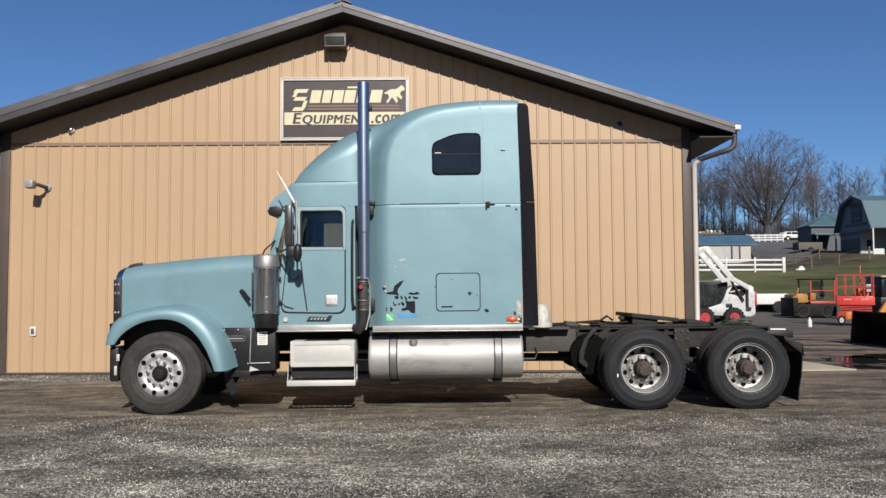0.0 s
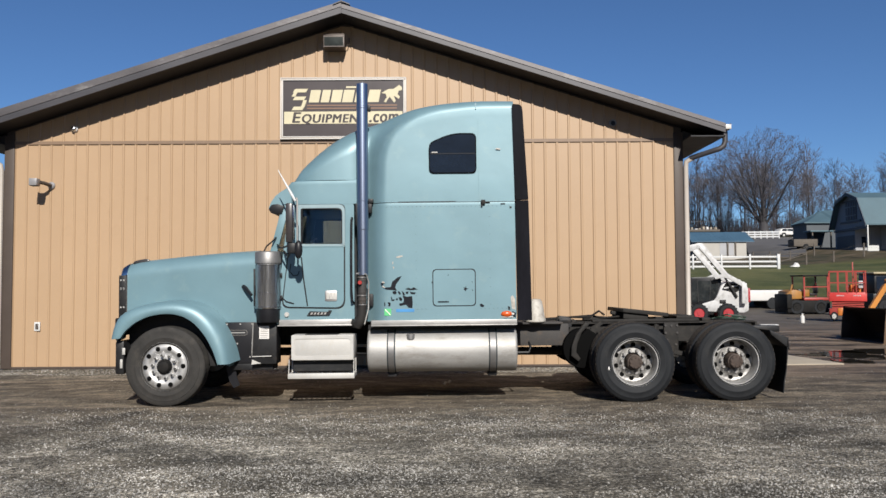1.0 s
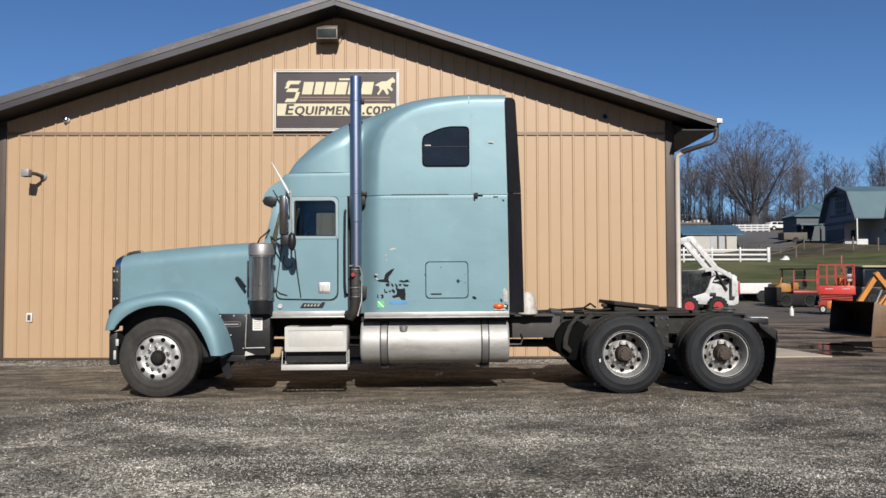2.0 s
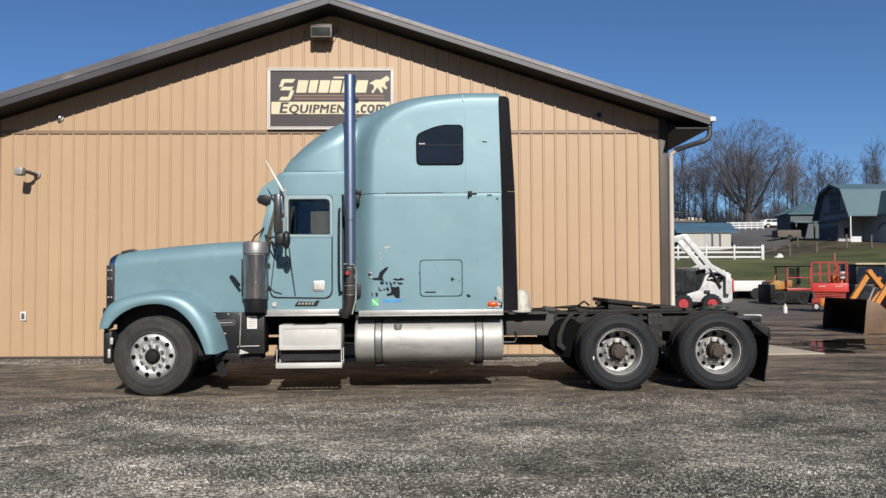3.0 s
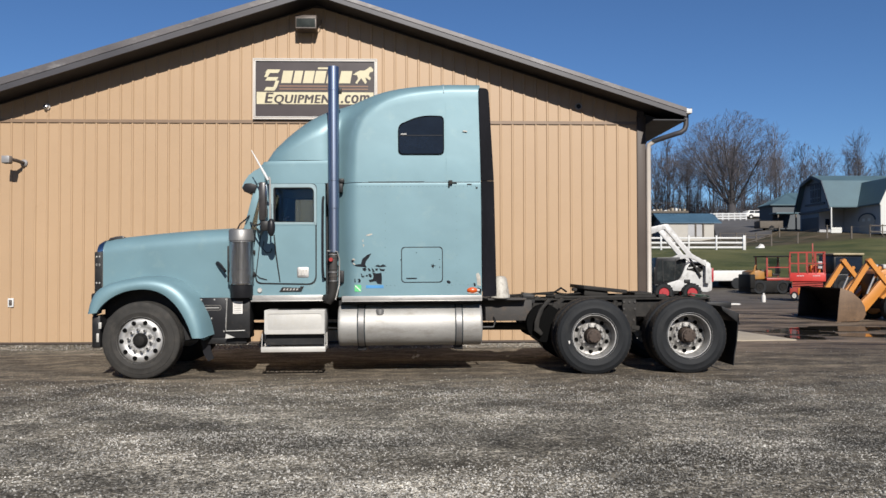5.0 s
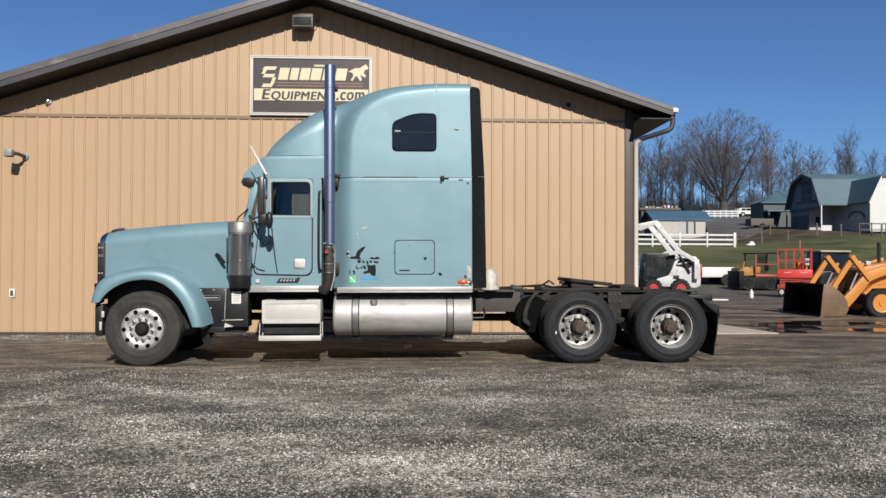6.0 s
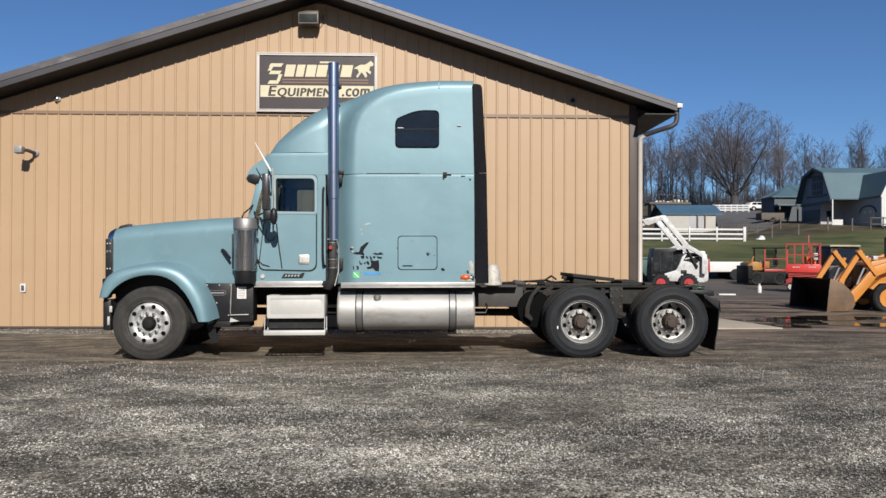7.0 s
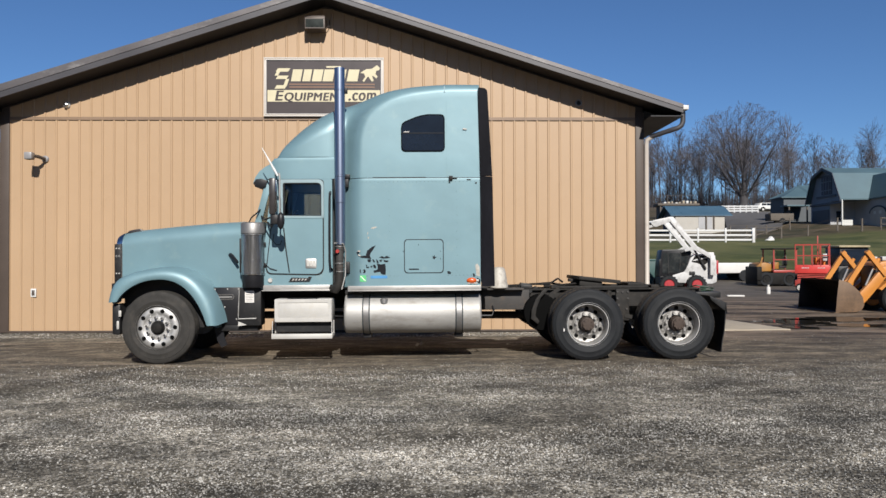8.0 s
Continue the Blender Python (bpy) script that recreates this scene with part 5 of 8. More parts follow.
def truck_stack():
    x, y = 2.592, 0.13
    bm = bmesh.new()
    lathe(bm, [(0.074, 2.30), (0.076, 2.31), (0.076, 4.265), (0.07, 4.265), (0.07, 3.6), (0.0, 3.6)], 28, "Z", (x, y, 0))
    s = part("exhaust_pipe", bm, M_STACK, TRUCK, "tall blued steel exhaust stack", angle=8)
    bm = bmesh.new()
    lathe(bm, [(0.07, 1.70), (0.072, 2.32), (0.0, 2.32)], 28, "Z", (x, y, 0))
    part("muffler_shell", bm, M_STACK, s, "blued lower stack section")
    bm = bmesh.new()
    lathe(bm, [(0.052, 1.28), (0.056, 1.40), (0.056, 1.72), (0.05, 1.74)], 20, "Z", (x - 0.012, y, 0))
    for z in (1.36, 1.46, 1.62):
        lathe(bm, [(0.06, z), (0.063, z + 0.01), (0.06, z + 0.02)], 20, "Z", (x - 0.012, y, 0))
    part("heat_guard", bm, M_DUSTBOX, s)
    bm = bmesh.new()
    for z in (1.30, 1.42, 1.66, 1.72):
        lathe(bm, [(0.057, z), (0.066, z + 0.003), (0.066, z + 0.013), (0.057, z + 0.016)], 20, "Z", (x - 0.012, y, 0))
    pieces("guard_clamp", bm, M_STRAP, s)
    bm = bmesh.new()
    tube(bm, [(x - 0.015, y, 1.32), (x - 0.02, y, 1.18), (x - 0.03, y - 0.01, 1.10), (x - 0.07, y, 1.05), (x - 0.13, y + 0.1, 1.06), (x - 0.16, y + 0.4, 1.1)], 0.064, 14)
    part("elbow", bm, M_GREASE, s)
    bm = bmesh.new()
    tube(bm, [(x - 0.09, y - 0.03, 1.72), (x + 0.05, y - 0.07, 1.71), (x + 0.075, y - 0.02, 1.60), (x + 0.07, y - 0.03, 1.25), (x + 0.02, y - 0.05, 1.05)], 0.009, 6)
    part("guard_rod", bm, M_ALU, s)
    bm = boxes((x + 0.06, x + 0.14, y, y + 0.14, 2.66, 2.72), (x + 0.05, x + 0.12, y + 0.02, y + 0.16, 2.53, 2.66), (x - 0.1, x - 0.06, y, y + 0.1, 2.36, 2.66), bevel=0.008)
    part("bracket", bm, M_BLACK, s)
    bm = boxes((x + 0.06, x + 0.13, y + 0.04, y + 0.16, 1.28, 1.45), bevel=0.015)
    part("bracket", bm, M_BLACK, s)
    bm = bmesh.new()
    for z in (2.68, 3.93):
        lathe(bm, [(0.077, z), (0.081, z + 0.004), (0.081, z + 0.026), (0.077, z + 0.03)], 28, "Z", (x, y, 0))
    pieces("clamp", bm, M_STACK, s)
    bm = boxes((x + 0.07, x + 0.11, y - 0.02, y + 0.06, 3.9, 3.98), bevel=0.006)
    part("bracket", bm, M_BLACK, s)
    bm = bmesh.new()
    lathe(bm, [(0.026, 0.034), (0.028, 0.055), (0.0, 0.03)], 14, "Y", (x - 0.035, 0, 1.60))
    part("reflector", bm, M_RED, s, "small red reflector")


def truck_side_gear():
    # chrome air cleaner
    x, y, r = 1.312, 0.21, 0.172
    bm = bmesh.new()
    lathe(bm, [(0.0, 1.85), (r, 1.85), (r, 1.70), (r, 1.50), (r, 1.275), (0.164, 1.266), (0.0, 1.266)], 48, "Z", (x, y, 0))
    ac = part("air_cleaner", bm, M_CANISTER, TRUCK, "tall chrome air cleaner canister", angle=20)
    bm = bmesh.new()
    lathe(bm, [(0.0, 2.034), (0.15, 2.03), (0.165, 2.024), (r + 0.003, 2.012), (r + 0.003, 1.872), (0.162, 1.868), (0.162, 1.852)], 48, "Z", (x, y, 0))
    part("top_cap", bm, M_STRAP_DARK, ac, "domed chrome top cap", angle=40)
    bm = bmesh.new()
    lathe(bm, [(0.156, 1.27), (0.156, 1.10), (0.15, 1.085), (0.0, 1.08)], 28, "Z", (x, y, 0))
    part("lower_cup", bm, M_BLACKPLASTIC, ac)
    bm = boxes((1.12, 1.14, 0.18, 0.4, 1.30, 1.80), (1.482, 1.50, 0.18, 0.3, 1.38, 1.44), (1.482, 1.5, 0.18, 0.3, 1.68, 1.74), bevel=0.004)
    pieces("mount_bracket", bm, M_BLACK, ac)
    bm = bmesh.new()
    for z in (1.29, 1.475, 1.845):
        lathe(bm, [(r + 0.001, z - 0.009), (r + 0.004, z - 0.007), (r + 0.004, z + 0.007), (r + 0.001, z + 0.009)], 40, "Z", (x, y, 0))
    pieces("band", bm, M_CANISTER, ac)
    bm = bmesh.new()
    tube(bm, [(1.49, 0.2, 1.42), (1.56, 0.18, 1.36), (1.66, 0.185, 1.33)], 0.007, 6)
    part("hose", bm, M_BLACK, ac)
    # two-tier aluminium step box
    bm = boxes((1.65, 2.472, 0.03, 0.45, 0.585, 0.918), bevel=0.012)
    st = part("battery_box", bm, M_ALU_DULL, TRUCK, "bright aluminium battery box")
    bm = bmesh.new()
    ring_panel(bm, rounded(1.655, 2.467, 0.592, 0.912, 0.02), rounded(1.695, 2.427, 0.645, 0.868, 0.03), 0.021, 0.031)
    part("box_rim", bm, M_ALU_DULL, st, flat=True)
    bm = boxes((1.83, 2.26, 0.04, 0.3, 0.917, 0.925))
    part("tread_pad", bm, M_BLACK, st)
    bm = boxes((1.615, 2.485, -0.024, 0.03, 0.352, 0.422), (1.615, 2.485, 0.225, 0.28, 0.37, 0.42), (1.615, 1.645, 0.03, 0.225, 0.372, 0.418), (2.455, 2.485, 0.03, 0.225, 0.372, 0.418), bevel=0.006)
    lo = part("lower_step", bm, M_ALU_DULL, TRUCK, "aluminium lower cab step")
    bm = boxes(*[(1.69 + i * 0.07, 1.70 + i * 0.07, 0.03, 0.225, 0.38, 0.412) for i in range(11)])
    part("tread", bm, M_ALU, lo)
    bm = bmesh.new()
    for xx in (1.625, 2.475):
        bar(bm, (xx, 0.03, 0.60), (xx, -0.005, 0.40), 0.008, 0.012)
        bar(bm, (xx, 0.25, 0.60), (xx, 0.25, 0.40), 0.012, 0.012)
    pieces("step_bracket", bm, M_ALU_DULL, lo)
    bm = boxes((1.66, 2.45, 0.12, 0.4, 0.44, 0.58))
    part("box_underside", bm, M_BLACK, st)
    bm = bmesh.new()
    tube(bm, [(2.48, 0.2, 0.66), (2.56, 0.2, 0.655), (2.62, 0.24, 0.65)], 0.012, 6)
    part("cable", bm, M_BLACK, st)
    # round fuel tank with straps and filler cap
    for side in (0, 1):
        yc, zc, R = (0.40 if not side else 2 * YC - 0.40), 0.682, 0.292
        bm = bmesh.new()
        lathe(bm, [(0.0, 2.632), (0.22, 2.632), (0.275, 2.638), (0.288, 2.65), (R, 2.665), (R, 2.69), (R, 4.575), (R, 4.60), (0.288, 4.618), (0.275, 4.63), (0.22, 4.636), (0.0, 4.636)], 56, "X", (0, yc, zc))
        tk = part("fuel_tank", bm, M_ALU, TRUCK, "brushed aluminium round fuel tank")
        for a in (2.955, 4.308):
            bm = bmesh.new()
            lathe(bm, [(R + 0.001, a - 0.056), (R + 0.004, a - 0.055), (R + 0.004, a + 0.055), (R + 0.001, a + 0.056)], 56, "X", (0, yc, zc))
            sp = part("tank_strap", bm, M_SEAL, tk, "dark rubber strap liner")
            bm = bmesh.new()
            lathe(bm, [(R + 0.003, a - 0.041), (R + 0.009, a - 0.038), (R + 0.009, a + 0.038), (R + 0.003, a + 0.041)], 56, "X", (0, yc, zc))
            part("strap_band", bm, M_STRAP_DARK, sp, "dull steel strap band")
            bm = boxes((a - 0.06, a + 0.06, yc - 0.05 if not side else yc - 0.3, yc + 0.3 if not side else yc + 0.05, 0.33, 0.41), bevel=0.004)
            part("tank_bracket", bm, M_BLACK, tk)
        bm = bmesh.new()
        lathe(bm, [(0.056, 0.84), (0.056, 0.90), (0.048, 0.91), (0.0, 0.913)], 16, "Z", (3.215, yc - 0.215 if not side else yc + 0.215, 0))
        part("filler_cap", bm, M_STRAP_DARK, tk)
    bm = boxes((2.64, 4.62, 0.3, 0.8, 0.965, 1.03))
    part("under_sleeper_beam", bm, M_BLACK, TRUCK)
    bm = bmesh.new()
    tube(bm, [(4.63, 0.3, 0.64), (4.80, 0.3, 0.64), (4.82, 0.3, 0.72), (4.82, 0.5, 0.76)], 0.016, 8)
    part("fuel_line", bm, M_BLACK, TRUCK)


def truck_chassis():
    bm = boxes((-0.5, 8.02, 0.80, 0.875, 0.99, 1.012), (-0.5, 8.02, 0.80, 0.875, 0.738, 0.76), (-0.5, 8.02, 0.865, 0.876, 0.738, 1.012))
    part("frame_rail", bm, M_GREASE, TRUCK, "greasy steel frame rail", flat=True)
    bm = boxes((-0.5, 8.02, 1.565, 1.64, 0.99, 1.012), (-0.5, 8.02, 1.565, 1.64, 0.738, 0.76), (-0.5, 8.02, 1.565, 1.576, 0.738, 1.012))
    part("frame_rail", bm, M_GREASE, TRUCK, "greasy steel frame rail", flat=True)
    for x in (1.2, 4.9, 5.55, 6.83, 7.9):
        bm = boxes((x - 0.06, x + 0.06, 0.876, 1.565, 0.76, 0.99), bevel=0.006)
        part("crossmember", bm, M_GREASE, TRUCK)
    # side box on the rail behind the sleeper
    bm = boxes((4.66, 5.40, 0.70, 0.80, 0.70, 1.0), bevel=0.008)
    part("rail_box", bm, M_DUSTBOX, TRUCK, "dusty brown steel box on the frame rail")
    bm = boxes((4.66, 5.30, 0.55, 1.9, 1.005, 1.03), bevel=0.004)
    part("deck_plate", bm, M_DUSTBOX, TRUCK)
    for x, z in ((5.32, 0.98), (5.37, 0.9), (5.32, 0.84), (5.42, 0.98)):
        bm = bmesh.new()
        lathe(bm, [(0.03, 0.74), (0.032, 0.80)], 10, "Y", (x, 0, z))
        part("valve", bm, M_BLACK, TRUCK)
    # coupling canister behind the sleeper
    bm = bmesh.new()
    lathe(bm, [(0.13, 1.03), (0.14, 1.04), (0.14, 1.07), (0.125, 1.12), (0.115, 1.20), (0.095, 1.31), (0.07, 1.345), (0.0, 1.355)], 24, "Z", (4.93, 0.62, 0))
    part("canister", bm, M_GRIMY, TRUCK, "dusty grey metal canister")
    bm = boxes((5.28, 5.46, 0.80, 0.95, 1.012, 1.07), bevel=0.01)
    part("battery_tray", bm, M_BLACK, TRUCK)
    bm = bmesh.new()
    slab(bm, [(5.24, 1.02), (5.31, 1.10), (5.44, 1.085), (5.45, 1.02)], 0.9, 1.15, 0.004)
    part("bracket", bm, M_BLACK, TRUCK)
    # air hoses
    for pts in ([(5.1, 0.9, 1.05), (5.5, 1.0, 1.08), (5.75, 1.05, 1.07), (5.9, 1.1, 1.16), (5.98, 1.1, 1.1)], [(5.0, 1.3, 1.04), (5.4, 1.25, 1.06), (5.8, 1.2, 1.09), (6.0, 1.15, 1.05)], [(5.9, 0.95, 1.06), (6.2, 0.9, 1.09), (6.6, 0.95, 1.06)]):
        bm = bmesh.new()
        tube(bm, pts, 0.016, 8)
        part("air_hose", bm, M_TAR, TRUCK)
    # fifth wheel: sloping plate with throat and ramps on a slide base
    bm = bmesh.new()
    slab(bm, [(6.12, 0.86), (6.18, 0.78), (6.55, 0.78), (6.84, 0.86), (6.86, 1.10), (6.46, 1.17), (6.46, 1.27), (6.86, 1.34), (6.84, 1.58), (6.55, 1.66), (6.18, 1.66), (6.12, 1.58)], 0.0, 0.055, 0.008, "XY")
    fw = part("fifth_wheel", bm, M_GREASE, TRUCK, "greasy tilted fifth wheel plate")
    fw.matrix_basis = Matrix.Translation((5.98, 0, 1.172)) @ pose(0, 0, 0, 0, 6.5, 0) @ Matrix.Translation((-5.98, 0, 0))
    bm = boxes((6.2, 6.55, 0.82, 0.9, -0.09, 0.0), (6.2, 6.55, 1.54, 1.62, -0.09, 0.0), (6.05, 6.5, 0.95, 1.05, -0.05, 0.0), bevel=0.01)
    pieces("pivot_bracket", bm, M_GREASE, fw)
    bm = boxes((5.75, 7.25, 0.79, 0.90, 1.012, 1.05), (5.75, 7.25, 1.54, 1.65, 1.012, 1.05), bevel=0.004)
    pieces("slide_rail", bm, M_GREASE, TRUCK)
    bm = boxes((6.95, 7.2, 0.85, 1.6, 1.05, 1.09), (7.3, 7.42, 0.82, 1.0, 1.012, 1.06), bevel=0.006)
    part("slide_stop", bm, M_GREASE, TRUCK)
    # suspension: hangers, shocks, torque arms between the axles
    bm = bmesh.new()
    for yy in (0.70, 1.74):
        box(bm, 6.72, 6.92, yy - 0.03, yy + 0.03, 0.52, 1.0, 0.01)
        bar(bm, (6.17, yy, 0.45), (6.80, yy, 0.60), 0.08, 0.06)
        bar(bm, (7.49, yy, 0.45), (6.85, yy, 0.60), 0.08, 0.06)
        bar(bm, (5.55, yy, 0.62), (6.17, yy, 0.45), 0.07, 0.06)
        tube(bm, [(6.45, yy - 0.06, 0.45), (6.62, yy - 0.04, 0.98)], 0.035, 8)
        tube(bm, [(7.77, yy - 0.06, 0.45), (7.9, yy - 0.04, 0.98)], 0.035, 8)
        slab(bm, [(5.60, 1.03), (5.47, 0.86), (5.41, 0.70), (5.40, 0.57), (5.50, 0.49), (5.53, 0.53), (5.47, 0.62), (5.49, 0.74), (5.55, 0.88), (5.66, 1.0)], yy - 0.19, yy - 0.11, 0.012)
    pieces("suspension", bm, M_GREASE, TRUCK)
    bm = bmesh.new()
    for yy in (0.66, 1.78):
        lathe(bm, [(0.23, yy - 0.05), (0.27, yy - 0.04), (0.28, yy + 0.0), (0.28, yy + 0.1)], 28, "Y", (5.58, 0, 0.66))
    pieces("air_bellows", bm, M_HOLE, TRUCK)
    for x, z in ((6.74, 0.96), (6.82, 0.96), (6.90, 0.96), (6.74, 0.86), (6.90, 0.86), (6.76, 0.76), (6.88, 0.7)):
        bm = bmesh.new()
        lathe(bm, [(0.017, 0.655), (0.019, 0.67)], 6, "Y", (x, 0, z))
        part("bolt", bm, M_DUSTBOX, TRUCK)
    bm = bmesh.new()
    slab(bm, [(5.62, 0.55), (5.72, 0.60), (5.72, 0.75), (5.80, 0.95), (5.87, 1.0), (5.83, 1.03), (5.70, 0.95), (5.63, 0.75)], 0.62, 0.66)
    part("torque_arm", bm, M_GREASE, TRUCK)
    bm = bmesh.new()
    tube(bm, [(1.1, YC, 0.62), (5.9, YC, 0.58)], 0.06, 12)
    part("drive_shaft", bm, M_GREASE, TRUCK)
    bm = boxes((0.2, 1.15, 0.9, 1.54, 0.45, 1.0), (1.15, 1.9, 0.95, 1.49, 0.76, 1.0), bevel=0.05)
    part("engine_sump", bm, M_BLACK, TRUCK)
    # rear mud flaps on bent hangers
    for y0, y1 in ((0.02, 0.62), (1.82, 2.42)):
        bm = bmesh.new()
        slab(bm, [(7.93, 0.92), (8.17, 0.82), (8.19, 0.66), (8.175, 0.68), (7.95, 0.86)], y0, y1, 0.006)
        h = part("flap_hanger", bm, M_BLACK, TRUCK)
        bm = bmesh.new()
        loft(bm, [[(a, y0, z), (a, y1, z), (a + 0.012, y1, z), (a + 0.012, y0, z)] for a, z in ((8.165, 0.82), (8.15, 0.6), (8.13, 0.4), (8.10, 0.25), (8.085, 0.1))])
        part("mud_flap", bm, M_RUBBER, h, "limp black rubber mud flap")
    bm = boxes((7.92, 8.3, 0.6, 0.8, 0.86, 0.95), (7.92, 8.3, 1.64, 1.84, 0.86, 0.95), bevel=0.01)
    pieces("hanger_arm", bm, M_BLACK, TRUCK)
    bm = boxes((8.02, 8.05, 0.75, 1.7, 0.74, 1.0), bevel=0.006)
    part("end_plate", bm, M_GREASE, TRUCK)


truck_sleeper()
truck_cab()
truck_mirror()
truck_hood()
truck_fenders()
truck_wheels()
truck_stack()
truck_side_gear()
truck_chassis()


# ---- things on the gable wall ----
M_LAMP_GLASS = mat("cloudy_floodlight_glass", (0.0197, 0.0236, 0.0223), 0.6, 0, 0.3, 6, 40, 0, (0.0655, 0.0655, 0.0622), 0.2, spec=0.1)
M_LAMP_BODY = mat("weathered_bronze_lamp_metal", (0.0655, 0.0524, 0.0445), 0.5, 0.2, 0.2, 6, 50)
M_GREYLAMP = mat("grey_lamp_metal", (0.2358, 0.2292, 0.2292), 0.45, 0.2, 0.1, 6, 50)


def wall_floodlight():
    t = thing("floodlight", "weathered bronze box floodlight under the roof peak", "wall lamp", m=Matrix.Translation((1.56, WY, 6.27)))
    bm = bmesh.new()
    slab(bm, [(-0.05, -0.12), (-0.30, -0.10), (-0.32, 0.10), (-0.28, 0.17), (-0.04, 0.15)], -0.205, 0.205, 0.012, "YZ")
    b = part("housing", bm, M_LAMP_BODY, t)
    bm = boxes((-0.18, 0.18, -0.325, -0.312, -0.08, 0.09), bevel=0.004)
    part("lens", bm, M_LAMP_GLASS, b, "cloudy glass lens")
    bm = boxes((-0.195, 0.195, -0.322, -0.31, 0.09, 0.105), (-0.195, 0.195, -0.322, -0.31, -0.1, -0.08))
    part("lens_frame", bm, M_LAMP_BODY, b)
    bm = boxes((-0.08, 0.08, -0.06, 0.0, -0.07, 0.09), bevel=0.008)
    part("mount", bm, M_BROWN, t)
    bm = bmesh.new()
    tube(bm, [(0.2, -0.1, -0.05), (0.25, -0.09, 0.0), (0.265, -0.03, 0.08), (0.26, -0.012, 0.16)], 0.009, 6)
    part("conduit", bm, M_BROWN, t)


def wall_swivel_lamp():
    t = thing("security_lamp", "small grey box lamp on a jointed arm", "wall lamp", m=Matrix.Translation((-3.965, WY, 3.56)))
    bm = bmesh.new()
    lathe(bm, [(0.07, 0.0), (0.07, -0.03), (0.045, -0.05), (0.0, -0.05)], 18, "Y")
    part("mount", bm, M_GREYLAMP, t)
    bm = bmesh.new()
    tube(bm, [(0, -0.03, 0), (0, -0.12, 0.0), (-0.04, -0.24, 0.02), (-0.11, -0.34, 0.03)], 0.035, 10)
    part("arm", bm, M_LAMP_BODY, t)
    bm = boxes((-0.21, -0.06, -0.48, -0.33, -0.05, 0.085), bevel=0.01)
    h = part("head", bm, M_GREYLAMP, t)
    bm = boxes((-0.195, -0.075, -0.47, -0.34, -0.058, -0.05))
    part("lens", bm, M_LAMP_GLASS, h)


def wall_small_things():
    t = thing("outlet_box", "white weatherproof outlet box low on the wall", "outlet", m=Matrix.Translation((-4.19, WY, 0.83)))
    bm = boxes((-0.055, 0.055, -0.035, 0.0, -0.085, 0.085), bevel=0.006)
    b = part("cover", bm, M_WHITEPLASTIC, t)
    bm = boxes((-0.03, 0.03, -0.042, -0.034, -0.055, 0.055), bevel=0.003)
    part("flap", bm, M_LAMP_BODY, b)
    t = thing("dome_camera", "small white dome camera under the roof overhang", "camera", m=Matrix.Translation((-3.53, WY, 4.66)))
    bm = bmesh.new()
    lathe(bm, [(0.065, 0.0), (0.065, -0.035), (0.058, -0.05)], 18, "Y")
    b = part("ring", bm, M_WHITEPLASTIC, t)
    bm = bmesh.new()
    lathe(bm, [(0.055, -0.045), (0.045, -0.085), (0.02, -0.1), (0.0, -0.102)], 18, "Y")
    part("dome", bm, M_CHROME, b)
    t = thing("wall_vent", "round dark vent with a grey rim high on the wall", "vent", m=Matrix.Translation((6.96, WY, 4.72)))
    bm = bmesh.new()
    lathe(bm, [(0.05, 0.0), (0.07, 0.0), (0.07, -0.04), (0.06, -0.05), (0.045, -0.04)], 20, "Y", closed=True)
    b = part("rim", bm, M_GREYLAMP, t)
    bm = bmesh.new()
    lathe(bm, [(0.048, -0.02), (0.0, -0.025)], 20, "Y")
    part("mouth", bm, M_BLACK, b)


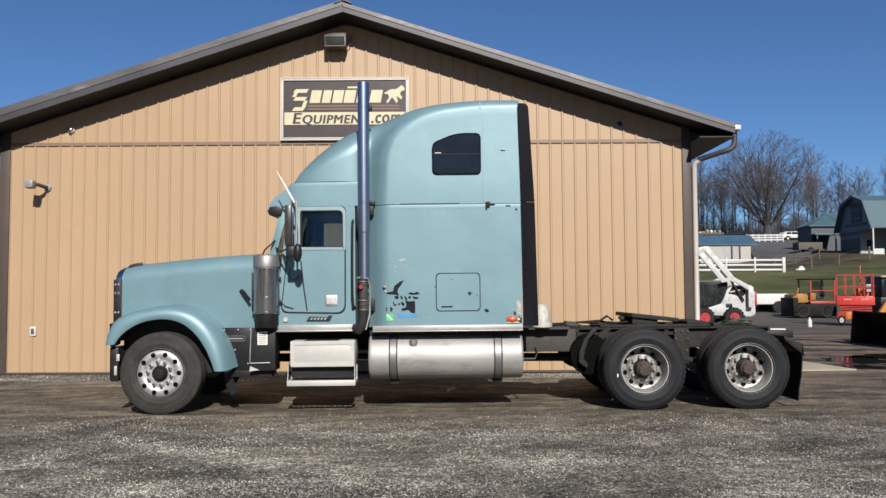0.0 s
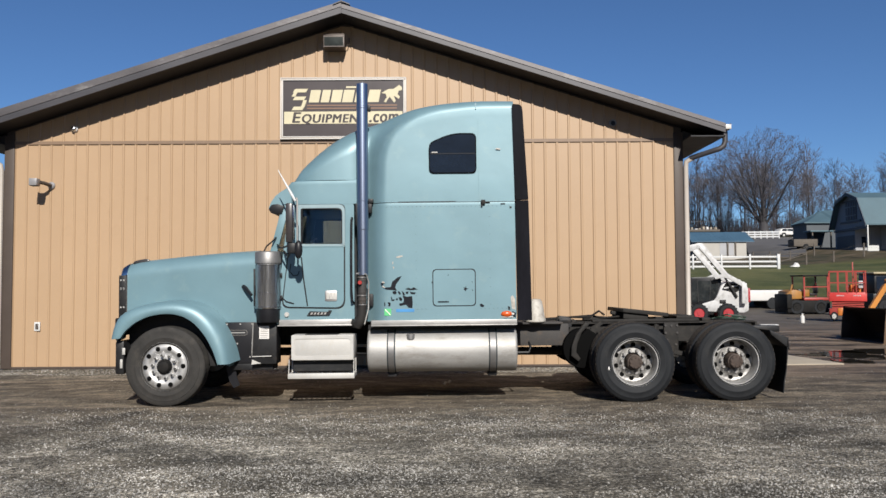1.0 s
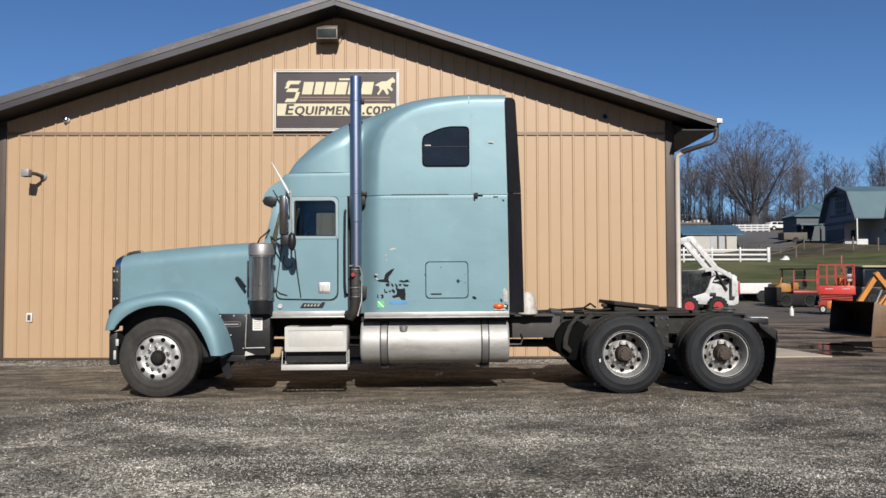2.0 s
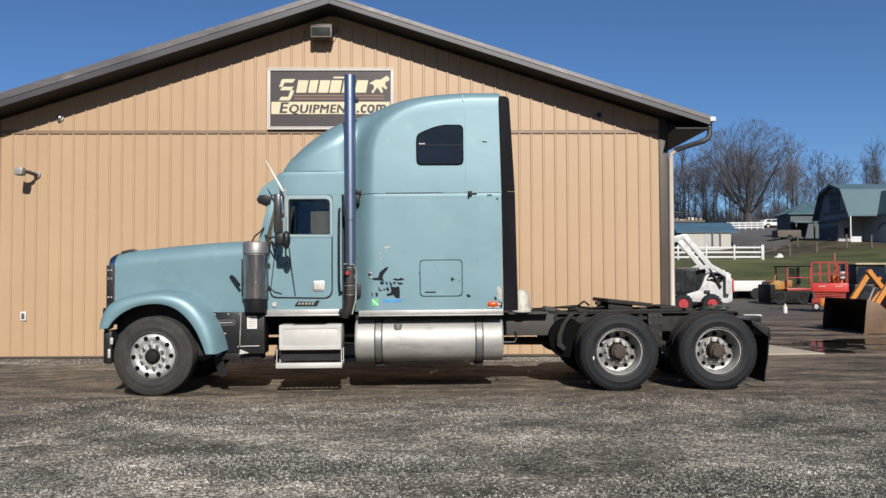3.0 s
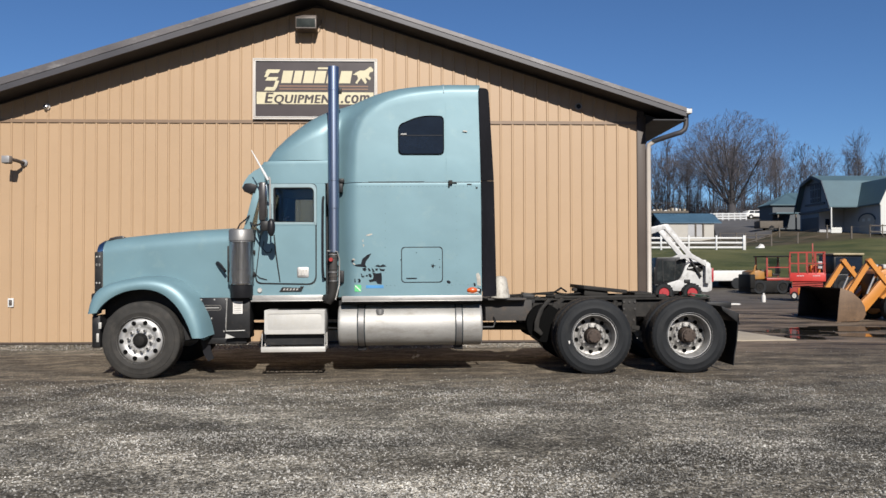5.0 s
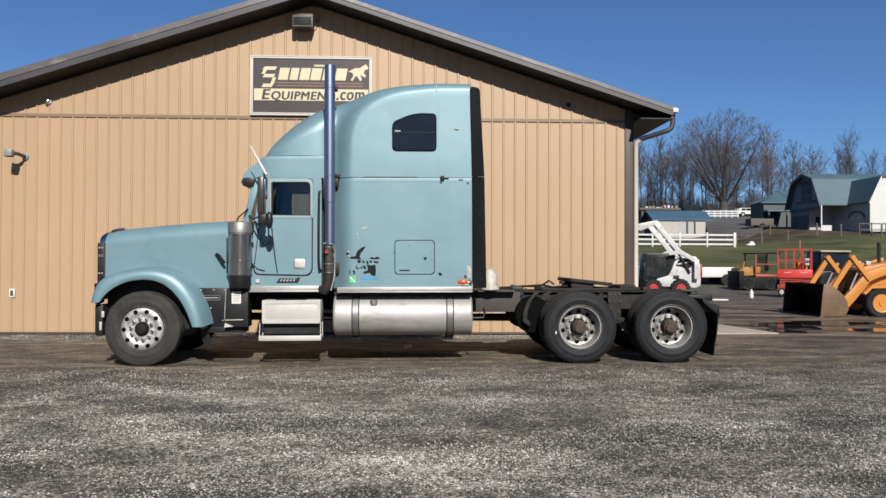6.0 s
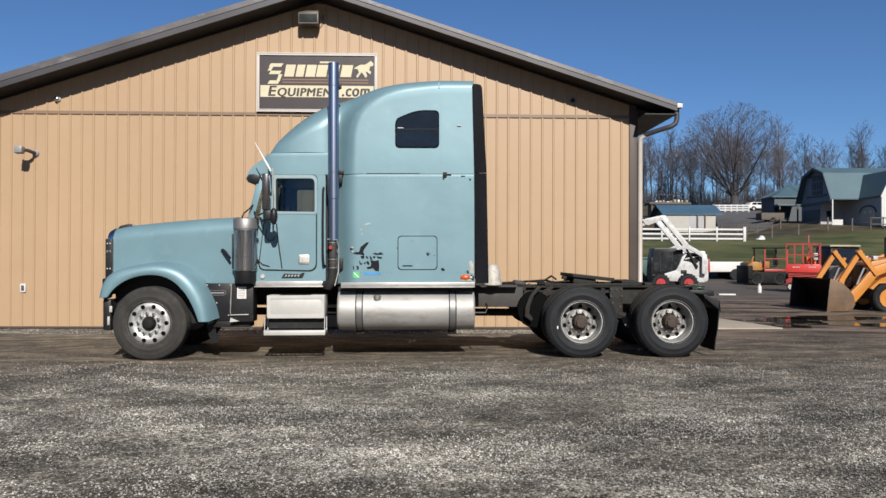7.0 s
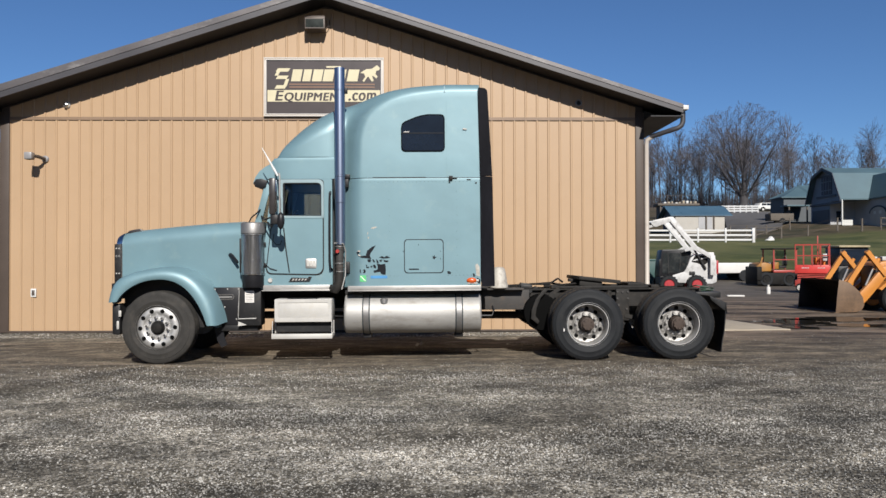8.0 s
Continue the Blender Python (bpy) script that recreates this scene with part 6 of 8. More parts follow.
def wall_sign():
    """A sheet sign: white frame, dark field, cream band with lettering; the logo as plain slanted blocks."""
    x0, x1, z0, z1 = 0.488, 2.94, 4.43, 5.64
    y = WY - 0.03
    t = thing("business_sign", "dark brown and cream business sign in a white frame", "sign")
    def X(px):
        return x0 + (px - 463) / 86.8
    def Z(py):
        return z1 - (py - 101) / 86.0
    bm = boxes((x0 + 0.02, x1 - 0.02, y - 0.03, y + 0.01, z0 + 0.02, z1 - 0.02))
    part("board", bm, M_SIGN_DARK, t, flat=True)
    for r in ((x0, x1, z1 - 0.055, z1), (x0, x1, z0, z0 + 0.055), (x0, x0 + 0.055, z0 + 0.055, z1 - 0.055), (x1 - 0.055, x1, z0 + 0.055, z1 - 0.055)):
        bm = boxes((r[0], r[1], y - 0.045, y + 0.012, r[2], r[3]), bevel=0.006)
        part("frame_strip", bm, M_SIGN_FRAME, t, "pale tan and white sign frame")
    for d in (0.002, 0.043):
        for r in ((x0 + d, x1 - d, z1 - d - 0.012, z1 - d), (x0 + d, x1 - d, z0 + d, z0 + d + 0.012), (x0 + d, x0 + d + 0.012, z0 + d + 0.012, z1 - d - 0.012), (x1 - d - 0.012, x1 - d, z0 + d + 0.012, z1 - d - 0.012)):
            part("frame_lip", boxes((r[0], r[1], y - 0.052, y - 0.04, r[2], r[3])), M_WHITE, t, flat=True)
    xa, xb = x0 + 0.075, x1 - 0.075
    bm = boxes((xa, xb, y - 0.034, y - 0.029, Z(179), Z(158.5)))
    band = part("cream_band", bm, M_SIGN_CREAM, t, flat=True)
    for body, pa, pb, top in (("E", 483, 497, 159.8), ("QUIPMENT", 499.5, 609, 163.2), (".com", 613, 661, 163.2)):
        fc = bpy.data.curves.new("lettering", "FONT")
        fc.body = body
        fc.size, fc.extrude, fc.shear, fc.space_character, fc.offset = 0.2, 0.0015, 0.15, 1.12, 0.0
        tmp = new("lettering_tmp", fc)
        bpy.context.view_layer.update()
        me = bpy.data.meshes.new_from_object(tmp.evaluated_get(bpy.context.evaluated_depsgraph_get()))
        bpy.data.objects.remove(tmp)
        me.materials.clear()
        me.materials.append(M_SIGN_DARK)
        xs = [v.co.x for v in me.vertices]
        ys = [v.co.y for v in me.vertices]
        ob = new("lettering", me)
        ob.parent = band
        low = min(ys) if body != "QUIPMENT" else 0.0
        sx, sz = (X(pb) - X(pa)) / (max(xs) - min(xs)), (Z(top) - Z(177)) / (max(ys) - low)
        ob.matrix_basis = Matrix.Translation((X(pa) - min(xs) * sx, y - 0.036, Z(177) - low * sz)) @ pose(0, 0, 0, 90) @ Matrix.Diagonal((sx, sz, 1, 1))
        for dx, dz in ((0.007, 0.004), (0.014, 0.0), (0.007, -0.004), (0.02, 0.002)):
            again(ob, band, Matrix.Translation((dx, -0.0004 - dx * 0.05, dz)) @ ob.matrix_basis)
    # logo blocks: a tall first block and six slanted ones
    def block(px0, px1, py0, py1, lean=4):
        bm = bmesh.new()
        slab(bm, [(X(px0), Z(py1)), (X(px1), Z(py1)), (X(px1 + lean), Z(py0)), (X(px0 + lean), Z(py0))], y - 0.035, y - 0.029)
        part("logo_block", bm, M_SIGN_CREAM, t, flat=True)
    for r in ((484, 506, 120, 126), (482, 488, 126, 133), (484, 503, 133, 139), (498, 504, 139, 150), (482, 500, 150, 156)):
        block(*r)
    for a, b in ((511, 528), (531, 545), (548, 565), (567, 585), (588, 606), (610, 629)):
        block(a, b, 122, 143)
    for py in (147, 152):
        bm = boxes((X(508), X(660), y - 0.034, y - 0.029, Z(py + 2.2), Z(py)))
        part("stripe", bm, M_SIGN_TAN, t, flat=True)
    # plain running shape at the end of the logo
    bm = bmesh.new()
    pts = [(634, 128), (640, 124), (646, 121), (654, 121), (660, 117), (664, 114), (669, 119), (668, 123), (663, 124), (661, 130), (665, 134), (663, 138), (658, 134), (655, 133), (658, 141), (655, 144), (651, 138), (648, 134), (645, 138), (641, 144), (638, 142), (643, 135), (641, 129)]
    slab(bm, [(X(a), Z(b)) for a, b in pts], y - 0.035, y - 0.029)
    part("logo_shape", bm, M_SIGN_CREAM, t, flat=True)
    bm = boxes((X(574), X(600), y - 0.034, y - 0.029, Z(119), Z(116)))
    part("small_bar", bm, M_SIGN_CREAM, t, flat=True)


wall_floodlight()
wall_swivel_lamp()
wall_small_things()
wall_sign()


# ---- yard beside the building ----
M_SKIDWHITE = mat("white_machine_paint", (0.415, 0.412, 0.405), 0.45, 0, 0.08, 2, 40, 0, (0.2, 0.19, 0.175), 0.38)
M_REDRIM = mat("red_wheel_paint", (0.29, 0.0185, 0.024), 0.45, 0, 0.15, 6, 50)
M_LIFTBRIGHT = mat("bright_red_lift_paint", (0.44, 0.036, 0.03), 0.45, 0, 0.1, 3, 40)
M_LIFTRED = mat("red_lift_paint", (0.27, 0.036, 0.027), 0.45, 0, 0.12, 3, 40)
M_MACHORANGE = mat("orange_machine_paint", (0.4323, 0.131, 0.0197), 0.45, 0, 0.12, 3, 40, 0, (0.1965, 0.0852, 0.0328), 0.2)
M_YELLOW = mat("yellow_machine_paint", (0.235, 0.105, 0.016), 0.5, 0, 0.15, 3, 40, 0, (0.131, 0.0852, 0.0393), 0.25)
M_YELLOWDUST = mat("dusty_faded_yellow_paint", (0.28, 0.23, 0.14), 0.6, 0, 0.2, 3, 40)
M_LOADER = mat("orange_yellow_loader_paint", (0.43, 0.17, 0.03), 0.45, 0, 0.1, 2, 40, 0, (0.2751, 0.131, 0.0459), 0.2)
M_BUCKET = mat("rusty_scoured_bucket_steel", (0.108, 0.066, 0.038), 0.6, 0.12, 0.25, 3, 40, 0.001, (0.0655, 0.0459, 0.0328), 0.3)
# bucket steel again, with the shade of the inside put into its colour
M_BUCKET_SHADE = mat("dark_oily_bucket_steel", (0.0136, 0.0119, 0.0119), 0.6, 0.2, 0.3, 3, 40, 0.001, (0.034, 0.0255, 0.0204), 0.3)
M_TEAL = mat("dark_teal_painted_steel", (0.0197, 0.059, 0.0557), 0.5, 0, 0.15, 2, 40)


# pale blotches paint both dust and the sky's reflection on the pane
M_CABGLASS = mat("dusty_cab_glass", (0.0131, 0.0157, 0.017), 0.12, 0, 0.4, 2, 20, 0, (0.0426, 0.0445, 0.0432), 0.35)
M_HOSE = mat("dark_green_hose", (0.0131, 0.0328, 0.0197), 0.5, 0, 0.2, 6, 40)


def simple_wheel(parent, x, y, z, r, w, rim_mat, rim_r=0.55):
    bm = bmesh.new()
    lathe(bm, [(r * 0.55, 0.02), (r * 0.62, 0.0), (r * 0.9, 0.0), (r, w * 0.15), (r, w * 0.85), (r * 0.9, w), (r * 0.55, w)], 28, "Y")
    wh = part("wheel", bm, M_RUBBER, parent, "black lugged tyre")
    wh.matrix_basis = Matrix.Translation((x, y, z))
    bm = bmesh.new()
    lathe(bm, [(r * rim_r, 0.0), (r * rim_r, -0.012), (r * rim_r * 0.9, 0.0), (r * rim_r * 0.75, 0.015), (r * 0.2, 0.01), (r * 0.18, -0.02), (0.0, -0.02)], 24, "Y")
    part("rim", bm, rim_mat, wh)
    return wh


def lugs(parent, x, y, z, r, w, count=18):
    bm = bmesh.new()
    for i in range(count):
        a = 2 * math.pi * i / count
        m = Matrix.Translation((x, y + w / 2, z)) @ Matrix.Rotation(a, 4, "Y") @ Matrix.Translation((0, 0, r + 0.008))
        bmesh.ops.create_cube(bm, size=1, matrix=m @ Matrix.Diagonal((0.05, w * 0.96, 0.025, 1)))
    tagged(part("tread_lugs", bm, M_RUBBER, parent, flat=True), kind="stuff")


def skid_steer():
    t = thing("skid_steer", "white skid steer loader with red wheels and raised arms", "loader", m=pose(13.63, 21.3, ground_z(13.8, 21.3) + 0.14, 0, 0, -4))
    for y in (0.0, 1.35):
        for x in (0.0, 1.12):
            simple_wheel(t, x, y, 0.37 - 0.05, 0.37, 0.27, M_REDRIM, 0.54)
            lugs(t, x, y, 0.32, 0.37, 0.27)
    bm = bmesh.new()
    slab(bm, round_poly([(0.10, 0.40), (1.8, 0.34), (1.98, 0.42), (2.0, 1.2), (1.86, 1.56), (1.16, 1.56), (0.92, 1.40), (0.80, 1.06), (0.68, 0.84), (0.10, 0.66)], 0.06), 0.28, 1.34, 0.02)
    body = part("body", bm, M_SKIDWHITE, t, "white loader body")
    bm = boxes((-0.30, 0.64, 0.3, 1.32, 0.26, 0.66), bevel=0.03)
    part("chassis", bm, M_BLACK, t)
    for r in ((1.72, 1.84, 0.9, 1.2), (0.86, 1.10, 0.70, 0.85)):
        bm = boxes((r[0], r[1], 0.262, 0.282, r[2], r[3]), bevel=0.02)
        part("side_vent", bm, M_BLACK, body)
    bm = bmesh.new()
    slab(bm, round_poly([(0.96, 1.24), (1.1, 1.5), (1.62, 1.5), (1.60, 1.2), (1.42, 1.1), (1.2, 1.2)], 0.04), 0.262, 0.282)
    bay = part("engine_bay", bm, M_TAR, body, "open black engine bay", flat=True)
    bm = bmesh.new()
    bar(bm, (1.02, 0.255, 1.3), (1.6, 0.255, 1.42), 0.012, 0.05)
    part("bay_strut", bm, M_SKIDWHITE, bay)
    bm = boxes((1.96, 2.05, 0.27, 1.36, 0.75, 1.3), bevel=0.02)
    part("tail_grille", bm, M_REDRIM, body, "red rear panel")
    bm = bmesh.new()
    slab(bm, round_poly([(-0.34, 0.62), (0.52, 0.70), (0.92, 1.0), (0.98, 1.68), (0.75, 1.76), (-0.22, 1.74), (-0.30, 1.2)], 0.07), 0.36, 1.26, 0.015)
    cab = part("cab", bm, M_BLACKPLASTIC, t, "black caged operator cab")
    bm = bmesh.new()
    slab(bm, round_poly([(-0.20, 0.76), (0.48, 0.80), (0.80, 1.05), (0.84, 1.58), (-0.14, 1.62), (-0.2, 1.2)], 0.06), 0.345, 0.358)
    part("side_window", bm, M_CABGLASS, cab, flat=True)
    bm = bmesh.new()
    for a, b in (((0.02, 1.70), (0.06, 0.75)), ((0.55, 1.68), (0.5, 0.82))):
        bar(bm, (a[0], 0.34, a[1]), (b[0], 0.34, b[1]), 0.014, 0.03)
    part("cage_bar", bm, M_BLACK, cab)
    bm = boxes((-0.36, -0.28, 0.22, 0.34, 1.05, 1.35), bevel=0.02)
    part("work_lamp", bm, M_BLACK, cab)
    for y in (0.05, 1.42):
        bm = bmesh.new()
        slab(bm, [(1.82, 1.28), (1.86, 1.46), (1.70, 1.56), (1.14, 1.88), (0.27, 2.98), (0.20, 3.08), (0.04, 3.08), (-0.62, 2.94), (-0.72, 2.84), (-0.62, 2.70), (-0.50, 2.67), (0.06, 2.88), (0.90, 1.86), (0.62, 1.74), (0.66, 1.66), (0.98, 1.72), (1.2, 1.66)], y, y + 0.13, 0.012)
        arm = part("lift_arm", bm, M_SKIDWHITE, t, "white raised lift arm")
        bm = bmesh.new()
        tube(bm, [(1.52, y + 0.17, 0.95), (1.2, y + 0.17, 1.5), (0.95, y + 0.17, 1.9)], [0.05, 0.05, 0.025], 10)
        part("lift_cylinder", bm, M_BLACK, arm)
        bm = boxes((1.66, 1.86, y - 0.02, y + 0.15, 0.7, 1.5), bevel=0.02)
        part("upright", bm, M_SKIDWHITE, arm)
    bm = bmesh.new()
    tube(bm, [(-0.62, 0.1, 2.83), (-0.62, 1.5, 2.83)], 0.06, 10)
    part("cross_tube", bm, M_BLACK, t)
    bm = boxes((1.15, 1.35, 0.5, 1.1, 1.46, 1.56), bevel=0.03)
    part("exhaust_cover", bm, M_REDRIM, t)


def teal_bin():
    t = thing("waste_skip", "dark teal steel skip behind the loader", "skip", m=pose(13.9, 24.3, ground_z(13.9, 24.3)))
    bm = bmesh.new()
    slab(bm, [(-0.9, 0.12), (1.2, 0.12), (1.4, 1.45), (-1.1, 1.45)], 0, 1.4, 0.02)
    b = part("body", bm, M_TEAL, t)
    bm = boxes((-1.14, 1.44, -0.03, 1.43, 1.42, 1.5), bevel=0.01)
    part("rim", bm, M_TEAL, b)
    for x in (-0.5, 0.15, 0.8):
        bm = boxes((x - 0.04, x + 0.04, -0.04, 0.0, 0.2, 1.42), bevel=0.006)
        part("rib", bm, M_TEAL, b)
    bm = boxes((-0.8, 1.1, 0.1, 0.2, 0.0, 0.12), (-0.8, 1.1, 1.2, 1.3, 0.0, 0.12))
    part("skid", bm, M_BLACK, t)


def pickup(name, label, m, paint=None, suv=False):
    """A pickup (or estate car) about 6 m long, its nose towards +x."""
    t = thing(name, label, "car", m=m)
    paint = paint or M_WHITE
    bm = bmesh.new()
    if suv:
        side = [(0.0, 0.45), (0.02, 0.95), (0.25, 1.05), (0.55, 1.62), (2.6, 1.68), (3.35, 1.15), (4.5, 1.02), (4.65, 0.8), (4.65, 0.42)]
    else:
        side = [(0.0, 0.5), (0.02, 1.12), (2.75, 1.12), (2.8, 1.76), (4.1, 1.8), (4.75, 1.22), (5.9, 1.12), (6.1, 0.85), (6.1, 0.45)]
    slab(bm, round_poly(side, 0.07), 0, 1.9, 0.05)
    b = part("body", bm, paint, t, angle=50)
    L = 4.65 if suv else 6.1
    for y, w in ((-0.012, 0.24), (1.672, 0.24)):
        for x in (0.95, L - 0.95):
            simple_wheel(t, x, y, 0.36, 0.36, w, M_ALU_DULL, 0.6)
    for x in (0.95, L - 0.95):
        bm = bmesh.new()
        lathe(bm, [(0.44, -0.006), (0.43, 0.02), (0.0, 0.02)], 24, "Y", (x, 0, 0.42))
        part("wheel_arch", bm, M_BLACK, b)
    for poly in ([(0.6, 1.12), (0.75, 1.52), (1.5, 1.56), (1.5, 1.12)], [(1.6, 1.12), (1.6, 1.56), (2.5, 1.56), (3.1, 1.14)]) if suv else ([(2.95, 1.22), (2.95, 1.66), (3.5, 1.68), (3.5, 1.22)], [(3.6, 1.22), (3.6, 1.68), (4.05, 1.68), (4.5, 1.24)]):
        bm = bmesh.new()
        slab(bm, poly, -0.008, 0.02)
        part("side_window", bm, M_TINT, b, flat=True)
    if not suv:
        bm = boxes((0.08, 2.68, 0.08, 1.82, 1.112, 1.128))
        part("bed", bm, M_BLACK, b, "black load bed")
    bm = boxes((-0.08, 0.02, 0.05, 1.85, 0.45, 0.62), bevel=0.02)
    part("rear_bumper", bm, M_ALU_DULL, b)
    for y in (0.02, 1.7):
        bm = boxes((-0.015, 0.02, y, y + 0.18, 0.75, 1.02), bevel=0.01)
        part("tail_light", bm, M_RED, b)
        bm = boxes((L - 0.03, L + 0.015, y, y + 0.2, 0.7, 0.86), bevel=0.01)
        part("headlight", bm, M_GLASS, b)
    return t


def paver():
    t = thing("paving_machine", "orange and black paving machine with a framed cab", "machine", m=pose(20.75, 31.6, ground_z(21.5, 32.0)))
    bm = boxes((0.66, 2.9, 0.02, 1.7, 0.08, 0.72), bevel=0.06)
    part("chassis", bm, M_TAR, t)
    for x in (1.15, 2.4):
        simple_wheel(t, x, 0.0, 0.38, 0.38, 0.32, M_TAR)
    bm = boxes((1.55, 3.1, 0.05, 1.7, 0.72, 0.86), bevel=0.03)
    part("deck", bm, M_LIFTRED, t)
    bm = bmesh.new()
    slab(bm, round_poly([(0.75, 0.78), (1.5, 0.8), (1.5, 1.18), (1.2, 1.28), (0.8, 1.2)], 0.05), 0.2, 1.5, 0.02)
    part("engine_cover", bm, M_YELLOW, t)
    bm = bmesh.new()
    slab(bm, [(0.7, 0.9), (0.95, 1.1), (0.9, 1.25), (0.66, 1.05)], 0.1, 0.3)
    bar(bm, (0.85, 0.2, 1.0), (1.0, 0.2, 1.55), 0.08)
    part("boom", bm, M_YELLOW, t)
    bm = boxes((0.62, 0.9, -0.05, 1.6, 0.3, 1.05), bevel=0.05)
    part("hopper", bm, M_TAR, t)
    for x in (1.6, 2.82):
        for y in (0.15, 1.55):
            bm = bmesh.new()
            bar(bm, (x, y, 0.9), (x, y, 1.98), 0.07)
            part("cab_post", bm, M_LIFTRED, t)
    for z in (1.42,):
        bm = bmesh.new()
        bar(bm, (1.6, 0.15, z), (2.82, 0.15, z), 0.05)
        part("cab_rail", bm, M_LIFTRED, t)
    bm = boxes((1.5, 2.92, 0.05, 1.65, 1.97, 2.04), bevel=0.02)
    part("roof", bm, M_TAR, t)
    bm = boxes((1.72, 2.3, 0.2, 0.21, 1.45, 1.92))
    g = part("windscreen", bm, M_GLASS, t)
    g.visible_shadow = False
    bm = boxes((2.1, 2.5, 0.6, 1.1, 0.95, 1.1), (2.45, 2.55, 0.6, 1.1, 1.1, 1.5), bevel=0.03)
    part("seat", bm, M_BLACK, t)
    for y in (0.3, 0.9, 1.4):
        bm = boxes((1.62, 1.95, y, y + 0.3, 0.92, 1.3), bevel=0.03)
        part("control_box", bm, M_YELLOW if y < 0.5 else M_BLACK, t)


def scissor_lift():
    t = thing("scissor_lift", "red scissor lift with guard rails on its platform", "lift", m=pose(19.95, 23.9, ground_z(20, 24) + 0.06, 0, 0, -24) @ Matrix.Diagonal((0.8, 1, 1, 1)))
    bm = boxes((0.0, 1.75, 0.0, 1.15, 0.22, 0.5), bevel=0.03)
    part("chassis", bm, M_LIFTRED, t)
    bm = boxes((0.0, 1.78, -0.02, 1.16, 0.80, 1.17), bevel=0.015)
    p = part("platform", bm, M_LIFTBRIGHT, t, "red platform skirt")
    bm = boxes(*[(0.35 + i * 0.075, 0.40 + i * 0.075, -0.026, -0.018, 1.02, 1.06) for i in range(5)], *[(1.15 + i * 0.075, 1.2 + i * 0.075, -0.026, -0.018, 1.02, 1.06) for i in range(5)])
    tagged(part("marking_bars", bm, M_SKIDWHITE, p, flat=True), kind="stuff")
    for k in range(3):
        bm = bmesh.new()
        bar(bm, (0.12, 0.06, 0.52 + k * 0.1), (1.64, 0.06, 0.58 + k * 0.1), 0.04, 0.07)
        part("scissor_arm", bm, M_LIFTRED, t)
    bm = boxes((0.15, 1.6, 0.15, 1.0, 0.5, 0.84))
    part("scissor_stack", bm, M_BLACK, t)
    for x in (0.22, 1.52):
        for y in (-0.05, 1.0):
            simple_wheel(t, x, y, 0.18, 0.18, 0.18, M_ALU_DULL, 0.6)
    bm = boxes((0.40, 0.66, -0.03, 0.3, 0.2, 0.52), bevel=0.02)
    part("ladder_box", bm, M_MACHORANGE, t)
    for y in (0.0, 1.12):
        for x in (0.03, 0.45, 0.88, 1.3, 1.74):
            bm = bmesh.new()
            bar(bm, (x, y, 1.12), (x, y, 2.08), 0.05)
            part("rail_post", bm, M_LIFTRED, t)
        for z in (1.58, 2.06):
            bm = bmesh.new()
            bar(bm, (0.0, y, z), (1.78, y, z), 0.045)
            part("guard_rail", bm, M_LIFTRED, t)
    for x in (0.02, 1.75):
        for z in (1.58, 2.06):
            bm = bmesh.new()
            bar(bm, (x, 0.0, z), (x, 1.12, z), 0.045)
            part("guard_rail", bm, M_LIFTRED, t)
    bm = boxes((1.13, 1.19, 0.3, 0.36, 1.12, 2.45), bevel=0.01)
    part("pole", bm, M_LIFTRED, t)
    bm = boxes((0.95, 1.55, 0.5, 0.8, 1.12, 1.5), bevel=0.05)
    part("tool_box", bm, M_MACHORANGE, t)
    bm = boxes((1.40, 1.64, 0.1, 0.3, 1.35, 1.66), bevel=0.03)
    part("control_box", bm, M_SKIDWHITE, t, "white control box")


def dark_loader():
    t = thing("wheel_loader", "black wheel loader with a dusty yellow canopy roof", "loader", m=pose(23.75, 27.6, ground_z(24, 28)))
    bm = boxes((0, 2.6, 0, 1.8, 0.45, 1.15), bevel=0.08)
    part("body", bm, M_BLACK, t)
    bm = boxes((0.15, 1.6, 0.15, 1.65, 1.15, 2.05), bevel=0.06)
    c = part("cab", bm, M_BLACKPLASTIC, t)
    bm = boxes((0.25, 1.5, 0.138, 0.152, 1.35, 1.95))
    part("window", bm, M_TINT, c, flat=True)
    bm = boxes((0.05, 1.6, 0.0, 1.8, 2.05, 2.15), bevel=0.04)
    part("canopy", bm, M_YELLOWDUST, c, "dusty yellow canopy roof")
    for x in (0.5, 2.1):
        for y in (-0.1, 1.5):
            simple_wheel(t, x, y, 0.55, 0.55, 0.4, M_BLACK)
    bm = boxes((1.7, 2.6, 0.2, 1.6, 1.15, 1.6), bevel=0.08)
    part("engine_hood", bm, M_BLACK, t)


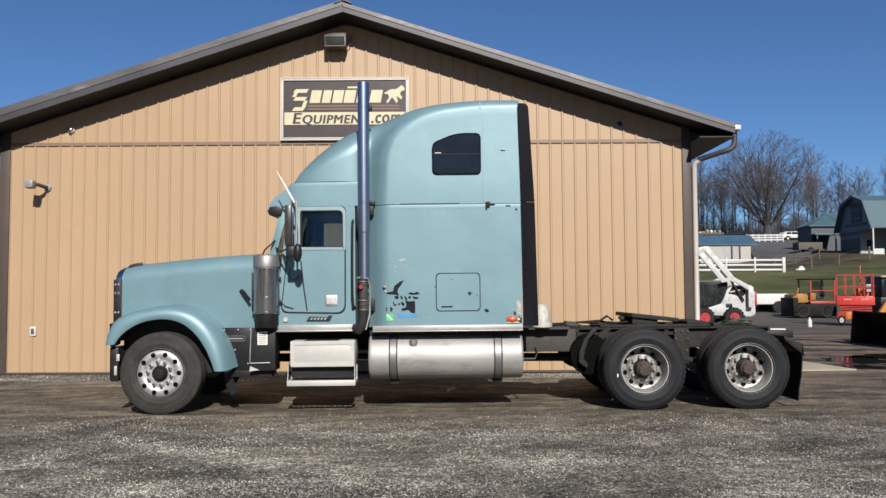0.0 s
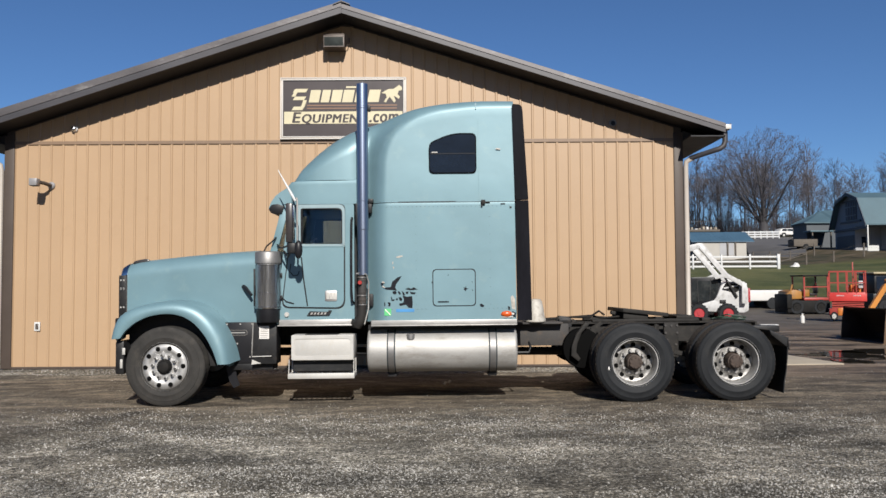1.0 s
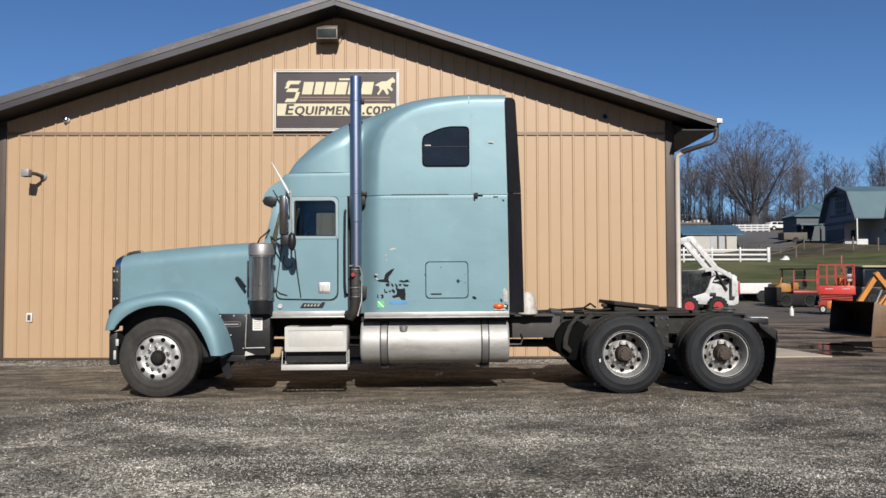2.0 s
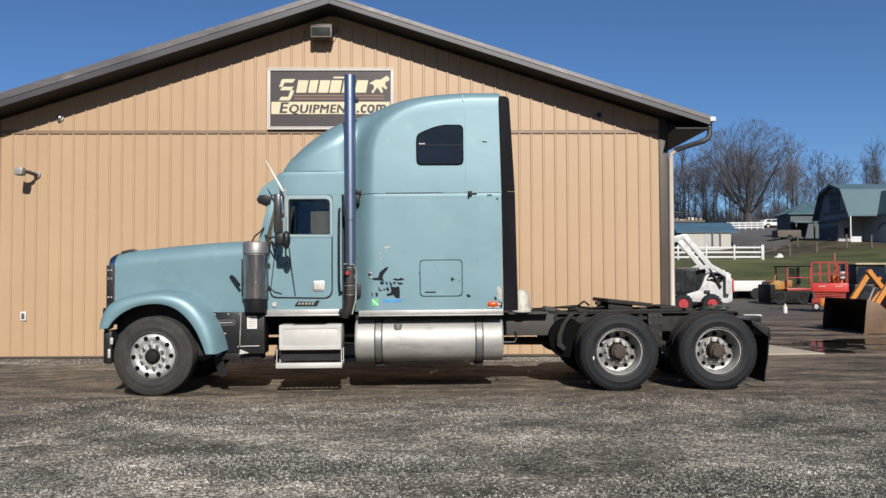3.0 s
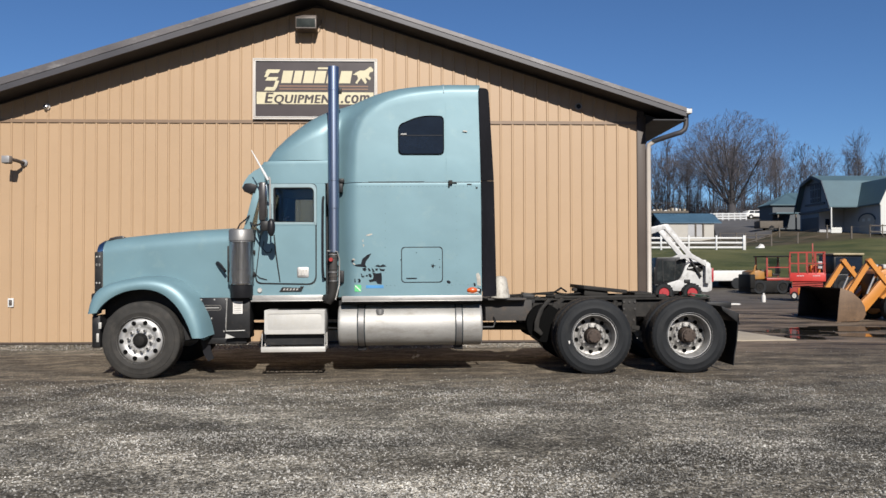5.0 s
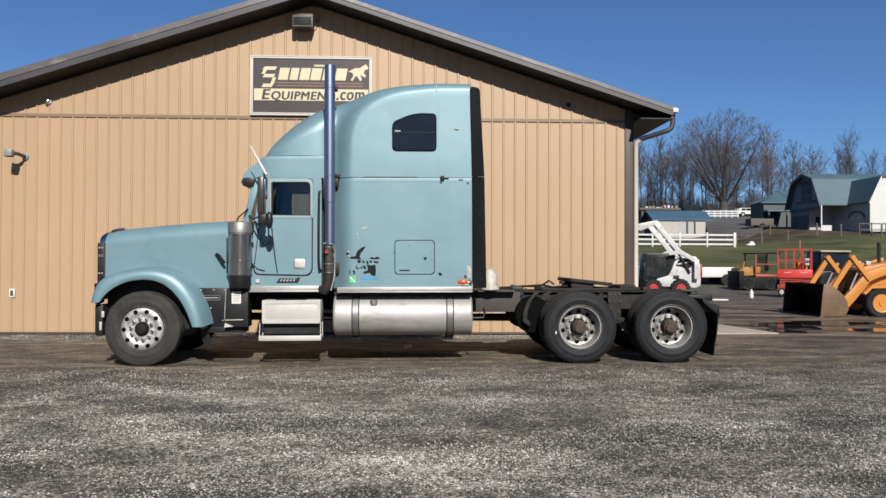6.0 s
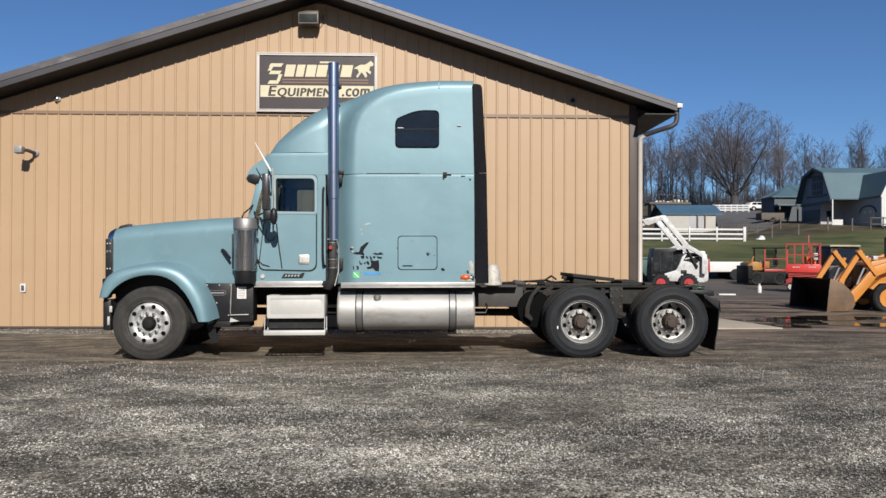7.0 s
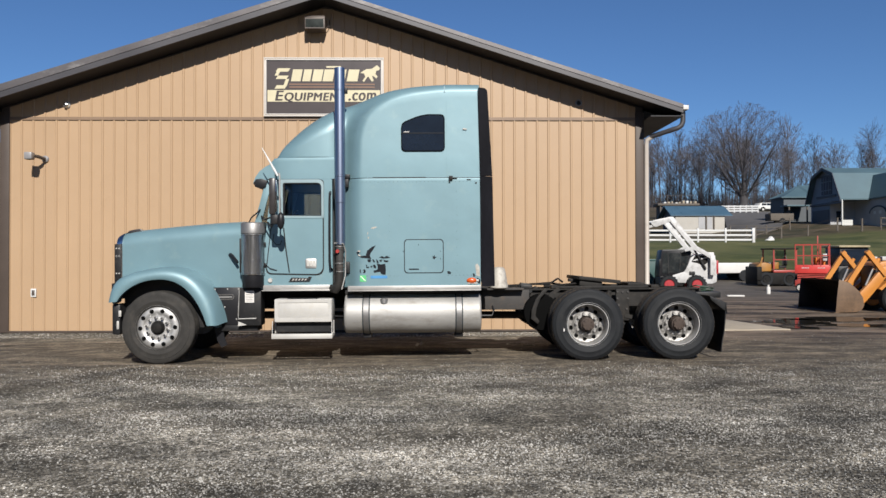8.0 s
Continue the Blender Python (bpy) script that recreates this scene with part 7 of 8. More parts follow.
def backhoe():
    """The loader's nose points to -x; x = 0 is the bucket's lip."""
    by = 10.45
    t = thing("backhoe_loader", "orange-yellow backhoe loader with a rusty bucket on the ground", "backhoe", m=pose(15.0, by, ground_z(15.5, by)))
    W = 2.3
    # bucket: curved back, floor, two side plates
    prof = [(0.0, 0.02), (0.55, 0.03), (0.72, 0.09), (0.79, 0.22), (0.76, 0.42), (0.64, 0.62), (0.40, 0.83), (0.10, 0.93)]
    inn = [(0.02, 0.05), (0.54, 0.06), (0.69, 0.11), (0.75, 0.23), (0.72, 0.40), (0.61, 0.59), (0.38, 0.79), (0.12, 0.89)]
    bm = bmesh.new()
    slab(bm, prof + inn[::-1], 0, W)
    # near-black shell and far plate carry the inner shade; the near plate is lit
    bk = part("bucket", bm, M_BUCKET_SHADE, t, "scoured steel loader bucket", flat=True)
    for y in (-0.004, W - 0.03):
        bm = bmesh.new()
        slab(bm, prof + [(0.05, 0.55)], y, y + 0.034, 0.004)
        part("side_plate", bm, M_BUCKET if y < 1 else M_BUCKET_SHADE, bk)
    bm = boxes((-0.04, 0.1, 0, W, 0.0, 0.024))
    part("cutting_edge", bm, M_BUCKET, bk)
    # lift arms with the two crossing links on each side
    for y in (0.35, 1.70):
        bm = bmesh.new()
        slab(bm, round_poly([(0.80, 0.24), (0.95, 0.22), (1.25, 0.55), (1.62, 1.0), (2.8, 1.46), (2.8, 1.68), (1.5, 1.25), (1.1, 0.78), (0.80, 0.48)], 0.05), y, y + 0.14, 0.01)
        part("lift_arm", bm, M_LOADER, t)
        bm = bmesh.new()
        bar(bm, (0.58, y + 0.07, 0.82), (1.14, y + 0.07, 1.66), 0.10, 0.13)
        part("tilt_link", bm, M_LOADER, t)
        bm = bmesh.new()
        bar(bm, (1.06, y + 0.0, 1.70), (1.58, y + 0.0, 1.04), 0.10, 0.12)
        part("tilt_lever", bm, M_LOADER, t)
        bm = bmesh.new()
        tube(bm, [(1.07, y + 0.10, 0.75), (1.30, y + 0.10, 1.25)], 0.03, 10)
        part("ram_rod", bm, M_STRAP, t)
        bm = bmesh.new()
        tube(bm, [(1.30, y + 0.10, 1.2), (1.45, y + 0.10, 1.5)], 0.05, 10)
        part("ram", bm, M_LOADER, t)
        for x, z in ((1.12, 1.66), (1.56, 1.06), (0.90, 0.32)):
            bm = bmesh.new()
            lathe(bm, [(0.06, y - 0.03), (0.06, y + 0.17)], 12, "Y", (x, 0, z))
            part("pivot_pin", bm, M_LOADER, t)
    bm = bmesh.new()
    tube(bm, [(0.90, 0.3, 0.34), (0.90, 1.9, 0.34)], 0.06, 10)
    part("cross_tube", bm, M_LOADER, t)
    before = set(t.children)
    # nose, hood and stripe
    bm = bmesh.new()
    slab(bm, round_poly([(1.12, 0.62), (3.1, 0.55), (3.1, 1.62), (2.4, 1.60), (1.16, 1.40), (1.08, 1.1)], 0.06), 0.66, 1.60, 0.03)
    hood = part("hood", bm, M_LOADER, t)
    bm = bmesh.new()
    slab(bm, [(1.6, 1.28), (2.9, 1.42), (2.9, 1.32), (1.6, 1.18)], 0.64, 0.655)
    part("side_stripe", bm, M_SIGN_TAN, hood, flat=True)
    bm = boxes((1.06, 1.12, 0.72, 1.54, 0.70, 1.30), bevel=0.01)
    part("grille", bm, M_BLACK, hood)
    for y in (0.8, 1.3):
        bm = boxes((1.3, 1.44, y, y + 0.16, 1.44, 1.56), bevel=0.02)
        part("work_lamp", bm, M_SKIDWHITE, hood)
    bm = bmesh.new()
    tube(bm, [(1.9, 1.2, 1.5), (1.9, 1.2, 2.1)], 0.05, 10)
    part("exhaust_pipe", bm, M_BLACK, hood)
    bm = boxes((1.2, 4.6, 0.8, 1.46, 0.32, 0.66), bevel=0.03)
    part("chassis", bm, M_BLACK, t)
    for y in (0.32, 1.62):
        simple_wheel(t, 1.46, y, 0.38, 0.42, 0.3, M_LOADER, 0.62)
        simple_wheel(t, 4.0, y - 0.05, 0.66, 0.7, 0.45, M_LOADER, 0.55)
        bm = bmesh.new()
        slab(bm, [(0.92, 0.66), (1.18, 0.88), (1.76, 0.90), (2.02, 0.70), (1.76, 0.81), (1.18, 0.79), (1.0, 0.62)], y - 0.02, y + 0.3)
        part("wheel_guard", bm, M_LOADER, t)
    # cab further back
    for x in (3.1, 4.5):
        for y in (0.6, 1.62):
            bm = bmesh.new()
            bar(bm, (x, y, 0.9), (x, y, 2.5), 0.08)
            part("cab_post", bm, M_BLACK, t)
    bm = boxes((2.95, 4.65, 0.5, 1.72, 2.5, 2.62), bevel=0.04)
    part("cab_roof", bm, M_LOADER, t)
    bm = boxes((3.1, 4.5, 0.62, 1.6, 0.62, 1.05), bevel=0.04)
    part("cab_floor", bm, M_BLACK, t)
    for o in t.children:                     # the tractor itself stands behind the linkage
        if o not in before:
            o.location.x += 0.45


def gas_cylinder():
    t = thing("gas_cylinder", "small white gas cylinder standing in the yard", "cylinder", m=pose(18.27, 22.7, ground_z(18.4, 22.7)) @ Matrix.Diagonal((0.85, 0.85, 0.85, 1)))
    bm = bmesh.new()
    lathe(bm, [(0.085, 0.0), (0.1, 0.02), (0.1, 0.30), (0.085, 0.35), (0.045, 0.38), (0.0, 0.38)], 20, "Z")
    b = part("body", bm, M_WHITE, t)
    bm = bmesh.new()
    lathe(bm, [(0.045, 0.37), (0.05, 0.46), (0.042, 0.46), (0.038, 0.38)], 16, "Z", closed=True)
    part("collar", bm, M_WHITE, b)
    bm = boxes((-0.02, 0.02, -0.02, 0.02, 0.38, 0.43))
    part("valve", bm, M_YELLOW, b)


def hose_pile():
    t = thing("hose_pile", "tangled dark green hoses heaped beside the loader", "hose", m=pose(14.55, 20.85, ground_z(14.7, 20.7)))
    rng = random.Random(2)
    for k in range(11):
        bm = bmesh.new()
        cx, cz, r = rng.uniform(-0.4, 0.5), rng.uniform(0.14, 0.32), rng.uniform(0.2, 0.38)
        tilt = rng.uniform(0.3, 0.8)
        tube(bm, [(cx + r * 1.3 * math.cos(a), 0.22 * math.sin(a) + rng.uniform(-0.03, 0.03), max(0.03, cz + r * 0.6 * tilt * math.sin(a + k) + rng.uniform(-0.02, 0.03))) for a in [i * 0.45 for i in range(13)]], 0.028, 6)
        part("hose", bm, M_HOSE, t)
    b = thing("white_board", "short white board lying on the asphalt", "board", m=pose(15.75, 20.6, ground_z(16, 20.6), 0, 0, -8))
    bm = boxes((0, 0.66, 0, 0.3, 0.0, 0.055), bevel=0.01)
    part("plank", bm, M_WHITE, b)


def litter():
    t = thing("paper_scrap", "small white paper scrap on the ground under the truck", "litter", m=pose(3.7, 2.1, ground_z(3.7, 2.1) + 0.012, 0, 0, 35))
    bm = bmesh.new()
    loft(bm, [[(x, -0.025, z), (x, 0.03, z + 0.012), (x, 0.03, z + 0.016), (x, -0.025, z + 0.004)] for x, z in ((-0.06, 0.0), (-0.02, 0.035), (0.02, 0.015), (0.06, 0.05))])
    part("sheet", bm, M_PAPER, t)


litter()


def apron_and_puddles():
    bm = bmesh.new()
    slab(bm, [(8.36, 5.10), (11.45, 5.28), (10.95, 9.2), (8.36, 9.2)], -0.1, 0.022, 0.006, "XY")
    tagged(part("concrete_apron", bm, M_CONCRETE), "pale concrete apron beside the building", "apron", kind="structure")
    m = bpy.data.materials.new("still_rain_water")
    n, l, p = nodes_of(m)
    p.inputs["Base Color"].default_value = (0.02, 0.018, 0.015, 1)
    p.inputs["Roughness"].default_value = 0.05
    p.inputs["IOR"].default_value = 1.33
    p.inputs["Specular IOR Level"].default_value = 0.5
    for k, (cx, cy, ax, ay) in enumerate(((12.6, 7.3, 0.8, 0.7), (14.2, 8.3, 1.2, 0.6), (13.6, 6.3, 1.1, 0.45), (15.9, 7.2, 1.0, 0.75), (14.6, 5.0, 0.9, 0.28), (11.9, 5.9, 0.35, 0.4), (20.2, 19.3, 1.8, 0.6))):
        bm = bmesh.new()
        pts = []
        for i in range(48):
            a = 2 * math.pi * i / 48
            r = 1 + 0.8 * noise.noise((math.cos(a) * 1.3 + k * 7, math.sin(a) * 1.3, k)) + 0.3 * noise.noise((math.cos(a) * 4, math.sin(a) * 5, k + 3))
            pts.append((cx + ax * r * math.cos(a), cy + ay * r * math.sin(a)))
        slab(bm, pts, -0.01, 0.0145, plane="XY")
        tagged(part("puddle", bm, m, flat=True), "shallow muddy rain puddle on the asphalt", "puddle", "puddles")


skid_steer()
teal_bin()
pickup("pickup_truck", "white pickup truck parked behind the machines", pose(23.9, 39.2, ground_z(23, 37.8), 0, 0, 180))
paver()
scissor_lift()
dark_loader()
backhoe()
gas_cylinder()
hose_pile()
apron_and_puddles()


# ---- hillside: fences, shed, barn, cars ----
M_VINYL = mat("white_vinyl_fence", (0.47, 0.47, 0.46), 0.4, 0, 0.04, 1, 20)
M_POST = mat("weathered_wood_post", (0.0852, 0.0721, 0.059), 0.85, 0, 0.2, 4, 40, 0.002)
M_BLUEROOF = mat("blue_ribbed_metal_roof", (0.0426, 0.0884, 0.131), 0.5, 0, 0.1, 0.6, 10)
M_TEALROOF = mat("teal_ribbed_metal_roof", (0.054, 0.096, 0.115), 0.6, 0, 0.1, 0.5, 10)
M_BARNGREY = mat("blue_grey_barn_siding", (0.14, 0.165, 0.20), 0.7, 0, 0.1, 0.8, 12)
M_SLATEWALL = mat("dark_slate_barn_siding", (0.062, 0.07, 0.077), 0.7, 0, 0.12, 0.8, 12)
M_BARNDARK = mat("dark_blue_barn_trim", (0.034, 0.043, 0.058), 0.6, 0, 0.1, 1, 12)
M_BARNWHITE = mat("white_barn_siding", (0.472, 0.472, 0.446), 0.6, 0, 0.05, 0.8, 12)
M_GREYWALL = mat("pale_grey_barn_siding", (0.29, 0.29, 0.295), 0.7, 0, 0.08, 0.8, 12)
M_CREAMWALL = mat("cream_shed_siding", (0.335, 0.315, 0.28), 0.65, 0, 0.06, 1, 14)
M_DRIVE = mat("grey_gravel_drive", (0.072, 0.068, 0.066), 0.9, 0, 0.15, 0.3, 6)
M_BARK = mat("grey_brown_bark", (0.040, 0.0375, 0.0395), 0.9, 0, 0.2, 1.2, 12)
M_TWIG = mat("purple_brown_twigs", (0.069, 0.0635, 0.071), 0.9, 0, 0.2, 0.4, 6)


def rail_fence():
    t = thing("rail_fence", "white three-rail vinyl fence along the grass", "fence")
    y = 54.1
    xs = [30.2 - i * 2.26 for i in range(10)]
    for i, x in enumerate(xs):
        g = ground_z(x, y)
        w = 0.11 if i == 0 else 0.065
        bm = bmesh.new()
        box(bm, -w, w, -w, w, -0.1, 1.14, 0.01)
        box(bm, -w - 0.02, w + 0.02, -w - 0.02, w + 0.02, 1.14, 1.17, 0.01)
        o = part("post", bm, M_VINYL, t)
        o.matrix_basis = Matrix.Translation((x, y, g))
    for a, b in zip(xs, xs[1:]):
        g = ground_z(a, y)
        for z in (0.2, 0.58, 0.96):
            bm = boxes((b + 0.065, a - 0.065, y - 0.02, y + 0.02, g + z - 0.07, g + z + 0.07), bevel=0.008)
            part("rail", bm, M_VINYL, t)


def wire_fence():
    t = thing("wire_fence", "weathered wooden posts with wire along the bank", "fence")
    pts = [(34.0, 63.1), (36.4, 63.1), (39.4, 64.2), (42.4, 64.6), (44.2, 63.6), (48.0, 63.4), (52, 63.2)]
    for x, y in pts:
        g = ground_z(x, y)
        bm = bmesh.new()
        tube(bm, [(x, y, g - 0.1), (x + 0.02, y, g + 1.15)], [0.09, 0.075], 8)
        part("post", bm, M_POST, t)
    for a, b in zip(pts, pts[1:]):
        for z in (0.4, 0.75, 1.08):
            bm = bmesh.new()
            tube(bm, [(a[0], a[1], ground_z(*a) + z), (b[0], b[1], ground_z(*b) + z)], 0.006, 4)
            part("wire", bm, M_POST, t)
    g = thing("field_gate", "grey pipe gate leaning across the fence opening", "gate")
    bm = bmesh.new()
    tube(bm, [(30.8, 58.2, ground_z(31, 58.2) + 0.1), (36.3, 63.0, ground_z(36, 63) + 0.95)], 0.04, 6)
    part("brace", bm, M_POST, g)
    bm = bmesh.new()
    tube(bm, [(31.0, 58.5, ground_z(31, 58.5) + 1.0), (36.3, 63.0, ground_z(36, 63) + 1.05)], 0.04, 6)
    part("top_rail", bm, M_POST, g)
    r = thing("white_boulder", "pale boulder on the grass by the gate", "rock", m=pose(33.4, 58.5, ground_z(33.4, 58.5)))
    bm = bmesh.new()
    bmesh.ops.create_icosphere(bm, subdivisions=2, radius=1)
    for v in bm.verts:
        v.co = Vector((v.co.x * 0.42, v.co.y * 0.32, max(-0.1, v.co.z * (0.36 if v.co.x > -0.1 else 0.15)))) * (1 + 0.15 * noise.noise(v.co * 2))
    part("stone", bm, M_WHITE, r, flat=True)
    # lower rail fence further up by the shed
    f = thing("pasture_fence", "grey plank pasture fence below the drive", "fence")
    ps = [(34.4, 70.5), (36.2, 70.8), (38.4, 71.2), (41.0, 71.6)]
    for x, y in ps:
        bm = boxes((x - 0.05, x + 0.05, y - 0.05, y + 0.05, ground_z(x, y) - 0.1, ground_z(x, y) + 1.1))
        part("post", bm, M_POST, f)
    for a, b in zip(ps, ps[1:]):
        for z in (0.5, 1.05):
            bm = bmesh.new()
            bar(bm, (a[0], a[1] - 0.08, ground_z(*a) + z), (b[0], b[1] - 0.08, ground_z(*b) + z), 0.02, 0.03)
            part("rail", bm, M_POST, f)


def shed():
    x0, x1, y0, y1 = 31.9, 38.6, 82.4, 88.0
    t = thing("shed", "cream shed with a blue metal roof", "shed")
    bm = bmesh.new()
    slab(bm, [(y0 + 0.2, 4.5), (y1 - 0.5, 4.5), (y1 - 0.5, 6.6), ((y0 + y1) / 2, 7.66), (y0 + 0.2, 6.6)], x0 + 0.6, x1 - 0.35, plane="YZ")
    part("wall", bm, M_CREAMWALL, t, flat=True)
    yr = (y0 + y1) / 2
    for ya, yb in ((y0, yr), (y1, yr)):
        bm = bmesh.new()
        slab(bm, [(ya, 6.62), (yb, 7.84), (yb, 7.74), (ya, 6.52)], x0, x1 + 0.5, plane="YZ")
        part("roof", bm, M_BLUEROOF, t, "blue metal roof slope", flat=True)
    bm = bmesh.new()
    for i in range(17):
        x = x0 + 0.1 + i * 0.44
        bar(bm, (x, y0, 6.625), (x, yr, 7.845), 0.04, 0.02)
    tagged(part("roof_ribs", bm, M_BLUEROOF, t), kind="stuff")
    for x in (36.0, 36.9):
        bm = boxes((x, x + 0.14, y0 + 0.02, y0 + 0.16, 4.9, 6.6))
        part("post", bm, M_POST, t)
    bm = boxes((35.2, 35.95, y0 + 0.17, y0 + 0.2, 5.0, 6.4))
    part("door", bm, M_GREYWALL, t)
    bm = boxes((36.2, 36.8, y0 + 0.17, y0 + 0.2, 5.0, 6.4))
    part("door", bm, M_GREYWALL, t)
    # dark gable end
    bm = bmesh.new()
    slab(bm, [(y0 + 0.45, 4.5), (y1 - 0.45, 4.5), (y1 - 0.45, 6.72), (yr, 7.66), (y0 + 0.45, 6.72)], x0 + 0.57, x0 + 0.6, plane="YZ")
    part("gable_end", bm, M_BARNDARK, t, flat=True)


def wagon():
    t = thing("hay_wagon", "dark flat wagon stacked with pale pallets", "wagon", m=pose(34.4, 96.5, ground_z(36, 96.5)))
    h = 8.95 - ground_z(36, 96.5)
    bm = boxes((0.0, 5.6, 0, 2.2, h - 0.3, h), bevel=0.03)
    part("bed", bm, M_POST, t)
    for x in (0.4, 2.0, 3.6, 5.2):
        bm = boxes((x - 0.08, x + 0.08, 0.2, 2.0, 0, h - 0.3))
        part("leg", bm, M_POST, t)
    rng = random.Random(3)
    for i in range(9):
        x = 0.9 + i * 0.5
        hh = rng.uniform(0.12, 0.4)
        bm = boxes((x, x + rng.uniform(0.2, 0.4), 0.3, 1.2, h, h + hh), bevel=0.03)
        part("pallet", bm, M_CONCRETE if i % 3 else M_WHITE, t)
    bm = bmesh.new()
    bar(bm, (-0.6, 0.1, h + 1.0), (5.2, 0.1, h + 1.05), 0.05, 0.05)
    for x in (-0.5, 1.3, 3.2, 5.0):
        bar(bm, (x, 0.1, h - 0.1), (x, 0.1, h + 1.05), 0.05, 0.05)
    part("side_rail", bm, M_POST, t)


def far_fence():
    t = thing("plank_fence", "white plank fence beside the upper drive", "fence")
    pts = [(50.6 + i * 1.1, 117.5 + i * 0.35) for i in range(7)]
    for x, y in pts:
        bm = boxes((x - 0.08, x + 0.08, y - 0.08, y + 0.08, ground_z(x, y) - 0.1, ground_z(x, y) + 1.25))
        part("post", bm, M_VINYL, t)
    for a, b in zip(pts, pts[1:]):
        for z in (0.35, 0.72, 1.09):
            bm = bmesh.new()
            bar(bm, (a[0], a[1] - 0.1, ground_z(*a) + z), (b[0], b[1] - 0.1, ground_z(*b) + z), 0.03, 0.22)
            part("rail", bm, M_VINYL, t)


def drive():
    """A grey drive that climbs from the barn yard past the shed."""
    bm = bmesh.new()
    mid = [(39.0, 75, 5.0), (41.3, 81, 5.6), (44.2, 90, 6.0), (48.8, 103, 6.0), (54.4, 117, 6.2), (60.0, 126, 6.4), (70.0, 129, 6.0)]
    fine = []
    for (xa, ya, wa), (xb, yb, wb) in zip(mid, mid[1:]):
        for i in range(6):
            t = i / 6
            fine.append((xa + (xb - xa) * t, ya + (yb - ya) * t, wa + (wb - wa) * t))
    rows = []
    for i, (x, y, w) in enumerate(fine):
        nx, ny, _ = fine[min(i + 1, len(fine) - 1)]
        d = Vector((nx - x, ny - y, 0))
        d = d.normalized() if d.length else Vector((0, 1, 0))
        s = Vector((d.y, -d.x, 0))
        rows.append([bm.verts.new((x + s.x * k * w / 2, y + s.y * k * w / 2, ground_z(x + s.x * k * w / 2, y + s.y * k * w / 2) + 0.05)) for k in (-1, -0.5, 0, 0.5, 1)])
    for a, b in zip(rows, rows[1:]):
        for i in range(4):
            bm.faces.new((a[i], a[i + 1], b[i + 1], b[i]))
    tagged(part("drive", bm, M_DRIVE), "grey gravel drive climbing the hill", "road", kind="structure")


def barn():
    t = thing("gambrel_barn", "blue-grey gambrel barn with teal metal roofs", "barn")
    g = 4.9
    xg, xe = 45.6, 56.0                    # gable faces -x
    yn, yf, yr = 70.3, 78.0, 74.1          # near eave, far eave, ridge
    ze, zb, zr = 7.65, 10.4, 11.15
    bn, bf = 71.9, 76.5
    prof = [(yn + 3.2, g), (yf - 0.3, g), (yf - 0.3, ze), (bf - 0.1, zb - 0.15), (yr, zr - 0.15), (bn + 0.1, zb - 0.15), (yn + 0.3, ze), (yn + 0.3, ze - 0.14), (yn + 3.2, ze - 0.14)]   # the ground floor is set back under a porch
    bm = bmesh.new()
    slab(bm, prof, xg + 0.5, xe, plane="YZ")
    part("wall", bm, M_BARNGREY, t, flat=True)
    for (ya, za), (yb, zb_) in (((yn, ze), (bn, zb)), ((bn, zb), (yr, zr)), ((yr, zr), (bf, zb)), ((bf, zb), (yf, ze))):
        bm = bmesh.new()
        slab(bm, [(ya, za), (yb, zb_), (yb, zb_ - 0.14), (ya, za - 0.14)], xg, xe, plane="YZ")
        r = part("roof_slope", bm, M_TEALROOF, t, "teal metal roof slope", flat=True)
        bm = bmesh.new()
        slab(bm, [(ya, za + 0.02), (yb, zb_ + 0.02), (yb, zb_ - 0.3), (ya, za - 0.3)], xg - 0.06, xg + 0.02, plane="YZ")
        part("barge_board", bm, M_BARNDARK, r, "dark blue barge board", flat=True)
    # loft door with cross bracing, belt and lower doors on the gable
    bm = boxes((xg + 0.44, xg + 0.5, yr - 1.1, yr + 1.1, 8.3, 10.15))
    ld = part("loft_door", bm, M_BARNDARK, t)
    bm = bmesh.new()
    for a, b in (((yr - 0.55, 8.35), (yr - 0.55, 10.1)), ((yr, 8.35), (yr, 10.1)), ((yr + 0.55, 8.35), (yr + 0.55, 10.1)), ((yr - 1.05, 8.75), (yr + 1.05, 8.75)), ((yr - 1.05, 9.65), (yr + 1.05, 9.65))):
        bar(bm, (xg + 0.42, a[0], a[1]), (xg + 0.42, b[0], b[1]), 0.05, 0.09)
    part("brace", bm, M_BARNGREY, ld)
    bm = boxes((xg + 0.38, xg + 0.5, yr - 2.0, yr + 2.2, 8.0, 8.2), (xg + 0.38, xg + 0.5, yr - 1.6, yr + 1.7, 10.17, 10.33))
    part("door_track", bm, M_BARNDARK, t)
    bm = boxes((xg + 0.3, xg + 0.5, yn + 0.4, yf - 0.4, 7.2, 7.42))
    part("belt_board", bm, M_BARNDARK, t)
    bm = boxes((xg + 0.42, xg + 0.5, yn + 3.3, yf - 0.8, g, 6.7))
    part("lower_door", bm, M_SLATEWALL, t, "dark lower barn doors")
    # porch post and low white wall at the near corner
    bm = boxes((xg + 0.1, xg + 0.21, yn - 0.1, yn + 0.01, g, ze - 0.14))
    part("porch_post", bm, M_BARNWHITE, t, "white porch post")
    bm = boxes((xg + 0.2, xg + 1.2, yn - 0.1, yn + 0.05, g, 5.45))
    part("porch_wall", bm, M_BARNWHITE, t, "low white porch wall")
    bm = boxes((xg + 0.52, xe - 0.02, yn + 3.14, yn + 3.197, g, ze - 0.15))
    part("porch_back", bm, M_GREYWALL, t, "pale grey wall under the porch", flat=True)
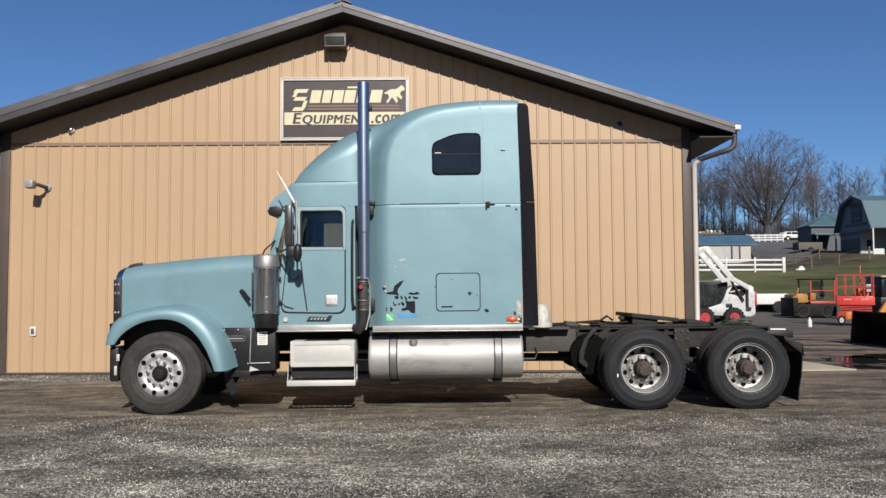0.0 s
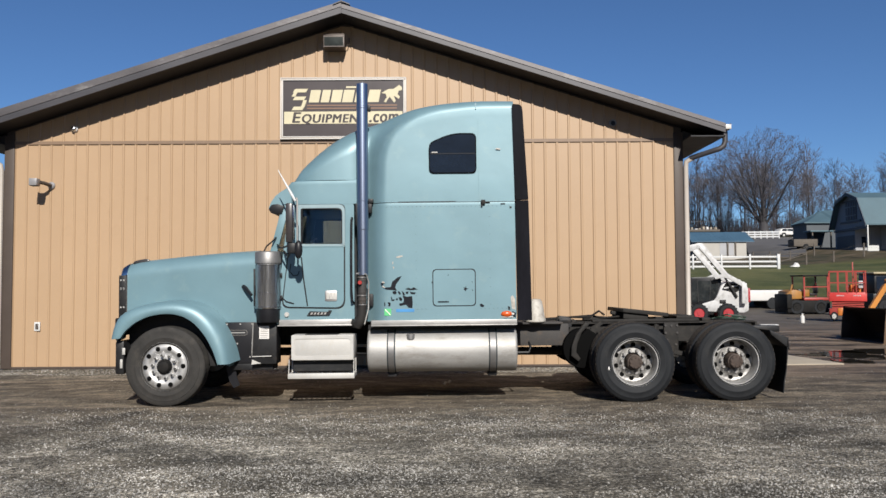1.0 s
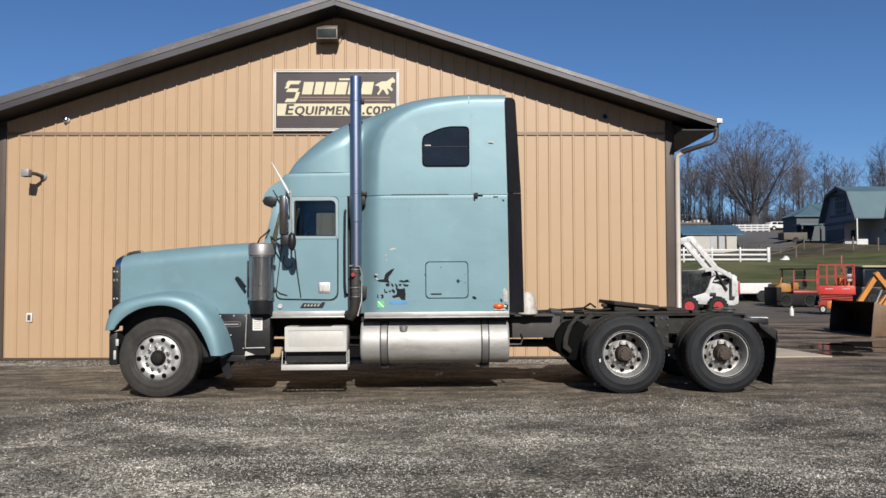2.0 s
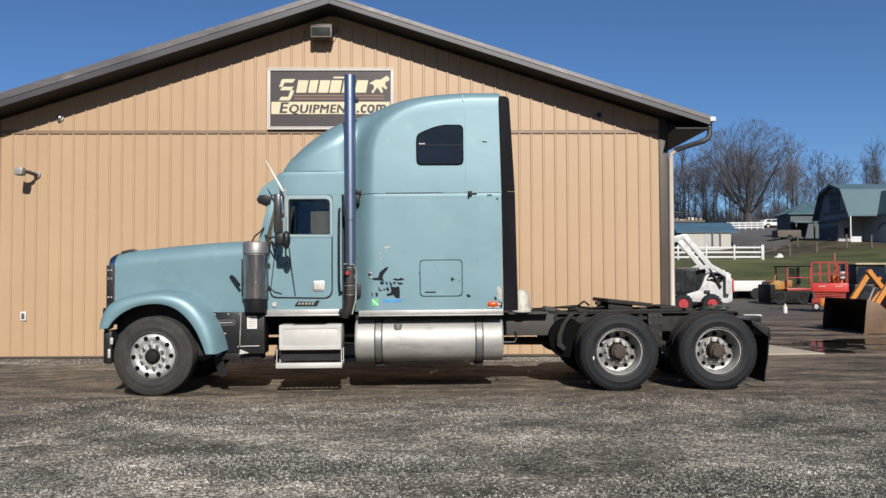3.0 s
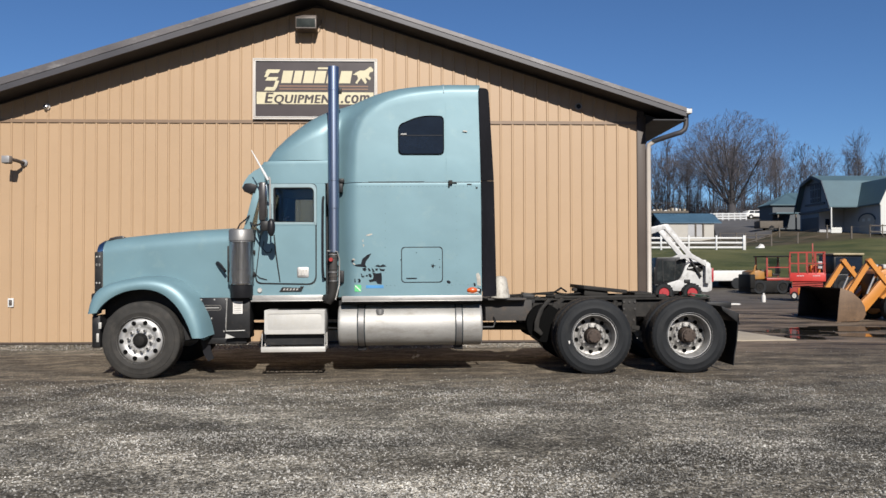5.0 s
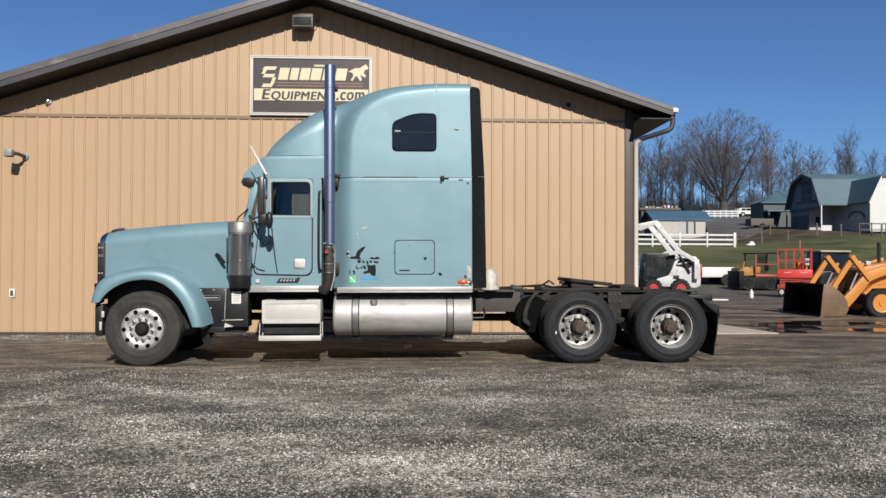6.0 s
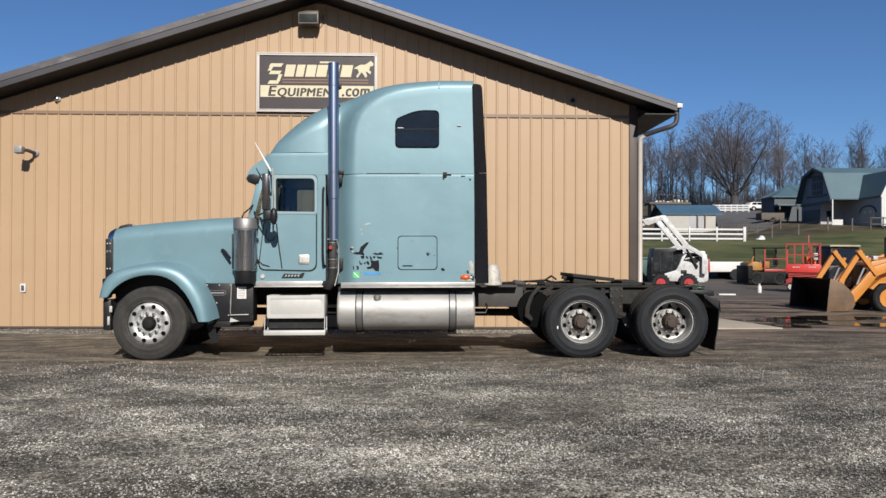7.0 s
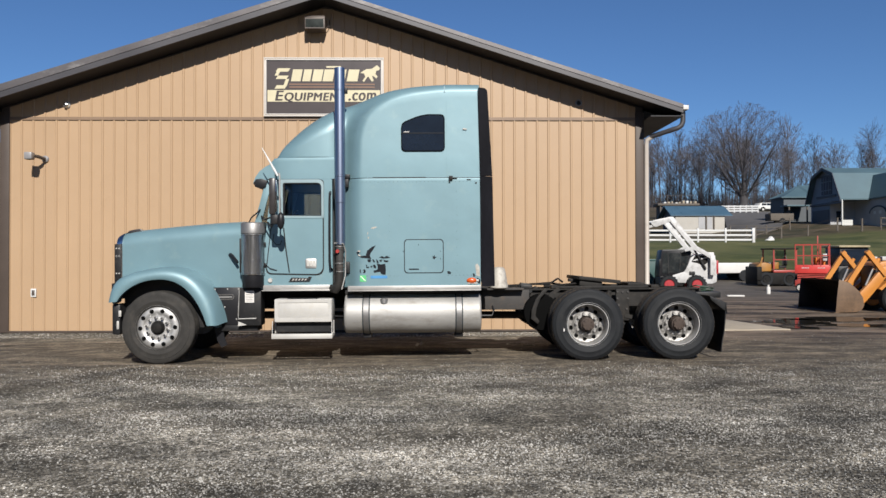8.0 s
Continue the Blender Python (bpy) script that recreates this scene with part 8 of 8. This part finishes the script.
    bm = boxes((xg + 1.15, xg + 1.6, yn + 3.10, yn + 3.14, 5.6, 6.5))
    part("window", bm, M_TINT, t)


def barn_wing():
    t = thing("barn_wing", "barn wing with a white gable wall and gambrel roof", "barn")
    g = 4.7
    y0, y1 = 66.3, 74.0                     # gable faces the yard
    xe, xb, xr = 48.5, 49.75, 53.45
    ze, zb, zr = 7.65, 10.15, 10.95
    prof = [(xe + 0.25, g), (2 * xr - xe - 0.25, g), (2 * xr - xe - 0.25, ze), (2 * xr - xb - 0.05, zb - 0.1), (xr, zr - 0.12), (xb + 0.05, zb - 0.1), (xe + 0.25, ze)]
    bm = bmesh.new()
    slab(bm, prof, y0 + 0.3, y0 + 0.5)
    part("gable_wall", bm, M_BARNWHITE, t, "white gable wall in the sun", flat=True)
    bm = bmesh.new()
    slab(bm, prof, y0 + 0.5, y1)
    part("wall", bm, M_GREYWALL, t, flat=True)
    for (xa, za), (xc, zc) in (((xe, ze), (xb, zb)), ((xb, zb), (xr, zr)), ((xr, zr), (2 * xr - xb, zb)), ((2 * xr - xb, zb), (2 * xr - xe, ze))):
        bm = bmesh.new()
        slab(bm, [(xa, za), (xc, zc), (xc, zc - 0.12), (xa, za - 0.12)], y0, y1)
        part("roof_slope", bm, M_TEALROOF, t, "teal metal roof slope", flat=True)
    bm = bmesh.new()
    slab(bm, [(xe - 0.02, ze - 0.14), (xb - 0.04, zb - 0.02), (xb + 0.04, zb - 0.2), (xe + 0.1, ze - 0.3)], y0 - 0.04, y0)
    part("barge_board", bm, M_BARNWHITE, t, flat=True)
    # arched garage door on the shaded side
    arch = [(67.6, g)] + [(69.0 - 1.4 * math.cos(math.pi * i / 10), 6.1 + 0.6 * math.sin(math.pi * i / 10)) for i in range(11)] + [(70.4, g)]
    bm = bmesh.new()
    slab(bm, arch, xe + 0.19, xe + 0.25, plane="YZ")
    d = part("garage_door", bm, M_CREAMWALL, t, "grey arched garage door", flat=True)
    for yy in (68.3, 69.3):
        bm = boxes((xe + 0.17, xe + 0.2, yy, yy + 0.45, 6.0, 6.3))
        part("pane", bm, M_BARNWHITE, d)
    bm = bmesh.new()
    slab(bm, [(69.0 - 1.55 * math.cos(math.pi * i / 10), 6.1 + 0.75 * math.sin(math.pi * i / 10)) for i in range(11)] + [(69.0 + 1.4 * math.cos(math.pi * i / 10), 6.1 + 0.6 * math.sin(math.pi * i / 10)) for i in range(11)], xe + 0.16, xe + 0.25, plane="YZ")
    part("arch_trim", bm, M_BARNDARK, d, flat=True)
    f = thing("paddock_rail", "weathered pipe rails in front of the barn wing", "fence")
    for z in (0.5, 1.1):
        bm = bmesh.new()
        tube(bm, [(46.6, 64.6, ground_z(46.6, 64.6) + z), (51.5, 64.8, ground_z(51.5, 64.8) + z)], 0.05, 6)
        part("rail", bm, M_POST, f)
    for x in (46.6, 47.8, 49.2, 50.8):
        bm = bmesh.new()
        tube(bm, [(x, 64.7, ground_z(x, 64.7) - 0.1), (x, 64.7, ground_z(x, 64.7) + 1.2)], 0.06, 6)
        part("post", bm, M_POST, f)


def low_barn():
    t = thing("low_barn", "long grey outbuilding with a teal roof", "barn")
    x0, x1, y0 = 45.1, 58.0, 83.0
    g = ground_z(46, 84)
    bm = boxes((x0 + 0.4, x1, y0 + 0.3, y0 + 4.0, g - 0.8, 8.72))
    part("wall", bm, M_SLATEWALL, t, flat=True)
    bm = bmesh.new()
    loft(bm, [[(x0, y0, 8.66), (x0 + 0.3, y0 + 4.6, 8.66), (x0 + 0.3, y0 + 4.6, 8.78), (x0, y0, 8.78)],
              [(x0 + 4.2, y0, 8.66), (x0 + 4.2, y0 + 4.6, 10.4), (x0 + 4.2, y0 + 4.6, 10.55), (x0 + 4.2, y0, 8.78)],
              [(x1, y0, 8.66), (x1, y0 + 4.6, 10.5), (x1, y0 + 4.6, 10.65), (x1, y0, 8.78)]])
    part("roof_slope", bm, M_TEALROOF, t, "teal hipped metal roof", flat=True)
    bm = boxes((45.0, 47.6, 81.2, 83.2, 7.55, 7.72), bevel=0.02)
    part("lean_to_roof", bm, M_TEALROOF, t)
    for x in (45.2, 47.3):
        bm = boxes((x, x + 0.14, 81.3, 81.44, g - 0.4, 7.55))
        part("lean_to_post", bm, M_POST, t)
    # wheeled box added in place of a brown-grey retaining wall and its shadow
    b = thing("cargo_trailer", "low weathered brown wheeled box standing in for a retaining wall by the outbuilding", "trailer", m=pose(41.9, 78.4, ground_z(42, 78.4)))
    bm = boxes((0, 2.6, 0, 1.6, 0.35, 1.15), bevel=0.04)
    part("body", bm, M_POST, b)
    for y in (-0.05, 1.45):
        simple_wheel(b, 1.3, y, 0.32, 0.32, 0.2, M_BLACK)
    bm = bmesh.new()
    bar(bm, (2.6, 0.8, 0.45), (3.5, 0.8, 0.42), 0.1)
    part("drawbar", bm, M_BLACK, b)


rail_fence()
wire_fence()
shed()
wagon()
far_fence()
drive()
barn()
barn_wing()
low_barn()
pickup("estate_car", "white estate car parked on the upper drive", pose(60.2, 127.0, ground_z(62, 127.5) + 0.05, 0, 0, 8) @ Matrix.Diagonal((1, 1, 0.88, 1)), suv=True)


# ---- bare winter trees ----
def bare_tree(seed, height, spread_r, limbs, depth, trunk_h, trunk_r, upright, twig, leader=False, crown=None):
    """Trunk and limbs in one mesh, the fine twigs in another. leader: one stem runs up through the crown."""
    rng = random.Random(seed)
    wood, fine = bmesh.new(), bmesh.new()

    def grow(p, d, length, rad, level):
        segs = 4 if level < 3 else 3
        pts, rads = [p.copy()], [rad]
        q, dd = p.copy(), d.copy()
        for i in range(segs):
            jitter = Vector((rng.gauss(0, 1), rng.gauss(0, 1), rng.gauss(0, 0.5))) * (0.05 + 0.025 * level)
            dd = (dd + jitter + Vector((0, 0, upright * 0.09))).normalized()
            q = q + dd * (length / segs)
            if crown and level > 0 and ((q.x ** 2 + q.y ** 2) / crown[1] ** 2 + (q.z - crown[0]) ** 2 / crown[2] ** 2) > 1 + 0.25 * noise.noise(q * 0.35):
                break
            pts.append(q.copy())
            rads.append(max(twig * 0.5, rad * (1 - 0.66 * (i + 1) / segs)))
        if len(pts) < 2:
            return
        tube(wood if level < 3 else fine, pts, rads, 6 if level < 2 else (4 if level < 3 else 3), caps=False)
        if level >= depth or len(pts) < 3:
            return
        segs = len(pts) - 1
        for k in range(rng.randint(4, 6) if not crown or level < 2 else rng.randint(3, 4)):
            i = rng.randint(2 if crown and level == 1 else 1, segs) if k else segs
            axis = Vector((rng.gauss(0, 1), rng.gauss(0, 1), rng.gauss(0, 1))).normalized()
            side = (axis - dd * axis.dot(dd)).normalized()
            a = rng.uniform(0.28, 0.8)
            nd = (dd * math.cos(a) + side * math.sin(a)).normalized()
            grow(pts[i], nd, length * rng.uniform(0.5, 0.72), max(twig, rads[i] * rng.uniform(0.5, 0.75)), level + 1)

    lean = Vector((rng.uniform(-0.06, 0.06), rng.uniform(-0.06, 0.06), 1)).normalized()
    top = height * 0.9 if leader else trunk_h
    stem = [Vector((0, 0, -0.3)), Vector((0, 0, top * 0.12)), lean * top * 0.5, lean * top]
    tube(wood, stem, [trunk_r * 1.4, trunk_r * 1.05, trunk_r * (0.65 if leader else 1), trunk_r * (0.15 if leader else 0.85)], 8, caps=False)
    for k in range(limbs):
        az = 2.4 * k + rng.uniform(-0.5, 0.5)
        out = rng.uniform(0.45, 1.0) * spread_r if k else 0.1
        d = Vector((math.cos(az) * out, math.sin(az) * out, 1.0)).normalized()
        if leader:
            h = trunk_h + (top - trunk_h) * (k + rng.random()) / limbs
            grow(lean * h, d, (height * 0.32) * (1.15 - 0.75 * h / height), trunk_r * (0.5 - 0.35 * h / height), 2)
        else:
            h = trunk_h * rng.uniform(0.55, 1.0)
            grow(lean * h, d, (height - h) * rng.uniform(0.5, 0.68), trunk_r * rng.uniform(0.28, 0.5), 1)
    return wood, fine


def spreading_tree(seed, height, crown, stems, limbs, trunk_r, twig):
    """An old tree: several steep stems from one short trunk, limbs all along them, and a round crown of fine twigs."""
    rng = random.Random(seed)
    wood, fine = bmesh.new(), bmesh.new()
    mid_z, wide, tall = crown

    def inside(q):
        return (q.x ** 2 + q.y ** 2) / wide ** 2 + (q.z - mid_z) ** 2 / tall ** 2 < 1 + 0.3 * noise.noise(q * 0.3)

    def grow(p, d, length, rad, level):
        pts, rads, dd, q = [p.copy()], [rad], d.copy(), p.copy()
        segs = 4 if level < 3 else 3
        for i in range(segs):
            dd = (dd + Vector((rng.gauss(0, 1), rng.gauss(0, 1), rng.gauss(0, 0.6))) * (0.08 + 0.03 * level) + Vector((0, 0, 0.07))).normalized()
            q = q + dd * (length / segs)
            if not inside(q):
                break
            pts.append(q.copy())
            rads.append(max(twig * 0.5, rad * (1 - 0.6 * (i + 1) / segs)))
        if len(pts) < 2:
            return
        tube(wood if level < 3 else fine, pts, rads, 5 if level < 3 else 3, caps=False)
        if level >= 5:
            return
        for k in range(rng.randint(4, 5) if level < 4 else rng.randint(3, 4)):
            i = rng.randint(1, len(pts) - 1) if k else len(pts) - 1
            side = Vector((rng.gauss(0, 1), rng.gauss(0, 1), rng.gauss(0, 0.8)))
            side = (side - dd * side.dot(dd)).normalized()
            a = rng.uniform(0.35, 0.85)
            grow(pts[i], (dd * math.cos(a) + side * math.sin(a)).normalized(), length * rng.uniform(0.48, 0.68), max(twig, rads[i] * rng.uniform(0.45, 0.7)), level + 1)

    tube(wood, [(0, 0, -0.4), (0, 0, 0.5), (0.05, 0, 2.0)], [trunk_r * 1.5, trunk_r * 1.1, trunk_r], 10, caps=False)
    for j in range(stems):
        az = 2 * math.pi * j / stems + rng.uniform(-0.3, 0.3)
        lean = rng.uniform(0.35, 0.95) if j else 0.04
        q, d = Vector((0.25 * math.cos(az), 0.25 * math.sin(az), 1.4)), Vector((math.cos(az) * lean, math.sin(az) * lean, 1)).normalized()
        pts = [q.copy()]
        for i in range(8):
            d = (d + Vector((rng.gauss(0, 0.05), rng.gauss(0, 0.05), 0.05))).normalized()
            q = q + d * height * 0.095
            pts.append(q.copy())
        r0 = trunk_r * rng.uniform(0.3, 0.44)
        rads = [r0 * (1 - 0.85 * i / 8) for i in range(9)]
        tube(wood, pts, rads, 7, caps=False)
        for k in range(limbs):
            f = 0.6 + 7.0 * (k + rng.random()) / limbs
            i = int(f)
            p = pts[i].lerp(pts[i + 1], f - i)
            turn = az + rng.uniform(-1.5, 1.5) if j else rng.uniform(0, 6.28)
            rise = rng.uniform(0.35, 1.1)
            grow(p, Vector((math.cos(turn), math.sin(turn), rise)).normalized(), height * rng.uniform(0.24, 0.42) * (1.1 - 0.06 * f), rads[i] * rng.uniform(0.3, 0.48), 2)
    return wood, fine


def make_tree(label, m, *args):
    t = thing("bare_tree", label, "tree", "bare trees on the hill", m=m)
    wood, fine = bare_tree(*args)
    part("trunk", wood, M_BARK, t)
    part("crown", fine, M_TWIG, t, "leafless crown of fine twigs", flat=True)
    return t


def thicket():
    """Leafless brush filling the foot of the wood."""
    rng = random.Random(17)
    bm = bmesh.new()
    for i in range(4300):
        x = 27 + 86 * rng.random()
        y = 151 + 16 * rng.random() + 0.06 * (x - 30)
        p, h = Vector((x, y, ground_z(x, y) - 0.1)), rng.uniform(1.2, 6.4) * (0.6 + 0.6 * abs(noise.noise((x * 0.2, y * 0.2, 1))))
        d = Vector((rng.gauss(0, 0.22), rng.gauss(0, 0.22), 1))
        tube(bm, [p, p + d * h * 0.5, p + d * h + Vector((rng.gauss(0, 0.2), 0, 0))], [0.05, 0.035, 0.012], 3, caps=False)
        for k in range(3):
            s = p + d * h * rng.uniform(0.25, 0.8)
            tube(bm, [s, s + Vector((rng.gauss(0, 0.5), rng.gauss(0, 0.5), rng.uniform(0.2, 0.8))) * h * 0.4], [0.02, 0.008], 3, caps=False)
    tagged(part("thicket", bm, M_TWIG, flat=True), "brown leafless brush at the foot of the wood", "brush", kind="stuff")


def build_trees():
    thicket()
    t = thing("bare_tree", "large spreading bare tree beside the upper drive", "tree", "bare trees on the hill", m=pose(62.0, 138.0, ground_z(62, 138)))
    wood, fine = spreading_tree(11, 18.8, (10.0, 11.4, 9.0), 7, 10, 0.75, 0.022)
    part("trunk", wood, M_BARK, t)
    part("crown", fine, M_TWIG, t, "leafless crown of fine twigs", flat=True)
    kinds = [make_tree("tall bare woodland tree on the hilltop", pose(50.0, 150.0, ground_z(50, 150)), 21, 14.0, 0.75, 15, 4, 3.2, 0.14, 0.9, 0.024, True),
             make_tree("tall bare woodland tree on the hilltop", pose(56.0, 156.0, ground_z(56, 156)), 33, 12.5, 0.9, 15, 4, 2.2, 0.13, 0.9, 0.024, True),
             make_tree("slender bare woodland tree on the hilltop", pose(45.5, 149.0, ground_z(45.5, 149)), 47, 15.0, 0.6, 14, 4, 4.2, 0.15, 1.1, 0.024, True)]
    rng = random.Random(8)
    spots = []
    for i in range(84):
        x = 30 + 80 * (i + rng.uniform(-0.4, 0.4)) / 84
        spots.append((x, 147 + 24 * rng.random() + 0.06 * (x - 30)))
    for x, y in spots:
        if x > 85 and rng.random() < 0.5:
            continue
        s = rng.uniform(0.75, 1.12) * (1.0 if x < 70 else 0.95)
        src = kinds[rng.randrange(3)]
        src.scale = (s, s, s)
        copy_thing(src, pose(x, y, ground_z(x, y), 0, 0, rng.uniform(0, 360)))
        src.scale = (1, 1, 1)
    for i in range(70):                     # undergrowth along the wood's edge
        x = 28 + 84 * (i + rng.uniform(-0.5, 0.5)) / 70
        y = 149 + 14 * rng.random() + 0.06 * (x - 30)
        s = rng.uniform(0.28, 0.5)
        src = kinds[rng.randrange(3)]
        src.scale = (s * 1.3, s * 1.3, s)
        o = copy_thing(src, pose(x, y, ground_z(x, y), 0, 0, rng.uniform(0, 360)))
        tagged(o, "low bare sapling at the edge of the wood", "sapling", "saplings at the edge of the wood")
        o.name = "sapling"
        src.scale = (1, 1, 1)


build_trees()


# ---- loose stones ----
def loose_stones():
    rng = np.random.default_rng(4)
    base = np.array([(1, 0, 0), (-1, 0, 0), (0, 1, 0), (0, -1, 0), (0, 0, 1), (0, 0, -1)], float)
    tri = np.array([(0, 2, 4), (2, 1, 4), (1, 3, 4), (3, 0, 4), (2, 0, 5), (1, 2, 5), (3, 1, 5), (0, 3, 5)])
    sets = [(-4.5, 11.5, -7.5, -3.6, 75000, 0.0045, 0.0115), (-6.5, 13.5, -7.5, -0.05, 165000, 0.0045, 0.0115), (-6.5, 13.0, -0.4, 3.8, 2200, 0.003, 0.009), (-5.5, 8.6, 4.0, 5.0, 5000, 0.006, 0.016), (8.6, 20, 2.0, 16, 3500, 0.005, 0.014)]
    vs, fs, k = [], [], 0
    for x0, x1, y0, y1, n, r0, r1 in sets:
        px, py = rng.uniform(x0, x1, n), rng.uniform(y0, y1, n)
        r = r0 + (r1 - r0) * rng.random(n) ** 2
        for x, y, q in zip(px, py, r):
            if y < -0.05:
                w = noise.noise((x * 0.5, y * 0.95, 2.0))
                if w < rng.uniform(-0.7, 0.35) or rng.random() > 0.12 + 0.88 * smooth01(0.0, 1.9, -y):
                    continue
            j = base * (q * rng.uniform(0.6, 1.35, (6, 1))) * (1, 1, 0.7)
            a = rng.uniform(0, 6.28)
            c, s = math.cos(a), math.sin(a)
            rot = np.column_stack((j[:, 0] * c - j[:, 1] * s, j[:, 0] * s + j[:, 1] * c, j[:, 2]))
            vs.append(rot + (x, y, ground_z(x, y) + q * 0.35))
            fs.append(tri + k)
            k += 6
    me = bpy.data.meshes.new("gravel_stones")
    me.from_pydata(np.concatenate(vs).tolist(), [], np.concatenate(fs).tolist())
    m = bpy.data.materials.new("loose_gravel_stone")
    n, l, p = nodes_of(m)
    geo = n.new("ShaderNodeNewGeometry")
    tone = ramp(n, l, geo.outputs["Random Per Island"], 0.0, 1.0, (0.040, 0.0365, 0.030, 1), (0.46, 0.44, 0.40, 1))
    l.new(mixed(n, l, 1.0, tone, worn_patches(n, l, geo.outputs["Position"]), "MULTIPLY"), p.inputs["Base Color"])
    p.inputs["Roughness"].default_value = 0.85
    me.materials.append(m)
    tagged(new("gravel_stones", me), "loose grey and pale gravel stones on the yard", "gravel", kind="stuff")


loose_stones()


# ---- siding sheets ----
build_siding(WALL)
